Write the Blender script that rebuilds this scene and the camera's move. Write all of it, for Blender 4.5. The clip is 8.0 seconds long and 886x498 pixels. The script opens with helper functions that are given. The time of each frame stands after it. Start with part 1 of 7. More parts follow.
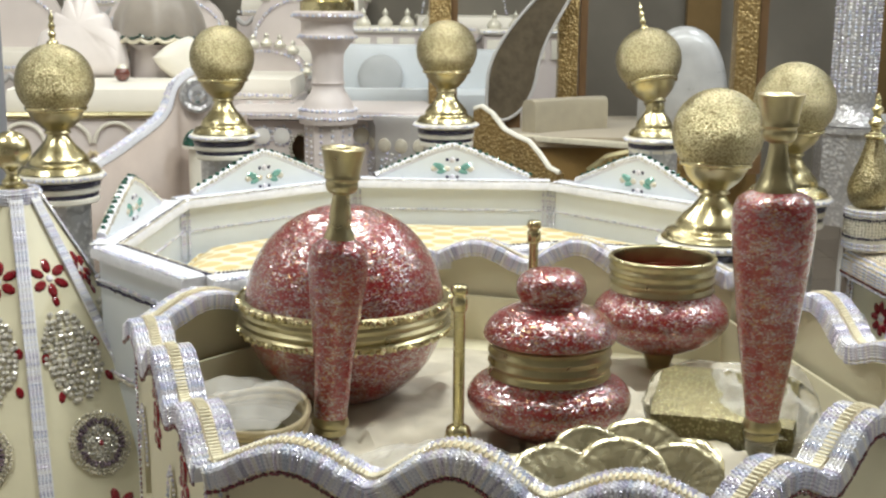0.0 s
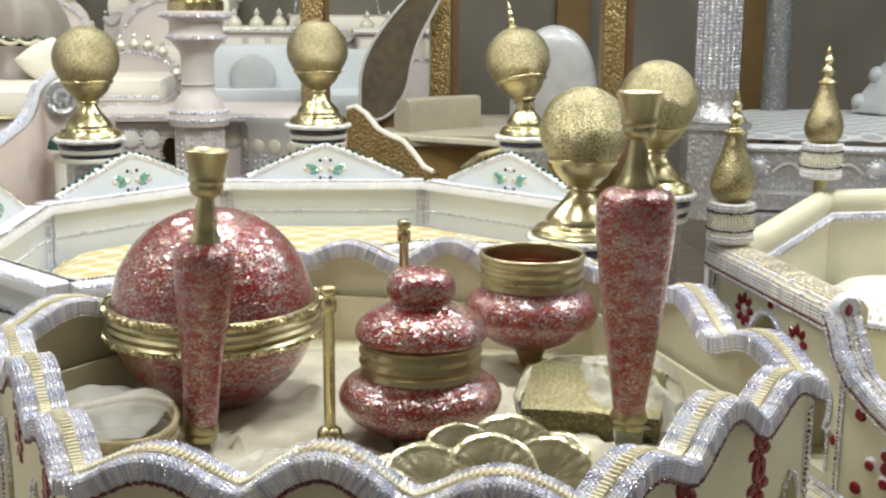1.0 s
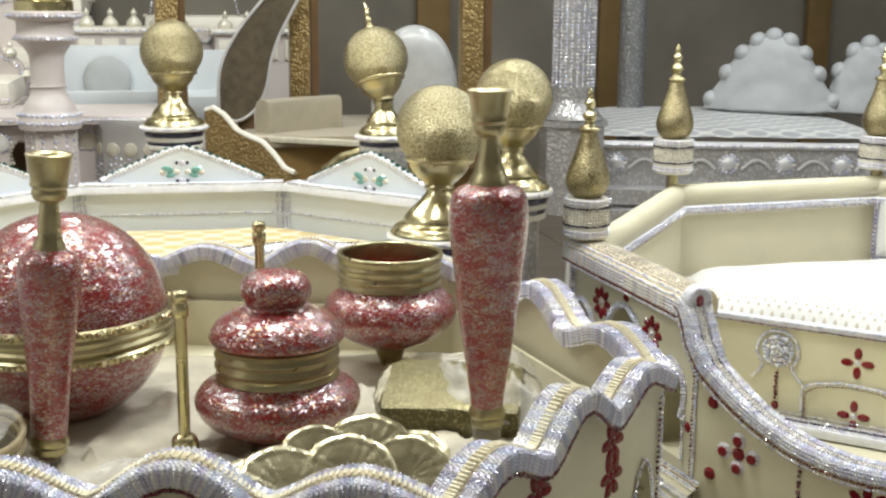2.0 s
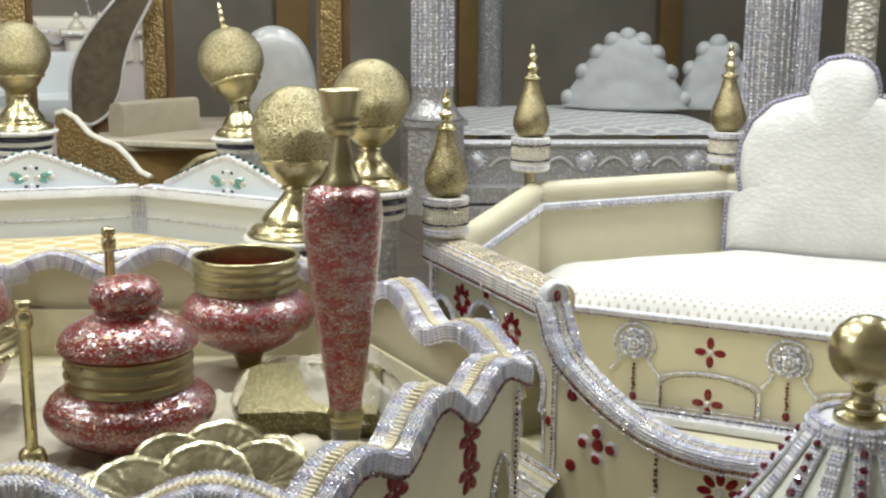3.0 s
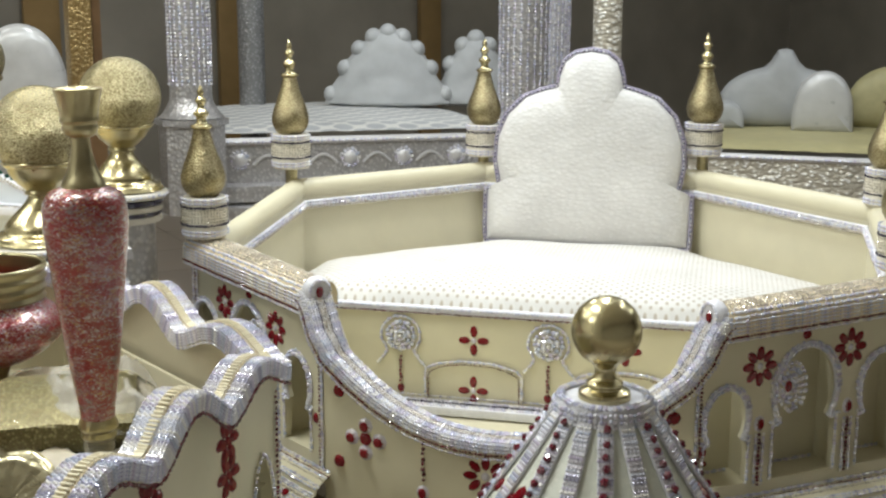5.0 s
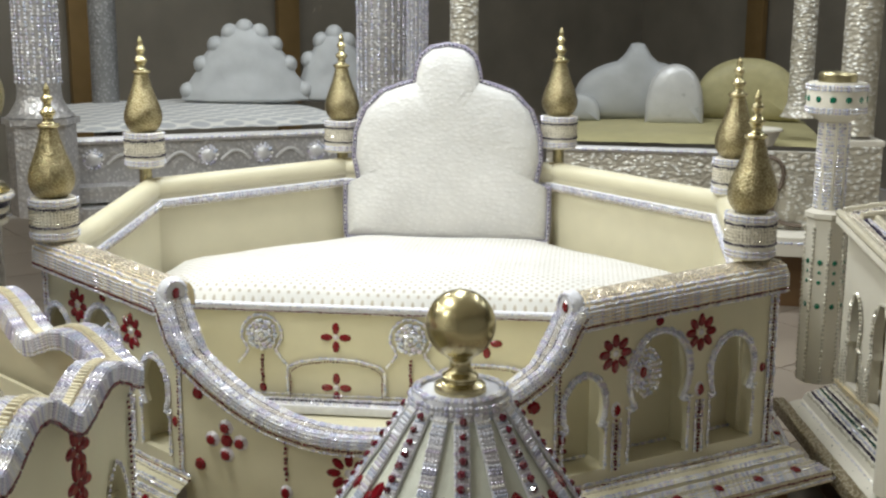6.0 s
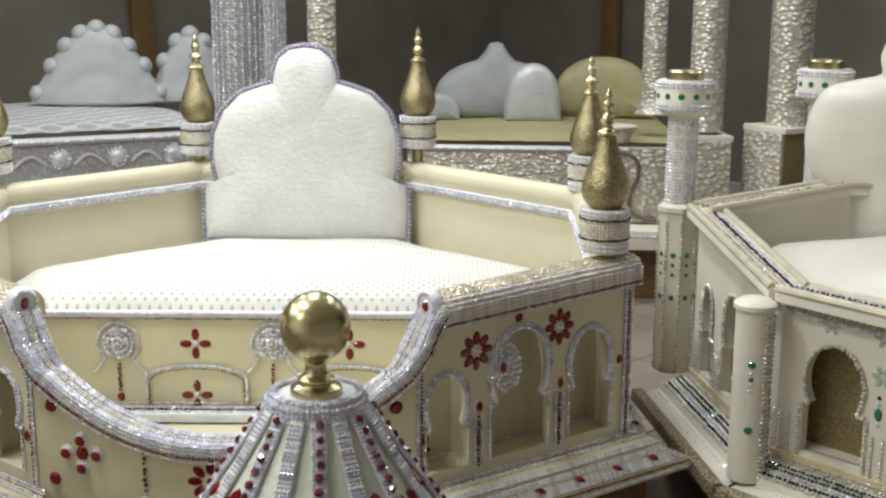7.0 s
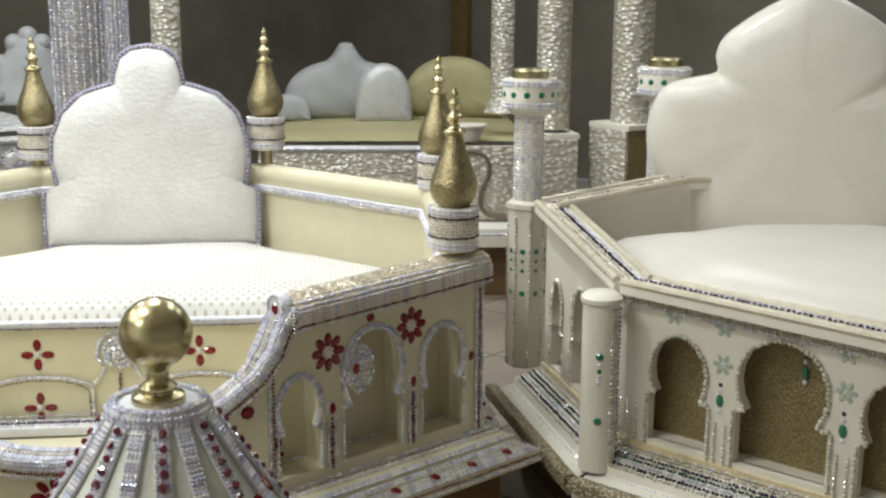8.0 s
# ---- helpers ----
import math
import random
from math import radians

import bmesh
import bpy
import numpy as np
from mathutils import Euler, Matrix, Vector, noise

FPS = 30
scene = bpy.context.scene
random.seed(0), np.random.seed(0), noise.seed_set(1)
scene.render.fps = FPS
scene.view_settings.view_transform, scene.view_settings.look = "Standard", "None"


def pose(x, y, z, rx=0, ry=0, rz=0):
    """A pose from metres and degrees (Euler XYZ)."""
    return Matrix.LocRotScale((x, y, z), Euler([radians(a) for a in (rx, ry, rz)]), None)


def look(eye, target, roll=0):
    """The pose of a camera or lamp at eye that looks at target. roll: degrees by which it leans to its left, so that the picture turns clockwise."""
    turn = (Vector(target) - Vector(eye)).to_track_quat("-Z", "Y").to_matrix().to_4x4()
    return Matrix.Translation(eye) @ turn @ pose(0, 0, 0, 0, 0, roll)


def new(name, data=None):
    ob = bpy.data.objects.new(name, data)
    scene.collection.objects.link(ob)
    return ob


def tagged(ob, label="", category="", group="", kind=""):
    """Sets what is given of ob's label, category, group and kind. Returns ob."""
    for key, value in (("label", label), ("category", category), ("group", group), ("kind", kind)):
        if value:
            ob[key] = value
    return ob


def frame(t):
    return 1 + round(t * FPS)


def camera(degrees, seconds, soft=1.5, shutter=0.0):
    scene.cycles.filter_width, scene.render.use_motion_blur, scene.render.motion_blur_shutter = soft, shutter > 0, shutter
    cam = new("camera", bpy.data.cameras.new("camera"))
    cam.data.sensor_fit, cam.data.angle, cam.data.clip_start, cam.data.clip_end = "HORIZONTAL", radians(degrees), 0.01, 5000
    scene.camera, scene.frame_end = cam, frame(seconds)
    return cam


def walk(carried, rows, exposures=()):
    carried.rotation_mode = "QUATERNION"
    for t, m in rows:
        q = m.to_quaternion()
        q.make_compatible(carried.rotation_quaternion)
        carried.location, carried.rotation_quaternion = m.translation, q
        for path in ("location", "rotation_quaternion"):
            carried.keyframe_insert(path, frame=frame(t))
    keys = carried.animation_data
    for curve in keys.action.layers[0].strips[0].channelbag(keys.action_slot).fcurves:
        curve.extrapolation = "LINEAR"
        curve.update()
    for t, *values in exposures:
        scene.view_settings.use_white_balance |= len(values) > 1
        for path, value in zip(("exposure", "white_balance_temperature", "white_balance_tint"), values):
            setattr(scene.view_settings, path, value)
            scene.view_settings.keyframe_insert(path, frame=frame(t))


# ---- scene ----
cam = camera(40.74, 8.0, soft=2.4)
EYE = 1.15
ROWS = [
    (0, 0.0, 0.0001, 0.0, 0.0, -11.868, 0.49),
    (0.5, 0.0074, 0.0001, -0.0003, -2.75, -11.831, 0.505),
    (1, 0.0175, 0.0001, 0.0003, -5.814, -11.836, 0.465),
    (1.5, 0.0278, 0.0014, -0.0001, -9.018, -11.8, 0.436),
    (1.7, 0.0316, 0.0014, -0.0005, -10.292, -11.793, 0.439),
    (2.8, 0.0531, -0.0006, -0.0027, -17.38, -11.707, 0.462),
    (3, 0.0562, -0.0008, -0.0031, -18.649, -11.687, 0.438),
    (3.5, 0.064, -0.001, -0.0035, -21.196, -11.672, 0.387),
    (4, 0.07, -0.0031, -0.0037, -23.795, -11.671, 0.403),
    (4.5, 0.0764, -0.0051, -0.0048, -26.403, -11.697, 0.389),
    (4.7, 0.0799, -0.0067, -0.0056, -27.637, -11.708, 0.363),
    (5.8, 0.0971, -0.0161, -0.0064, -34.87, -11.913, 0.309),
    (6, 0.0995, -0.0165, -0.0054, -36.124, -11.943, 0.333),
    (6.5, 0.1066, -0.0211, -0.0044, -39.327, -11.941, 0.332),
    (7, 0.1134, -0.0255, -0.0051, -42.611, -11.908, 0.298),
    (7.5, 0.1226, -0.0293, -0.0066, -46.568, -11.872, 0.324),
    (8, 0.1276, -0.034, -0.007, -49.573, -11.845, 0.35),
]


def aim(x, y, z, yaw, pitch, roll):
    eye = Vector((x, y, EYE + z))
    a, b = radians(yaw), radians(pitch)
    return look(eye, eye + Vector((-math.sin(a) * math.cos(b), math.cos(a) * math.cos(b), math.sin(b))), roll)


walk(cam, [(r[0], aim(*r[1:])) for r in ROWS], exposures=[(0.0, 0.17), (1.5, 0.2), (3.0, 0.05), (4.5, 0.0), (6.5, 0.02), (8.0, 0.07)])

# ---- light: a hall lit by warm white ceiling spots ----
world = bpy.data.worlds.new("world")
scene.world = world
world.use_nodes = True
world.node_tree.nodes["Background"].inputs[0].default_value = (1.0, 0.97, 0.93, 1)
world.node_tree.nodes["Background"].inputs[1].default_value = 0.14
CEILING = 3.0
SPOTS = [(-1.9, 1.6, 50), (0.1, 1.8, 28), (-1.1, 3.0, 46), (0.25, 2.4, 58), (1.75, 2.45, 69), (3.1, 1.3, 11),
         (-1.4, 4.4, 25), (0.0, 4.7, 27), (1.6, 4.3, 34), (2.9, 3.6, 32), (4.0, 2.6, 34), (5.2, 1.4, 30)]
for lx, ly, watts in SPOTS:
    data = bpy.data.lights.new("spot_light", "AREA")
    data.shape, data.size, data.energy, data.color = "DISK", 0.42, watts * 0.52, ((0.96, 1.0, 0.97) if lx < 0.5 else (0.94, 1.0, 1.04))
    lamp = new("spot_light", data)
    lamp.matrix_basis = pose(lx, ly, CEILING - 0.03)


# ---- materials ----
def material(name, base=(0.8, 0.8, 0.8), rough=0.5, metal=0.0, vary=0.0, scale=20.0, bump=0.0, bump_scale=None, spec=0.5, coat=0.0, sheen=0.0, island=0.0):
    m = bpy.data.materials.new(name)
    m.use_nodes = True
    nt = m.node_tree
    bsdf = nt.nodes["Principled BSDF"]
    bsdf.inputs["Base Color"].default_value = (*base, 1)
    bsdf.inputs["Roughness"].default_value = rough
    bsdf.inputs["Metallic"].default_value = metal
    bsdf.inputs["Specular IOR Level"].default_value = spec
    bsdf.inputs["Coat Weight"].default_value = coat
    bsdf.inputs["Sheen Weight"].default_value = sheen
    co = nt.nodes.new("ShaderNodeTexCoord")
    if vary:
        n1, n2 = nt.nodes.new("ShaderNodeTexNoise"), nt.nodes.new("ShaderNodeTexNoise")
        n1.inputs["Scale"].default_value, n1.inputs["Detail"].default_value = scale, 6
        n2.inputs["Scale"].default_value, n2.inputs["Detail"].default_value = scale * 0.17, 3
        nt.links.new(co.outputs["Object"], n1.inputs["Vector"])
        nt.links.new(co.outputs["Object"], n2.inputs["Vector"])
        add = nt.nodes.new("ShaderNodeMath")
        add.operation = "ADD"
        nt.links.new(n1.outputs["Fac"], add.inputs[0])
        nt.links.new(n2.outputs["Fac"], add.inputs[1])
        ramp = nt.nodes.new("ShaderNodeMapRange")
        ramp.inputs["From Min"].default_value, ramp.inputs["From Max"].default_value = 0.6, 1.4
        ramp.inputs["To Min"].default_value, ramp.inputs["To Max"].default_value = 1 - vary, 1 + vary * 0.6
        nt.links.new(add.outputs[0], ramp.inputs["Value"])
        mix = nt.nodes.new("ShaderNodeVectorMath")
        mix.operation = "SCALE"
        mix.inputs[0].default_value = base
        nt.links.new(ramp.outputs[0], mix.inputs["Scale"])
        nt.links.new(mix.outputs[0], bsdf.inputs["Base Color"])
        r2 = nt.nodes.new("ShaderNodeMapRange")
        r2.inputs["To Min"].default_value, r2.inputs["To Max"].default_value = max(rough - 0.1, 0.03), min(rough + 0.12, 1)
        nt.links.new(n1.outputs["Fac"], r2.inputs["Value"])
        nt.links.new(r2.outputs[0], bsdf.inputs["Roughness"])
    if island:
        geo = nt.nodes.new("ShaderNodeNewGeometry")
        ramp = nt.nodes.new("ShaderNodeMapRange")
        ramp.inputs["To Min"].default_value, ramp.inputs["To Max"].default_value = 1 - island, 1.0
        nt.links.new(geo.outputs["Random Per Island"], ramp.inputs["Value"])
        mix = nt.nodes.new("ShaderNodeVectorMath")
        mix.operation = "SCALE"
        mix.inputs[0].default_value = base
        nt.links.new(ramp.outputs[0], mix.inputs["Scale"])
        nt.links.new(mix.outputs[0], bsdf.inputs["Base Color"])
    if bump:
        n3 = nt.nodes.new("ShaderNodeTexNoise")
        n3.inputs["Scale"].default_value, n3.inputs["Detail"].default_value = bump_scale or scale * 3, 4
        nt.links.new(co.outputs["Object"], n3.inputs["Vector"])
        b = nt.nodes.new("ShaderNodeBump")
        b.inputs["Strength"].default_value, b.inputs["Distance"].default_value = bump, 0.004
        nt.links.new(n3.outputs["Fac"], b.inputs["Height"])
        nt.links.new(b.outputs[0], bsdf.inputs["Normal"])
    return m


def cell_material(name, a, b, scale, edge=0.25, rough=0.3, metal=0.0, bump=0.6, feature="F1", depth=0.003, metal_b=None, rough_b=None, soft=0.1, regular=False, stretch=(1, 1, 1)):
    """Two tones in a field of cells: a inside, b at the rims; the cells stand in relief."""
    m = bpy.data.materials.new(name)
    m.use_nodes = True
    nt = m.node_tree
    bsdf = nt.nodes["Principled BSDF"]
    co, v = nt.nodes.new("ShaderNodeTexCoord"), nt.nodes.new("ShaderNodeTexVoronoi")
    v.feature = feature
    v.inputs["Scale"].default_value = scale
    place = nt.nodes.new("ShaderNodeMapping")
    place.inputs["Scale"].default_value = stretch
    nt.links.new(co.outputs["Object"], place.inputs["Vector"])
    if regular:
        v.voronoi_dimensions = "2D"
        v.inputs["Randomness"].default_value = 0.0
        place.inputs["Rotation"].default_value = (0, 0, radians(45))
    nt.links.new(place.outputs[0], v.inputs["Vector"])
    ramp = nt.nodes.new("ShaderNodeMapRange")
    ramp.inputs["From Min"].default_value, ramp.inputs["From Max"].default_value = edge, edge + soft
    nt.links.new(v.outputs["Distance"], ramp.inputs["Value"])
    mix = nt.nodes.new("ShaderNodeMix")
    mix.data_type = "RGBA"
    mix.inputs["A"].default_value, mix.inputs["B"].default_value = (*a, 1), (*b, 1)
    nt.links.new(ramp.outputs[0], mix.inputs["Factor"])
    n = nt.nodes.new("ShaderNodeTexNoise")
    n.inputs["Scale"].default_value, n.inputs["Detail"].default_value = 9, 4
    nt.links.new(co.outputs["Object"], n.inputs["Vector"])
    tone = nt.nodes.new("ShaderNodeMapRange")
    tone.inputs["To Min"].default_value, tone.inputs["To Max"].default_value = 0.8, 1.15
    nt.links.new(n.outputs["Fac"], tone.inputs["Value"])
    sc = nt.nodes.new("ShaderNodeVectorMath")
    sc.operation = "SCALE"
    nt.links.new(mix.outputs["Result"], sc.inputs[0])
    nt.links.new(tone.outputs[0], sc.inputs["Scale"])
    nt.links.new(sc.outputs[0], bsdf.inputs["Base Color"])
    for socket, lo, hi in (("Metallic", metal, metal_b), ("Roughness", rough, rough_b)):
        if hi is None:
            bsdf.inputs[socket].default_value = lo
        else:
            r = nt.nodes.new("ShaderNodeMapRange")
            r.inputs["To Min"].default_value, r.inputs["To Max"].default_value = lo, hi
            nt.links.new(ramp.outputs[0], r.inputs["Value"])
            nt.links.new(r.outputs[0], bsdf.inputs[socket])
    bp = nt.nodes.new("ShaderNodeBump")
    bp.inputs["Strength"].default_value, bp.inputs["Distance"].default_value = bump, depth
    bp.invert = True
    nt.links.new(v.outputs["Distance"], bp.inputs["Height"])
    nt.links.new(bp.outputs[0], bsdf.inputs["Normal"])
    return m


def flake_material(name, glass, flakes, scale, share=0.5, rough=0.1):
    """Coloured glass with streaks of metal leaf caught in it, each flake of its own tone and lean."""
    m = bpy.data.materials.new(name)
    m.use_nodes = True
    nt = m.node_tree
    link = nt.links.new
    bsdf = nt.nodes["Principled BSDF"]
    co, streak, v, big = (nt.nodes.new("ShaderNodeTexCoord"), nt.nodes.new("ShaderNodeMapping"), nt.nodes.new("ShaderNodeTexVoronoi"), nt.nodes.new("ShaderNodeTexNoise"))
    streak.inputs["Scale"].default_value = (1, 1, 2.3)
    v.inputs["Scale"].default_value = scale
    big.inputs["Scale"].default_value, big.inputs["Detail"].default_value = scale * 0.1, 3
    link(co.outputs["Object"], streak.inputs["Vector"])
    link(streak.outputs[0], v.inputs["Vector"])
    link(streak.outputs[0], big.inputs["Vector"])
    sep, add, step = nt.nodes.new("ShaderNodeSeparateColor"), nt.nodes.new("ShaderNodeMath"), nt.nodes.new("ShaderNodeMapRange")
    link(v.outputs["Color"], sep.inputs[0])
    add.operation = "ADD"
    link(sep.outputs[0], add.inputs[0])
    patch = nt.nodes.new("ShaderNodeMapRange")
    patch.inputs["From Min"].default_value, patch.inputs["From Max"].default_value = 0.28, 0.72
    link(big.outputs["Fac"], patch.inputs["Value"])
    link(patch.outputs[0], add.inputs[1])
    step.inputs["From Min"].default_value, step.inputs["From Max"].default_value = 1.5 - share - 0.08, 1.5 - share + 0.08
    link(add.outputs[0], step.inputs["Value"])
    # tones of the flakes: wine, rose, silver, amber for painted glow, bright silver
    tone = nt.nodes.new("ShaderNodeValToRGB")
    tone.color_ramp.interpolation = "CONSTANT"
    els = tone.color_ramp.elements
    els[0].color = (flakes[0] * 0.62, flakes[1] * 0.26, flakes[2] * 0.26, 1)
    els[1].position, els[1].color = 0.26, (flakes[0] * 0.8, flakes[1] * 0.6, flakes[2] * 0.6, 1)
    els.new(0.5).color = (*flakes, 1)
    els.new(0.64).color = (flakes[0] * 1.15, flakes[1] * 0.8, flakes[2] * 0.4, 1)
    els.new(0.79).color = (flakes[0] * 1.15, flakes[1] * 1.15, flakes[2] * 1.25, 1)
    els.new(0.92).color = (flakes[0] * 1.4, flakes[1] * 1.45, flakes[2] * 1.55, 1)
    link(sep.outputs[2], tone.inputs[0])
    mix = nt.nodes.new("ShaderNodeMix")
    mix.data_type = "RGBA"
    mix.inputs["A"].default_value = (*glass, 1)
    link(tone.outputs[0], mix.inputs["B"])
    link(step.outputs[0], mix.inputs["Factor"])
    link(mix.outputs["Result"], bsdf.inputs["Base Color"])
    part_metal = nt.nodes.new("ShaderNodeMath")
    part_metal.operation = "MULTIPLY"
    part_metal.inputs[1].default_value = 0.75
    link(step.outputs[0], part_metal.inputs[0])
    link(part_metal.outputs[0], bsdf.inputs["Metallic"])
    bsdf.inputs["Roughness"].default_value = rough + 0.2
    bsdf.inputs["Coat Weight"].default_value, bsdf.inputs["Coat Roughness"].default_value = 1.0, 0.05
    wave, dent = nt.nodes.new("ShaderNodeTexNoise"), nt.nodes.new("ShaderNodeBump")
    wave.inputs["Scale"].default_value = 55
    dent.inputs["Strength"].default_value, dent.inputs["Distance"].default_value = 0.6, 0.003
    link(streak.outputs[0], wave.inputs["Vector"])
    link(wave.outputs["Fac"], dent.inputs["Height"])
    link(dent.outputs[0], bsdf.inputs["Coat Normal"])
    geo, sub, scl, addn, nrm = (nt.nodes.new("ShaderNodeNewGeometry"), nt.nodes.new("ShaderNodeVectorMath"), nt.nodes.new("ShaderNodeVectorMath"),
                                nt.nodes.new("ShaderNodeVectorMath"), nt.nodes.new("ShaderNodeVectorMath"))
    sub.operation, scl.operation, addn.operation, nrm.operation = "SUBTRACT", "SCALE", "ADD", "NORMALIZE"
    sub.inputs[1].default_value = (0.5, 0.5, 0.5)
    scl.inputs["Scale"].default_value = 0.6
    link(v.outputs["Color"], sub.inputs[0])
    link(sub.outputs[0], scl.inputs[0])
    link(scl.outputs[0], addn.inputs[0])
    link(geo.outputs["Normal"], addn.inputs[1])
    link(addn.outputs[0], nrm.inputs[0])
    link(nrm.outputs[0], bsdf.inputs["Normal"])
    return m


IVORY = material("ivory_vinyl", (0.69, 0.64, 0.46), 0.38, vary=0.1, scale=11, bump=0.08, bump_scale=60)
PALE = material("pale_vinyl", (0.76, 0.72, 0.62), 0.36, vary=0.06, scale=14, bump=0.08, bump_scale=60)
WHITE_VINYL = material("white_vinyl", (0.68, 0.715, 0.735), 0.38, vary=0.05, scale=14, bump=0.06, bump_scale=60)
BRAID_WHITE = material("white_braid", (0.74, 0.74, 0.78), 0.5, vary=0.15, scale=90, bump=0.5, bump_scale=300)
BRAID_GOLD = material("pale_gold_braid", (0.78, 0.66, 0.42), 0.42, 0.25, vary=0.2, scale=110, bump=0.6, bump_scale=280)
BRAID_CREAM = material("cream_braid", (0.84, 0.77, 0.56), 0.45, 0.1, vary=0.15, scale=120, bump=0.4, bump_scale=300)
BRAID_OCHRE = material("ochre_braid", (0.52, 0.43, 0.26), 0.5, 0.2, vary=0.2, scale=110, bump=0.4, bump_scale=280)
BRAID_PLUM = material("plum_braid", (0.30, 0.27, 0.36), 0.4, vary=0.2, scale=90, bump=0.4, bump_scale=300)
STONE = material("rhinestone", (0.78, 0.79, 0.88), 0.24, 0.2, spec=0.7, island=0.5)
def shimmer(m, tones):
    """Gives each cut stone of a trim one of several cool or warm tones."""
    nt = m.node_tree
    geo, ramp = nt.nodes.new("ShaderNodeNewGeometry"), nt.nodes.new("ShaderNodeValToRGB")
    ramp.color_ramp.interpolation = "CONSTANT"
    els = ramp.color_ramp.elements
    els[0].color = (*tones[0], 1)
    els[1].position, els[1].color = 1 / len(tones), (*tones[1], 1)
    for k, tone in enumerate(tones[2:], 2):
        els.new(k / len(tones)).color = (*tone, 1)
    nt.links.new(geo.outputs["Random Per Island"], ramp.inputs[0])
    nt.links.new(ramp.outputs[0], nt.nodes["Principled BSDF"].inputs["Base Color"])


shimmer(STONE, [(0.62, 0.62, 0.80), (0.86, 0.86, 0.90), (0.50, 0.49, 0.62), (0.80, 0.82, 0.92), (0.72, 0.69, 0.74), (0.92, 0.90, 0.86), (0.58, 0.63, 0.76), (0.70, 0.64, 0.78), (0.84, 0.84, 0.92)])
SHEEN_WHITE = material("pale_green_satin", (0.74, 0.76, 0.66), 0.3, vary=0.12, scale=60, bump=0.35, bump_scale=120)
STONE_GOLD = material("champagne_stone", (0.80, 0.74, 0.60), 0.2, 0.3, spec=0.8, island=0.4)
STONE_PEACH = material("peach_bead", (0.78, 0.69, 0.58), 0.25, 0.2, spec=0.7, island=0.4)
STONE_PALE = material("pale_crystal", (0.72, 0.68, 0.60), 0.2, 0.15, spec=0.7, island=0.45)
STONE_MAUVE = material("mauve_bead", (0.22, 0.16, 0.20), 0.2, 0.2, spec=0.7, island=0.5)
STONE_RED = material("garnet_bead", (0.16, 0.012, 0.03), 0.12, 0.0, spec=0.8, coat=0.6, island=0.5)
STONE_DARK = material("dark_bead", (0.05, 0.04, 0.09), 0.12, 0.2, spec=0.8, island=0.5)
STONE_GREEN = material("green_bead", (0.02, 0.10, 0.07), 0.12, 0.1, spec=0.8, island=0.5)
PEARL = material("pearl", (0.74, 0.70, 0.58), 0.25, 0.15, coat=0.4, island=0.35)
GEM_RED = material("red_gem", (0.19, 0.004, 0.010), 0.14, 0.0, spec=0.45, coat=0.25)
GEM_GREEN = material("green_gem", (0.0, 0.16, 0.09), 0.08, 0.1, spec=0.9, coat=0.8)
BRASS = material("polished_brass", (0.60, 0.53, 0.31), 0.24, 1.0, vary=0.25, scale=28, bump=0.15, bump_scale=45)
BRASS_DULL = material("aged_brass", (0.46, 0.405, 0.24), 0.3, 1.0, vary=0.2, scale=40, bump=0.25, bump_scale=70)
BRASS_PIERCED = cell_material("pierced_brass", (0.60, 0.54, 0.33), (0.27, 0.225, 0.12), 215, 0.42, 0.3, 1.0, 0.8, depth=0.003, soft=0.2, stretch=(1, 1, 2.4))
BRASS_CHASED = cell_material("chased_brass", (0.50, 0.435, 0.26), (0.30, 0.245, 0.13), 240, 0.36, 0.36, 1.0, 0.75, depth=0.002, soft=0.25)
RED_GLASS = flake_material("red_flaked_glass", (0.25, 0.006, 0.007), (0.40, 0.325, 0.32), 340, 0.5)
RED_DEEP = material("red_glass_inside", (0.25, 0.008, 0.008), 0.15, spec=0.7)
QUILT = cell_material("dotted_white_fabric", (0.50, 0.44, 0.35), (0.74, 0.725, 0.69), 60, 0.16, 0.6, 0.0, 0.4, depth=0.003, soft=0.14, regular=True)
CUSHION = cell_material("embossed_white_fabric", (0.80, 0.79, 0.77), (0.75, 0.74, 0.715), 62, 0.25, 0.42, 0.0, 0.36, depth=0.004, stretch=(1, 1, 1.7))
SATIN = material("ivory_satin", (0.73, 0.695, 0.61), 0.33, vary=0.05, scale=12, bump=0.4, bump_scale=22, sheen=0.4)
SILVER_RELIEF = cell_material("silver_relief", (0.86, 0.85, 0.80), (0.52, 0.48, 0.39), 44, 0.3, 0.34, 0.25, 0.9, depth=0.008, stretch=(1, 1, 1.7))
SILVER_BAND = cell_material("silver_band", (0.62, 0.61, 0.60), (0.46, 0.45, 0.45), 70, 0.32, 0.28, 0.6, 0.8, depth=0.004)
GOLD_RELIEF = cell_material("gold_relief", (0.48, 0.36, 0.17), (0.32, 0.22, 0.09), 95, 0.3, 0.35, 0.7, 0.9, depth=0.005)
GOLD_CLOTH = cell_material("gold_glitter_cloth", (0.45, 0.37, 0.19), (0.24, 0.19, 0.09), 260, 0.3, 0.4, 0.5, 0.7, depth=0.002)
BRONZE = material("bronze_trim", (0.26, 0.17, 0.07), 0.35, 0.5, vary=0.2, scale=12)
# dark wood, also the painted shade under skirts and the wing's step
WOOD_AND_SHADE = material("dark_wood_and_shade", (0.16, 0.09, 0.04), 0.35, vary=0.3, scale=18, bump=0.1)


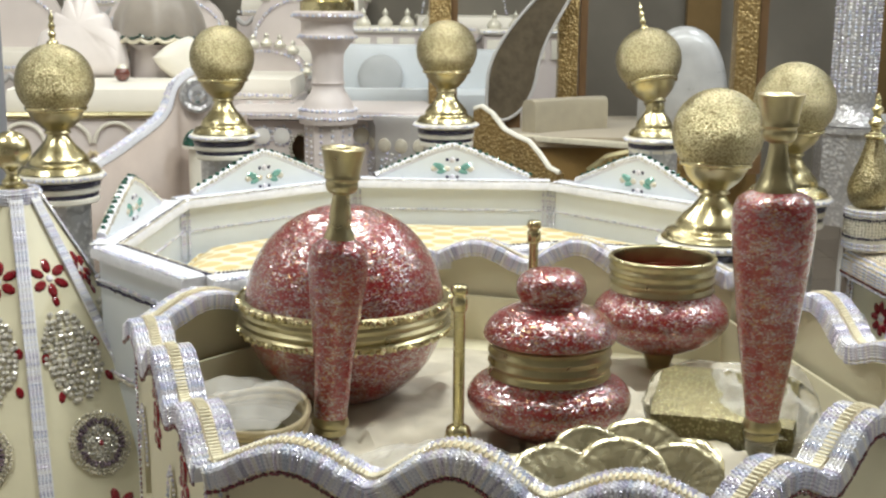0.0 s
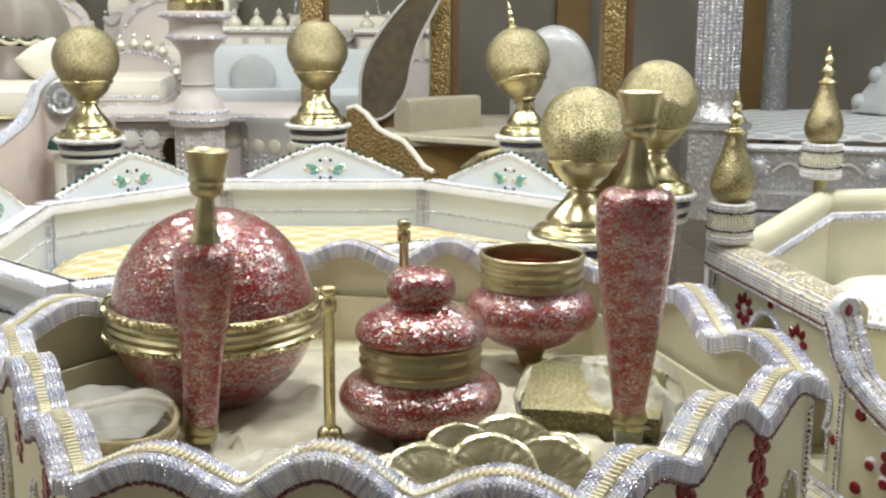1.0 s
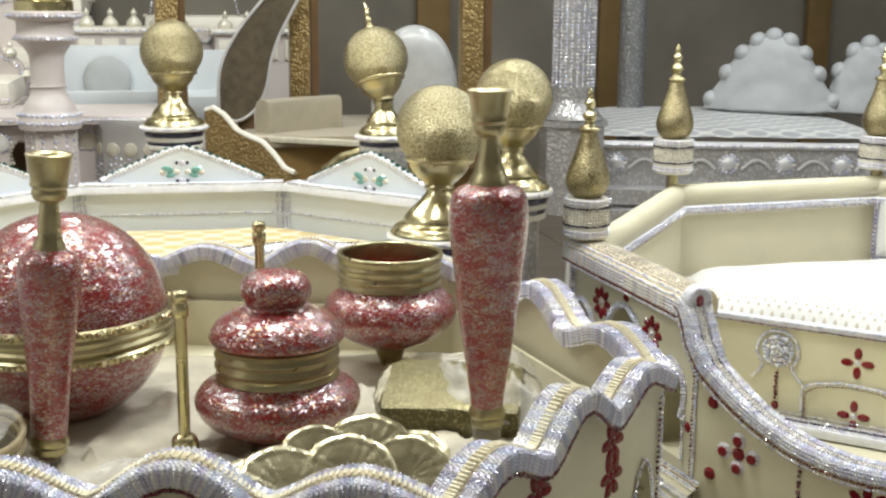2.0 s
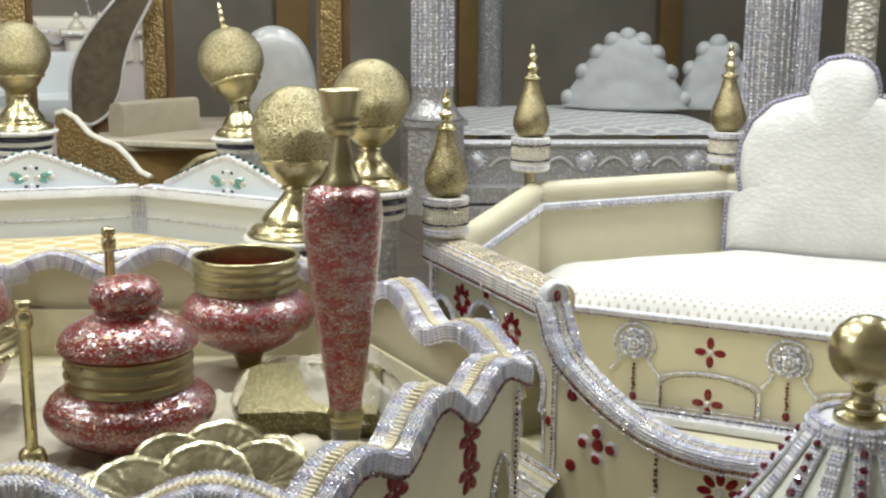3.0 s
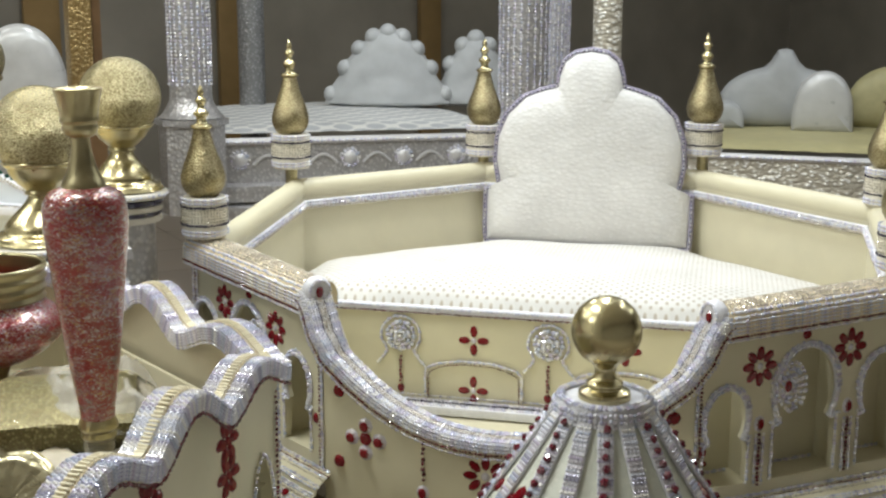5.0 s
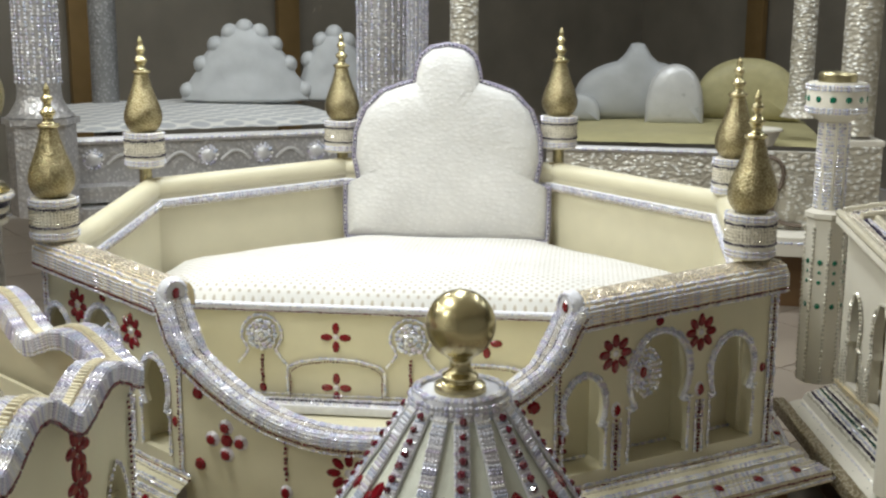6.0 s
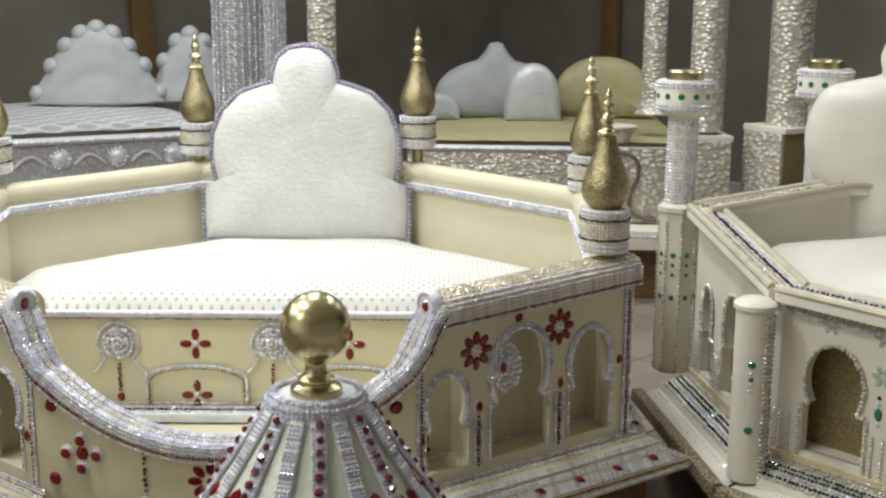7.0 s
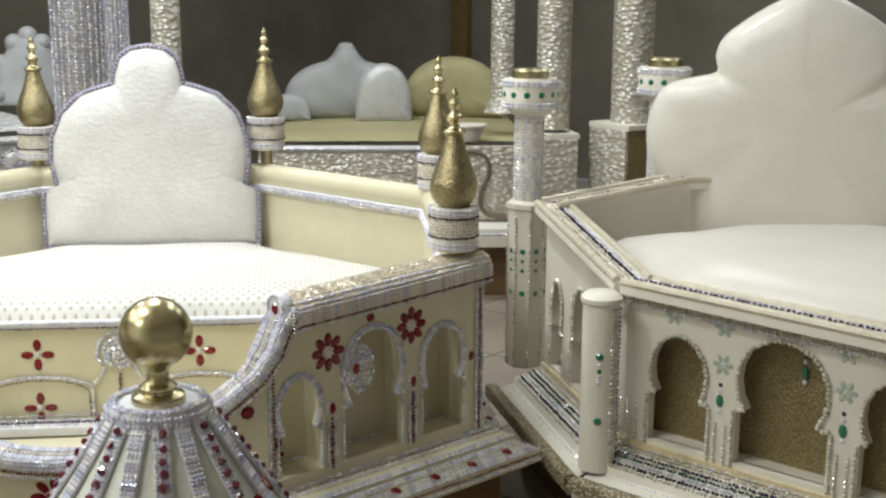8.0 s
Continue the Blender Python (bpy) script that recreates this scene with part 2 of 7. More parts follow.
# ---- mesh helpers ----
def part(name, bm, mat, parent=None, label="", smooth=True):
    me = bpy.data.meshes.new(name)
    bm.to_mesh(me)
    bm.free()
    me.materials.append(mat)
    if smooth:
        me.polygons.foreach_set("use_smooth", [True] * len(me.polygons))
        me.set_sharp_from_angle(angle=radians(38))
    ob = new(name, me)
    if parent is not None:
        ob.parent = parent
    if label:
        ob["label"] = label
    return ob


def thing(name, m, label, category, group="", kind=""):
    ob = new(name)
    ob.empty_display_size = 0.1
    ob.matrix_basis = m
    return tagged(ob, label, category, group, kind)


def lathe(profile, segs=40, m=None):
    """Turned round z from (radius, height) pairs."""
    bm = bmesh.new()
    rings = []
    for r, z in profile:
        if r < 1e-5:
            rings.append([bm.verts.new((0, 0, z))])
        else:
            rings.append([bm.verts.new((r * math.cos(2 * math.pi * k / segs), r * math.sin(2 * math.pi * k / segs), z)) for k in range(segs)])
    for a, b in zip(rings, rings[1:]):
        for k in range(segs):
            j = (k + 1) % segs
            if len(a) == 1 and len(b) > 1:
                bm.faces.new((a[0], b[j], b[k]))
            elif len(b) == 1 and len(a) > 1:
                bm.faces.new((a[k], a[j], b[0]))
            elif len(a) > 1:
                bm.faces.new((a[k], a[j], b[j], b[k]))
    bmesh.ops.recalc_face_normals(bm, faces=bm.faces)
    if m is not None:
        bm.transform(m)
    return bm


def smooth_profile(points, steps=5):
    """A Catmull-Rom line through the points."""
    out = []
    n = len(points)
    for i in range(n - 1):
        p0, p1, p2, p3 = (Vector(points[max(i - 1, 0)]), Vector(points[i]), Vector(points[i + 1]), Vector(points[min(i + 2, n - 1)]))
        for s in range(steps):
            t = s / steps
            out.append(0.5 * ((2 * p1) + (p2 - p0) * t + (2 * p0 - 5 * p1 + 4 * p2 - p3) * t * t + (3 * p1 - p0 - 3 * p2 + p3) * t ** 3))
    out.append(Vector(points[-1]))
    return out


def box(size, m=None, bevel=0.004, bm=None):
    bm = bm or bmesh.new()
    made = bmesh.ops.create_cube(bm, size=1, matrix=(m or Matrix()) @ Matrix.Diagonal((*size, 1)))
    if bevel:
        edges = list({e for v in made["verts"] for e in v.link_edges})
        bmesh.ops.bevel(bm, geom=edges, offset=bevel, segments=2, affect="EDGES", profile=0.7)
    return bm


def resample(path, step):
    path = [Vector(p) for p in path]
    out, carry = [path[0].copy()], 0.0
    for a, b in zip(path, path[1:]):
        length = (b - a).length
        d = step - carry
        while d <= length and length > 1e-9:
            out.append(a.lerp(b, d / length))
            d += step
        carry = length - (d - step)
    return out


def frames_on(path, up=Vector((0, 0, 1)), closed=False):
    out = []
    n = len(path)
    for i, p in enumerate(path):
        a = path[(i - 1) % n] if closed or i else path[0]
        b = path[(i + 1) % n] if closed or i < n - 1 else path[-1]
        t = (b - a).normalized()
        side = t.cross(up).normalized()
        out.append((p, t, side, side.cross(t).normalized()))
    return out


def sweep(path, profile, up=Vector((0, 0, 1)), closed=False, caps=True):
    """Runs a closed profile of (side, up) pairs along a path."""
    bm = bmesh.new()
    path = [Vector(p) for p in path]
    rings = [[bm.verts.new(p + side * a + u * b) for a, b in profile] for p, t, side, u in frames_on(path, up, closed)]
    n = len(profile)
    pairs = list(zip(rings, rings[1:])) + ([(rings[-1], rings[0])] if closed else [])
    for a, b in pairs:
        for k in range(n):
            bm.faces.new((a[k], a[(k + 1) % n], b[(k + 1) % n], b[k]))
    if caps and not closed:
        bm.faces.new(rings[0])
        bm.faces.new(rings[-1])
    bmesh.ops.recalc_face_normals(bm, faces=bm.faces)
    return bm


def ring(r, n=10, flat=1.0, a=0.0, b=0.0):
    return [(a + r * math.cos(2 * math.pi * k / n), b + r * flat * math.sin(2 * math.pi * k / n)) for k in range(n)]


def slab(w, h, r=0.004):
    """Profile of a bar w wide and h high, its top edges rounded."""
    return [(-w / 2, 0), (-w / 2, h - r), (-w / 2 + r * 0.3, h - r * 0.3), (-w / 2 + r, h), (w / 2 - r, h), (w / 2 - r * 0.3, h - r * 0.3), (w / 2, h - r), (w / 2, 0)]


def plate(outer, holes=(), thick=0.015, m=None):
    """An upright plate in (u, z), its face at depth 0 and its back at +thick."""
    bm = bmesh.new()
    edges = []
    for loop in (outer, *holes):
        vs = [bm.verts.new((u, 0, z)) for u, z in loop]
        edges += [bm.edges.new((vs[k], vs[(k + 1) % len(vs)])) for k in range(len(vs))]
    bmesh.ops.triangle_fill(bm, use_beauty=True, use_dissolve=False, edges=edges, normal=(0, -1, 0))
    made = bmesh.ops.extrude_face_region(bm, geom=bm.faces[:])
    for v in made["geom"]:
        if isinstance(v, bmesh.types.BMVert):
            v.co.y += thick
    bmesh.ops.recalc_face_normals(bm, faces=bm.faces)
    if m is not None:
        bm.transform(m)
    return bm


def side_frame(p, q):
    """Axes of an upright panel from p to q: u runs along it, the face looks to the right of that way, depth goes behind."""
    p, q = Vector((*p[:2], 0)), Vector((*q[:2], 0))
    u = (q - p).normalized()
    d = Vector((-u.y, u.x, 0))
    return Matrix(((u.x, d.x, 0, p.x), (u.y, d.y, 0, p.y), (0, 0, 1, 0), (0, 0, 0, 1))), (q - p).length


def horseshoe(cx, z0, zs, top, hw, neck=0.8, n=14):
    """Outline of a Moorish arch: a straight opening below, a round head above with a narrow neck."""
    r, rv = hw * 0.98, (top - zs) / 1.62
    cz = top - rv
    a0 = math.asin(-0.62)
    pts = [(cx - hw, z0), (cx + hw, z0), (cx + hw, zs - 0.003)]
    for k in range(n + 1):
        a = a0 + (math.pi - 2 * a0) * k / n
        pts.append((cx + r * math.cos(a), cz + rv * math.sin(a)))
    pts.append((cx - hw, zs - 0.003))
    return pts


HEX = [(math.cos(math.pi * k / 3), math.sin(math.pi * k / 3)) for k in range(6)]


def stones(name, places, size, mat, parent, tilt=0.32, label=""):
    """Cut stones, one for each (place, normal); all of one trim are one mesh."""
    rng = random.Random(len(places) * 7 + int(size * 1e5))
    verts, faces = [], []
    for p, nrm in places:
        nrm = (Vector(nrm) + Vector((rng.uniform(-tilt, tilt), rng.uniform(-tilt, tilt), rng.uniform(-tilt, tilt)))).normalized()
        a = nrm.orthogonal().normalized()
        spin = rng.uniform(0, 1.05)
        a = (a * math.cos(spin) + nrm.cross(a) * math.sin(spin))
        b = nrm.cross(a)
        s = size * rng.uniform(0.78, 1.12)
        k0 = len(verts)
        p = Vector(p) + (a * rng.uniform(-0.28, 0.28) + b * rng.uniform(-0.28, 0.28)) * size
        for c, d in HEX:
            verts.append(p + (a * c + b * d) * s - nrm * s * 0.25)
        for c, d in HEX:
            verts.append(p + (a * c + b * d) * s * 0.55 + nrm * s * 0.55)
        faces += [(k0 + i, k0 + (i + 1) % 6, k0 + 6 + (i + 1) % 6, k0 + 6 + i) for i in range(6)]
        faces.append(tuple(range(k0 + 6, k0 + 12)))
    me = bpy.data.meshes.new(name)
    me.from_pydata([tuple(v) for v in verts], [], faces)
    me.materials.append(mat)
    ob = new(name, me)
    ob.parent = parent
    return tagged(ob, label, kind="stuff")


def rungs(name, path, step, width, lift, mat, parent):
    """Short crosswise bars of a ladder braid; all of one braid are one mesh."""
    verts, faces = [], []
    for p, t, side, u in frames_on(resample(path, step)):
        k0 = len(verts)
        for a, b, c in ((-1, -1, 0), (1, -1, 0), (1, 1, 0), (-1, 1, 0), (-0.94, -0.6, 1), (0.94, -0.6, 1), (0.94, 0.6, 1), (-0.94, 0.6, 1)):
            verts.append(p + side * a * width / 2 + t * b * step * 0.31 + u * (lift + c * 0.0018))
        faces += [(k0 + 4, k0 + 5, k0 + 6, k0 + 7)] + [(k0 + i, k0 + (i + 1) % 4, k0 + 4 + (i + 1) % 4, k0 + 4 + i) for i in range(4)]
    me = bpy.data.meshes.new(name)
    me.from_pydata([tuple(v) for v in verts], [], faces)
    me.materials.append(mat)
    ob = new(name, me)
    ob.parent = parent
    return tagged(ob, "cream rungs of a ladder braid", kind="stuff")


ROWS_MADE = [0]


def row(path, step, a=0.0, b=0.0, face=(0, 1), up=Vector((0, 0, 1))):
    """Places for stones along a path, moved by a to the side and b up, facing that way."""
    ROWS_MADE[0] += 1
    path = resample(path, step)
    if len(path) > 4 and ROWS_MADE[0] % 2:
        path = [p.lerp(q, 0.5) for p, q in zip(path, path[1:])]
    if len(path) < 2:
        return []
    return [(p + s * a + u * b, s * face[0] + u * face[1]) for p, t, s, u in frames_on(path, up)]


def mesh_of(bm, name, mat):
    me = bpy.data.meshes.new(name)
    bm.to_mesh(me)
    bm.free()
    me.materials.append(mat)
    return me


def gem_mesh(name, mat):
    bm = bmesh.new()
    lo = [bm.verts.new((math.cos(2 * math.pi * k / 8), math.sin(2 * math.pi * k / 8), 0)) for k in range(8)]
    hi = [bm.verts.new((0.62 * math.cos(2 * math.pi * (k + 0.5) / 8), 0.62 * math.sin(2 * math.pi * (k + 0.5) / 8), 0.5)) for k in range(8)]
    for k in range(8):
        j = (k + 1) % 8
        bm.faces.new((lo[k], lo[j], hi[k]))
        bm.faces.new((lo[j], hi[j], hi[k]))
    bm.faces.new(hi)
    return mesh_of(bm, name, mat)


RED_CUT, GREEN_CUT = gem_mesh("red_gem", GEM_RED), gem_mesh("green_gem", GEM_GREEN)
WHITE_CUT = gem_mesh("clear_gem", STONE)


def gem(mesh, parent, m, u, z, rx, rz=None, turn=0.0, name="gem", lift=0.0):
    """A cut gem on the panel with axes m, rx by rz half-sizes, turned in its plane."""
    ob = new(name, mesh)
    ob.parent = parent
    rz = rz or rx
    face = Matrix(((1, 0, 0, u), (0, 0, -1, -lift), (0, 1, 0, z), (0, 0, 0, 1)))
    ob.matrix_basis = m @ face @ Matrix.Rotation(turn, 4, "Z") @ Matrix.Diagonal((rx, rz, min(rx, rz) * 0.9, 1))
    return ob


def flower(mesh, parent, m, u, z, r, petals, size, core=None, turn=0.0, lift=0.0):
    for k in range(petals):
        a = turn + 2 * math.pi * k / petals
        gem(mesh, parent, m, u + r * math.cos(a), z + r * math.sin(a), size, size * 0.64, a, "petal", lift)
    if core:
        gem(core, parent, m, u, z, size * 0.5, None, 0, "flower_centre", lift)


def outline_stones(loop, step, m, z_lift=0.004):
    """Stone places along an outline on a panel's face."""
    n = (m.to_3x3() @ Vector((0, -1, 0)))
    path = resample([Vector((u, 0, z)) for u, z in loop], step)
    return [(m @ (p - Vector((0, z_lift, 0))), n) for p in path]


# ---- the hall ----
def flat(name, x0, x1, y0, y1, z0, z1, mat, label, category):
    ob = part(name, box((x1 - x0, y1 - y0, z1 - z0), Matrix.Translation(((x0 + x1) / 2, (y0 + y1) / 2, (z0 + z1) / 2)), 0), mat, None, smooth=False)
    return tagged(ob, label, category, kind="structure")


FLOOR = material("stone_floor", (0.30, 0.25, 0.20), 0.3, vary=0.15, scale=6, bump=0.05)
FLOOR_DARK = material("floor_joint", (0.46, 0.42, 0.37), 0.6, vary=0.1, scale=6)
WALL = material("taupe_wall", (0.2, 0.18, 0.145), 0.35, vary=0.3, scale=3.5, bump=0.05)
# for the unseen south wall; its tone sets the fill on front faces
BOUNCE_GREY = material("warm_grey_bounce", (0.44, 0.42, 0.39), 0.8, vary=0.08, scale=3)
PLASTER = material("ceiling_plaster", (0.82, 0.80, 0.76), 0.8, vary=0.04, scale=3)
X0, X1, Y0, Y1 = -3.2, 6.6, -2.2, 6.4
floor = flat("floor", X0, X1, Y0, Y1, -0.12, -0.012, FLOOR_DARK, "pale brown stone floor tiles with thin joints", "floor")
flat("ceiling", X0, X1, Y0, Y1, CEILING, CEILING + 0.1, PLASTER, "plain off-white plaster ceiling with spots", "ceiling")
flat("wall_north", X0, X1, Y1, Y1 + 0.15, 0, CEILING, WALL, "dull taupe polished back wall of the hall", "wall")
flat("wall_south", X0, X1, Y0 - 0.15, Y0, 0, CEILING, BOUNCE_GREY, "unseen warm grey wall, toned for the light it bounces", "wall")
flat("wall_east", X1, X1 + 0.15, Y0, Y1, 0, CEILING, WALL, "dull taupe polished side wall of the hall", "wall")
flat("wall_west", X0 - 0.15, X0, Y0, Y1, 0, CEILING, PLASTER, "plain plaster side wall of the hall", "wall")
tile_bm = box((0.436, 0.436, 0.02), Matrix.Translation((0, 0, -0.01)), 0.003)
TILE = mesh_of(tile_bm, "tile", FLOOR)
for i in range(16):
    for j in range(14):
        x, y = -2.4 + 0.44 * i, 0.3 + 0.44 * j
        if y < Y1 - 0.3 and x < X1 - 0.3:
            ob = new("tile", TILE)
            ob.parent = floor
            ob.matrix_basis = pose(x, y, 0)


# ---- finials ----
def teardrop_finial(m, label):
    t = thing("finial", m, label, "finial", "brass finials of the ivory seat")
    part("post", lathe([(0.016, -0.06), (0.016, 0.01)], 14), BRASS_DULL, t)
    collar = part("collar", lathe([(0, 0), (0.046, 0), (0.05, 0.004), (0.05, 0.086), (0.046, 0.09), (0, 0.09)], 36), PALE, t, "cream collar ringed with rhinestones")
    for z, mat, nm in ((0.008, STONE, "ring"), (0.016, STONE, "ring"), (0.03, STONE_DARK, "ring"), (0.07, STONE_DARK, "ring"), (0.079, STONE, "ring"), (0.087, STONE, "ring")):
        n = 52
        stones(nm, [((0.051 * math.cos(2 * math.pi * k / n), 0.051 * math.sin(2 * math.pi * k / n), z), (math.cos(2 * math.pi * k / n), math.sin(2 * math.pi * k / n), 0)) for k in range(n)],
               0.0033, mat, collar)
    n = 44
    stones("studs", [((0.0505 * math.cos(2 * math.pi * k / n), 0.0505 * math.sin(2 * math.pi * k / n), 0.038 + 0.0065 * r), (math.cos(2 * math.pi * k / n), math.sin(2 * math.pi * k / n), 0))
                     for k in range(n) for r in range(5)], 0.0028, STONE_GOLD, collar)
    part("bulb", lathe(smooth_profile([(0.026, 0.088), (0.033, 0.093), (0.044, 0.106), (0.0495, 0.122), (0.0495, 0.138), (0.0435, 0.16), (0.0345, 0.183), (0.0265, 0.206), (0.021, 0.226), (0.0175, 0.24)], 4), 10), BRASS_CHASED, t, "chased brass drop")
    part("spire", lathe(smooth_profile([(0.0175, 0.238), (0.023, 0.242), (0.023, 0.247), (0.0125, 0.252), (0.011, 0.262), (0.0165, 0.27), (0.0165, 0.275), (0.009, 0.283), (0.008, 0.291), (0.0125, 0.299), (0.0115, 0.304), (0.006, 0.311), (0.0075, 0.319), (0.004, 0.328), (0, 0.336)], 3), 20), BRASS, t)
    return t


def globe_finial(m, label, lean=0.0, foot=0.08, spire=True):
    """A pierced globe whose lid sits on a tapering cup, over a bell-shaped plinth of radius foot."""
    t = thing("finial", m, label, "finial", "pierced brass globes of the white seat")
    part("post", lathe([(0.064, -m.translation.z), (0.064, -0.012)], 24), SILVER_BAND, t, "banded post under the finial")
    for z, rr, mat in ((-0.004, foot + 0.014, PALE), (-0.02, foot + 0.004, STONE_DARK), (-0.033, foot + 0.002, PALE), (-0.045, foot - 0.002, STONE_DARK), (-0.057, foot, PALE)):
        part("band", lathe([(0.05, z - 0.007), (rr - 0.003, z - 0.007), (rr, z - 0.004), (rr, z + 0.004), (rr - 0.003, z + 0.007), (0.05, z + 0.007)], 36), mat, t)
    n = 64
    stones("ring", [(((foot + 0.0145) * math.cos(2 * math.pi * k / n), (foot + 0.0145) * math.sin(2 * math.pi * k / n), -0.004), (math.cos(2 * math.pi * k / n), math.sin(2 * math.pi * k / n), 0)) for k in range(n)], 0.0042, STONE, t)
    part("plinth", lathe(smooth_profile([(0, 0.003), (foot, 0.004), (foot + 0.002, 0.012), (foot * 0.95, 0.02), (foot * 0.8, 0.025), (foot * 0.76, 0.036), (foot * 0.6, 0.052), (foot * 0.42, 0.068), (0.025, 0.084), (0.023, 0.092)], 3), 36), BRASS, t)
    up = pose(0, 0, 0.088, lean * 0.6, lean)
    part("cup", lathe(smooth_profile([(0.02, 0), (0.03, 0.004), (0.027, 0.01), (0.036, 0.018), (0.05, 0.032), (0.058, 0.046), (0.061, 0.054)], 3), 36, up), BRASS_DULL, t, "tapering brass cup")
    part("lip", lathe(smooth_profile([(0.058, 0.052), (0.0655, 0.054), (0.068, 0.058), (0.067, 0.063), (0.062, 0.065)], 3), 40, up), BRASS, t)
    part("globe", lathe([(0.086 * math.cos(radians(a)), 0.118 + 0.084 * math.sin(radians(a))) for a in range(-45, 91, 5)], 44, up), BRASS_PIERCED, t, "pierced brass globe")
    if spire:
        part("spire", lathe(smooth_profile([(0.014, 0.198), (0.012, 0.206), (0.006, 0.213), (0.009, 0.222), (0.005, 0.23), (0.008, 0.24), (0.0045, 0.25), (0.006, 0.257), (0.003, 0.266), (0, 0.274)], 3), 16, up), BRASS, t)
    return t


# ---- rolled or flat rails with trim ----
def rail(parent, path, w, h, rows, body=BRAID_WHITE, name="rail"):
    part(name, sweep(path, slab(w, h, 0.008)), body, parent)
    for a, b, face, mat, size, step in rows:
        stones("trim", row(path, step, a, b, face), size, mat, parent)


def bezier(points, steps=8):
    return [Vector(p) for p in smooth_profile(points, steps)]


# ---- ivory seat with red gems ----
SEAT = pose(1.662, 2.228, 0, 0, 0, math.degrees(-0.746))
seat = thing("bridal_seat", SEAT, "ivory octagonal bridal seat trimmed with rhinestones and red gems", "seat")
FL, S1, S2, S3, S4, S5, S6, FR = ((-0.368, -0.605), (-0.735, -0.285), (-0.735, 0.258), (-0.305, 0.66), (0.305, 0.66), (0.735, 0.258), (0.735, -0.285), (0.338, -0.605))
A1, A6 = (-0.785, -0.285), (0.785, -0.285)     # outer ends of the two arms
ZB = 0.235
TOPS = {S1: 0.615, S2: 0.665, S3: 0.675, S4: 0.675, S5: 0.665, S6: 0.615}
# back and side walls, with a rolled top and a braid below it
for p, q in ((S1, S2), (S2, S3), (S3, S4), (S4, S5), (S5, S6)):
    m, length = side_frame(q, p)
    part("wall", plate([(0, ZB), (length, ZB), (length, TOPS[p] - 0.02), (0, TOPS[q] - 0.02)], (), 0.022, m), IVORY, seat)
    a, b = Vector((*p, TOPS[p] - 0.015)), Vector((*q, TOPS[q] - 0.015))
    d = (b - a).normalized()
    inner = Vector((-d.y, d.x, 0)) * -1
    part("roll", sweep([a + d * 0.004, b - d * 0.004], ring(0.028, 14)), IVORY, seat, "rolled ivory vinyl top")
    off = inner * 0.027 + Vector((0, 0, -0.038))
    path = [a + off + d * 0.008, b + off - d * 0.008]
    part("braid", sweep(path, ring(0.012, 8, 0.5), up=inner), BRAID_WHITE, seat, "beaded silver and rose braid")
    stones("trim", row(path, 0.0085, 0, 0.007, (0, 1), up=inner), 0.0042, STONE, seat)
    for aa in (-0.0075, 0.0075):
        stones("trim", row(path, 0.0075, aa, 0.006, (aa * 60, 1), up=inner), 0.0035, STONE_PEACH if aa > 0 else STONE, seat)
    for e in (a, b):
        c = e + inner * 0.03
        part("corner_cord", sweep([Vector((c.x, c.y, 0.46)), Vector((c.x, c.y, e.z - 0.02))], ring(0.006, 8)), BRAID_WHITE, seat)
# seat box under the mattress with its inner front panel
PANEL_Y = -0.10
part("seat_base", plate([(-0.60, 0.12), (0.60, 0.12), (0.60, 0.437), (-0.60, 0.437)], (), 0.02, pose(0, PANEL_Y, 0)), IVORY, seat, "ivory vinyl panel below the mattress")
mp = pose(0, PANEL_Y, 0)
part("panel_trim", sweep([Vector((-0.56, PANEL_Y + 0.004, 0.43)), Vector((0.56, PANEL_Y + 0.004, 0.43))], slab(0.02, 0.018)), BRAID_WHITE, seat)
stones("trim", row([(-0.56, PANEL_Y - 0.008, 0.444), (0.56, PANEL_Y - 0.008, 0.444)], 0.0055, 0, 0, (0, 1), up=Vector((0, -1, 0.3))), 0.0026, STONE, seat)
stones("trim", row([(-0.56, PANEL_Y - 0.008, 0.433), (0.56, PANEL_Y - 0.008, 0.433)], 0.0055, 0, 0, (0, 1), up=Vector((0, -1, 0.3))), 0.0026, STONE_RED, seat)
for cx in (-0.35, 0.0, 0.35):
    n = 3
    pts = []
    for k, cnt in enumerate((1, 8, 14, 20)):
        for j in range(cnt):
            a = 2 * math.pi * j / cnt
            pts.append((Vector((cx + 0.0108 * k * math.cos(a), PANEL_Y - 0.006 - 0.002 * (3 - k), 0.375 + 0.0108 * k * math.sin(a))), (0, -1, 0)))
    stones("brooch", pts, 0.0062, STONE, seat, 0.5, "round rhinestone brooch")
    loop = [(cx + 0.047 * math.cos(radians(a)), 0.375 + 0.047 * math.sin(radians(a))) for a in range(-48, 229, 12)]
    loop = [(cx + 0.06, 0.302), (cx + 0.042, 0.322), *loop, (cx - 0.042, 0.322), (cx - 0.06, 0.302)]
    stones("trim", outline_stones(loop, 0.0062, mp), 0.0042, STONE, seat)
    stones("stem", outline_stones([(cx, 0.322), (cx, 0.25)], 0.0085, mp), 0.0046, STONE_RED, seat, 0.2, "row of dark red stones")
    gem(RED_CUT, seat, mp, cx, 0.245, 0.009, 0.011)
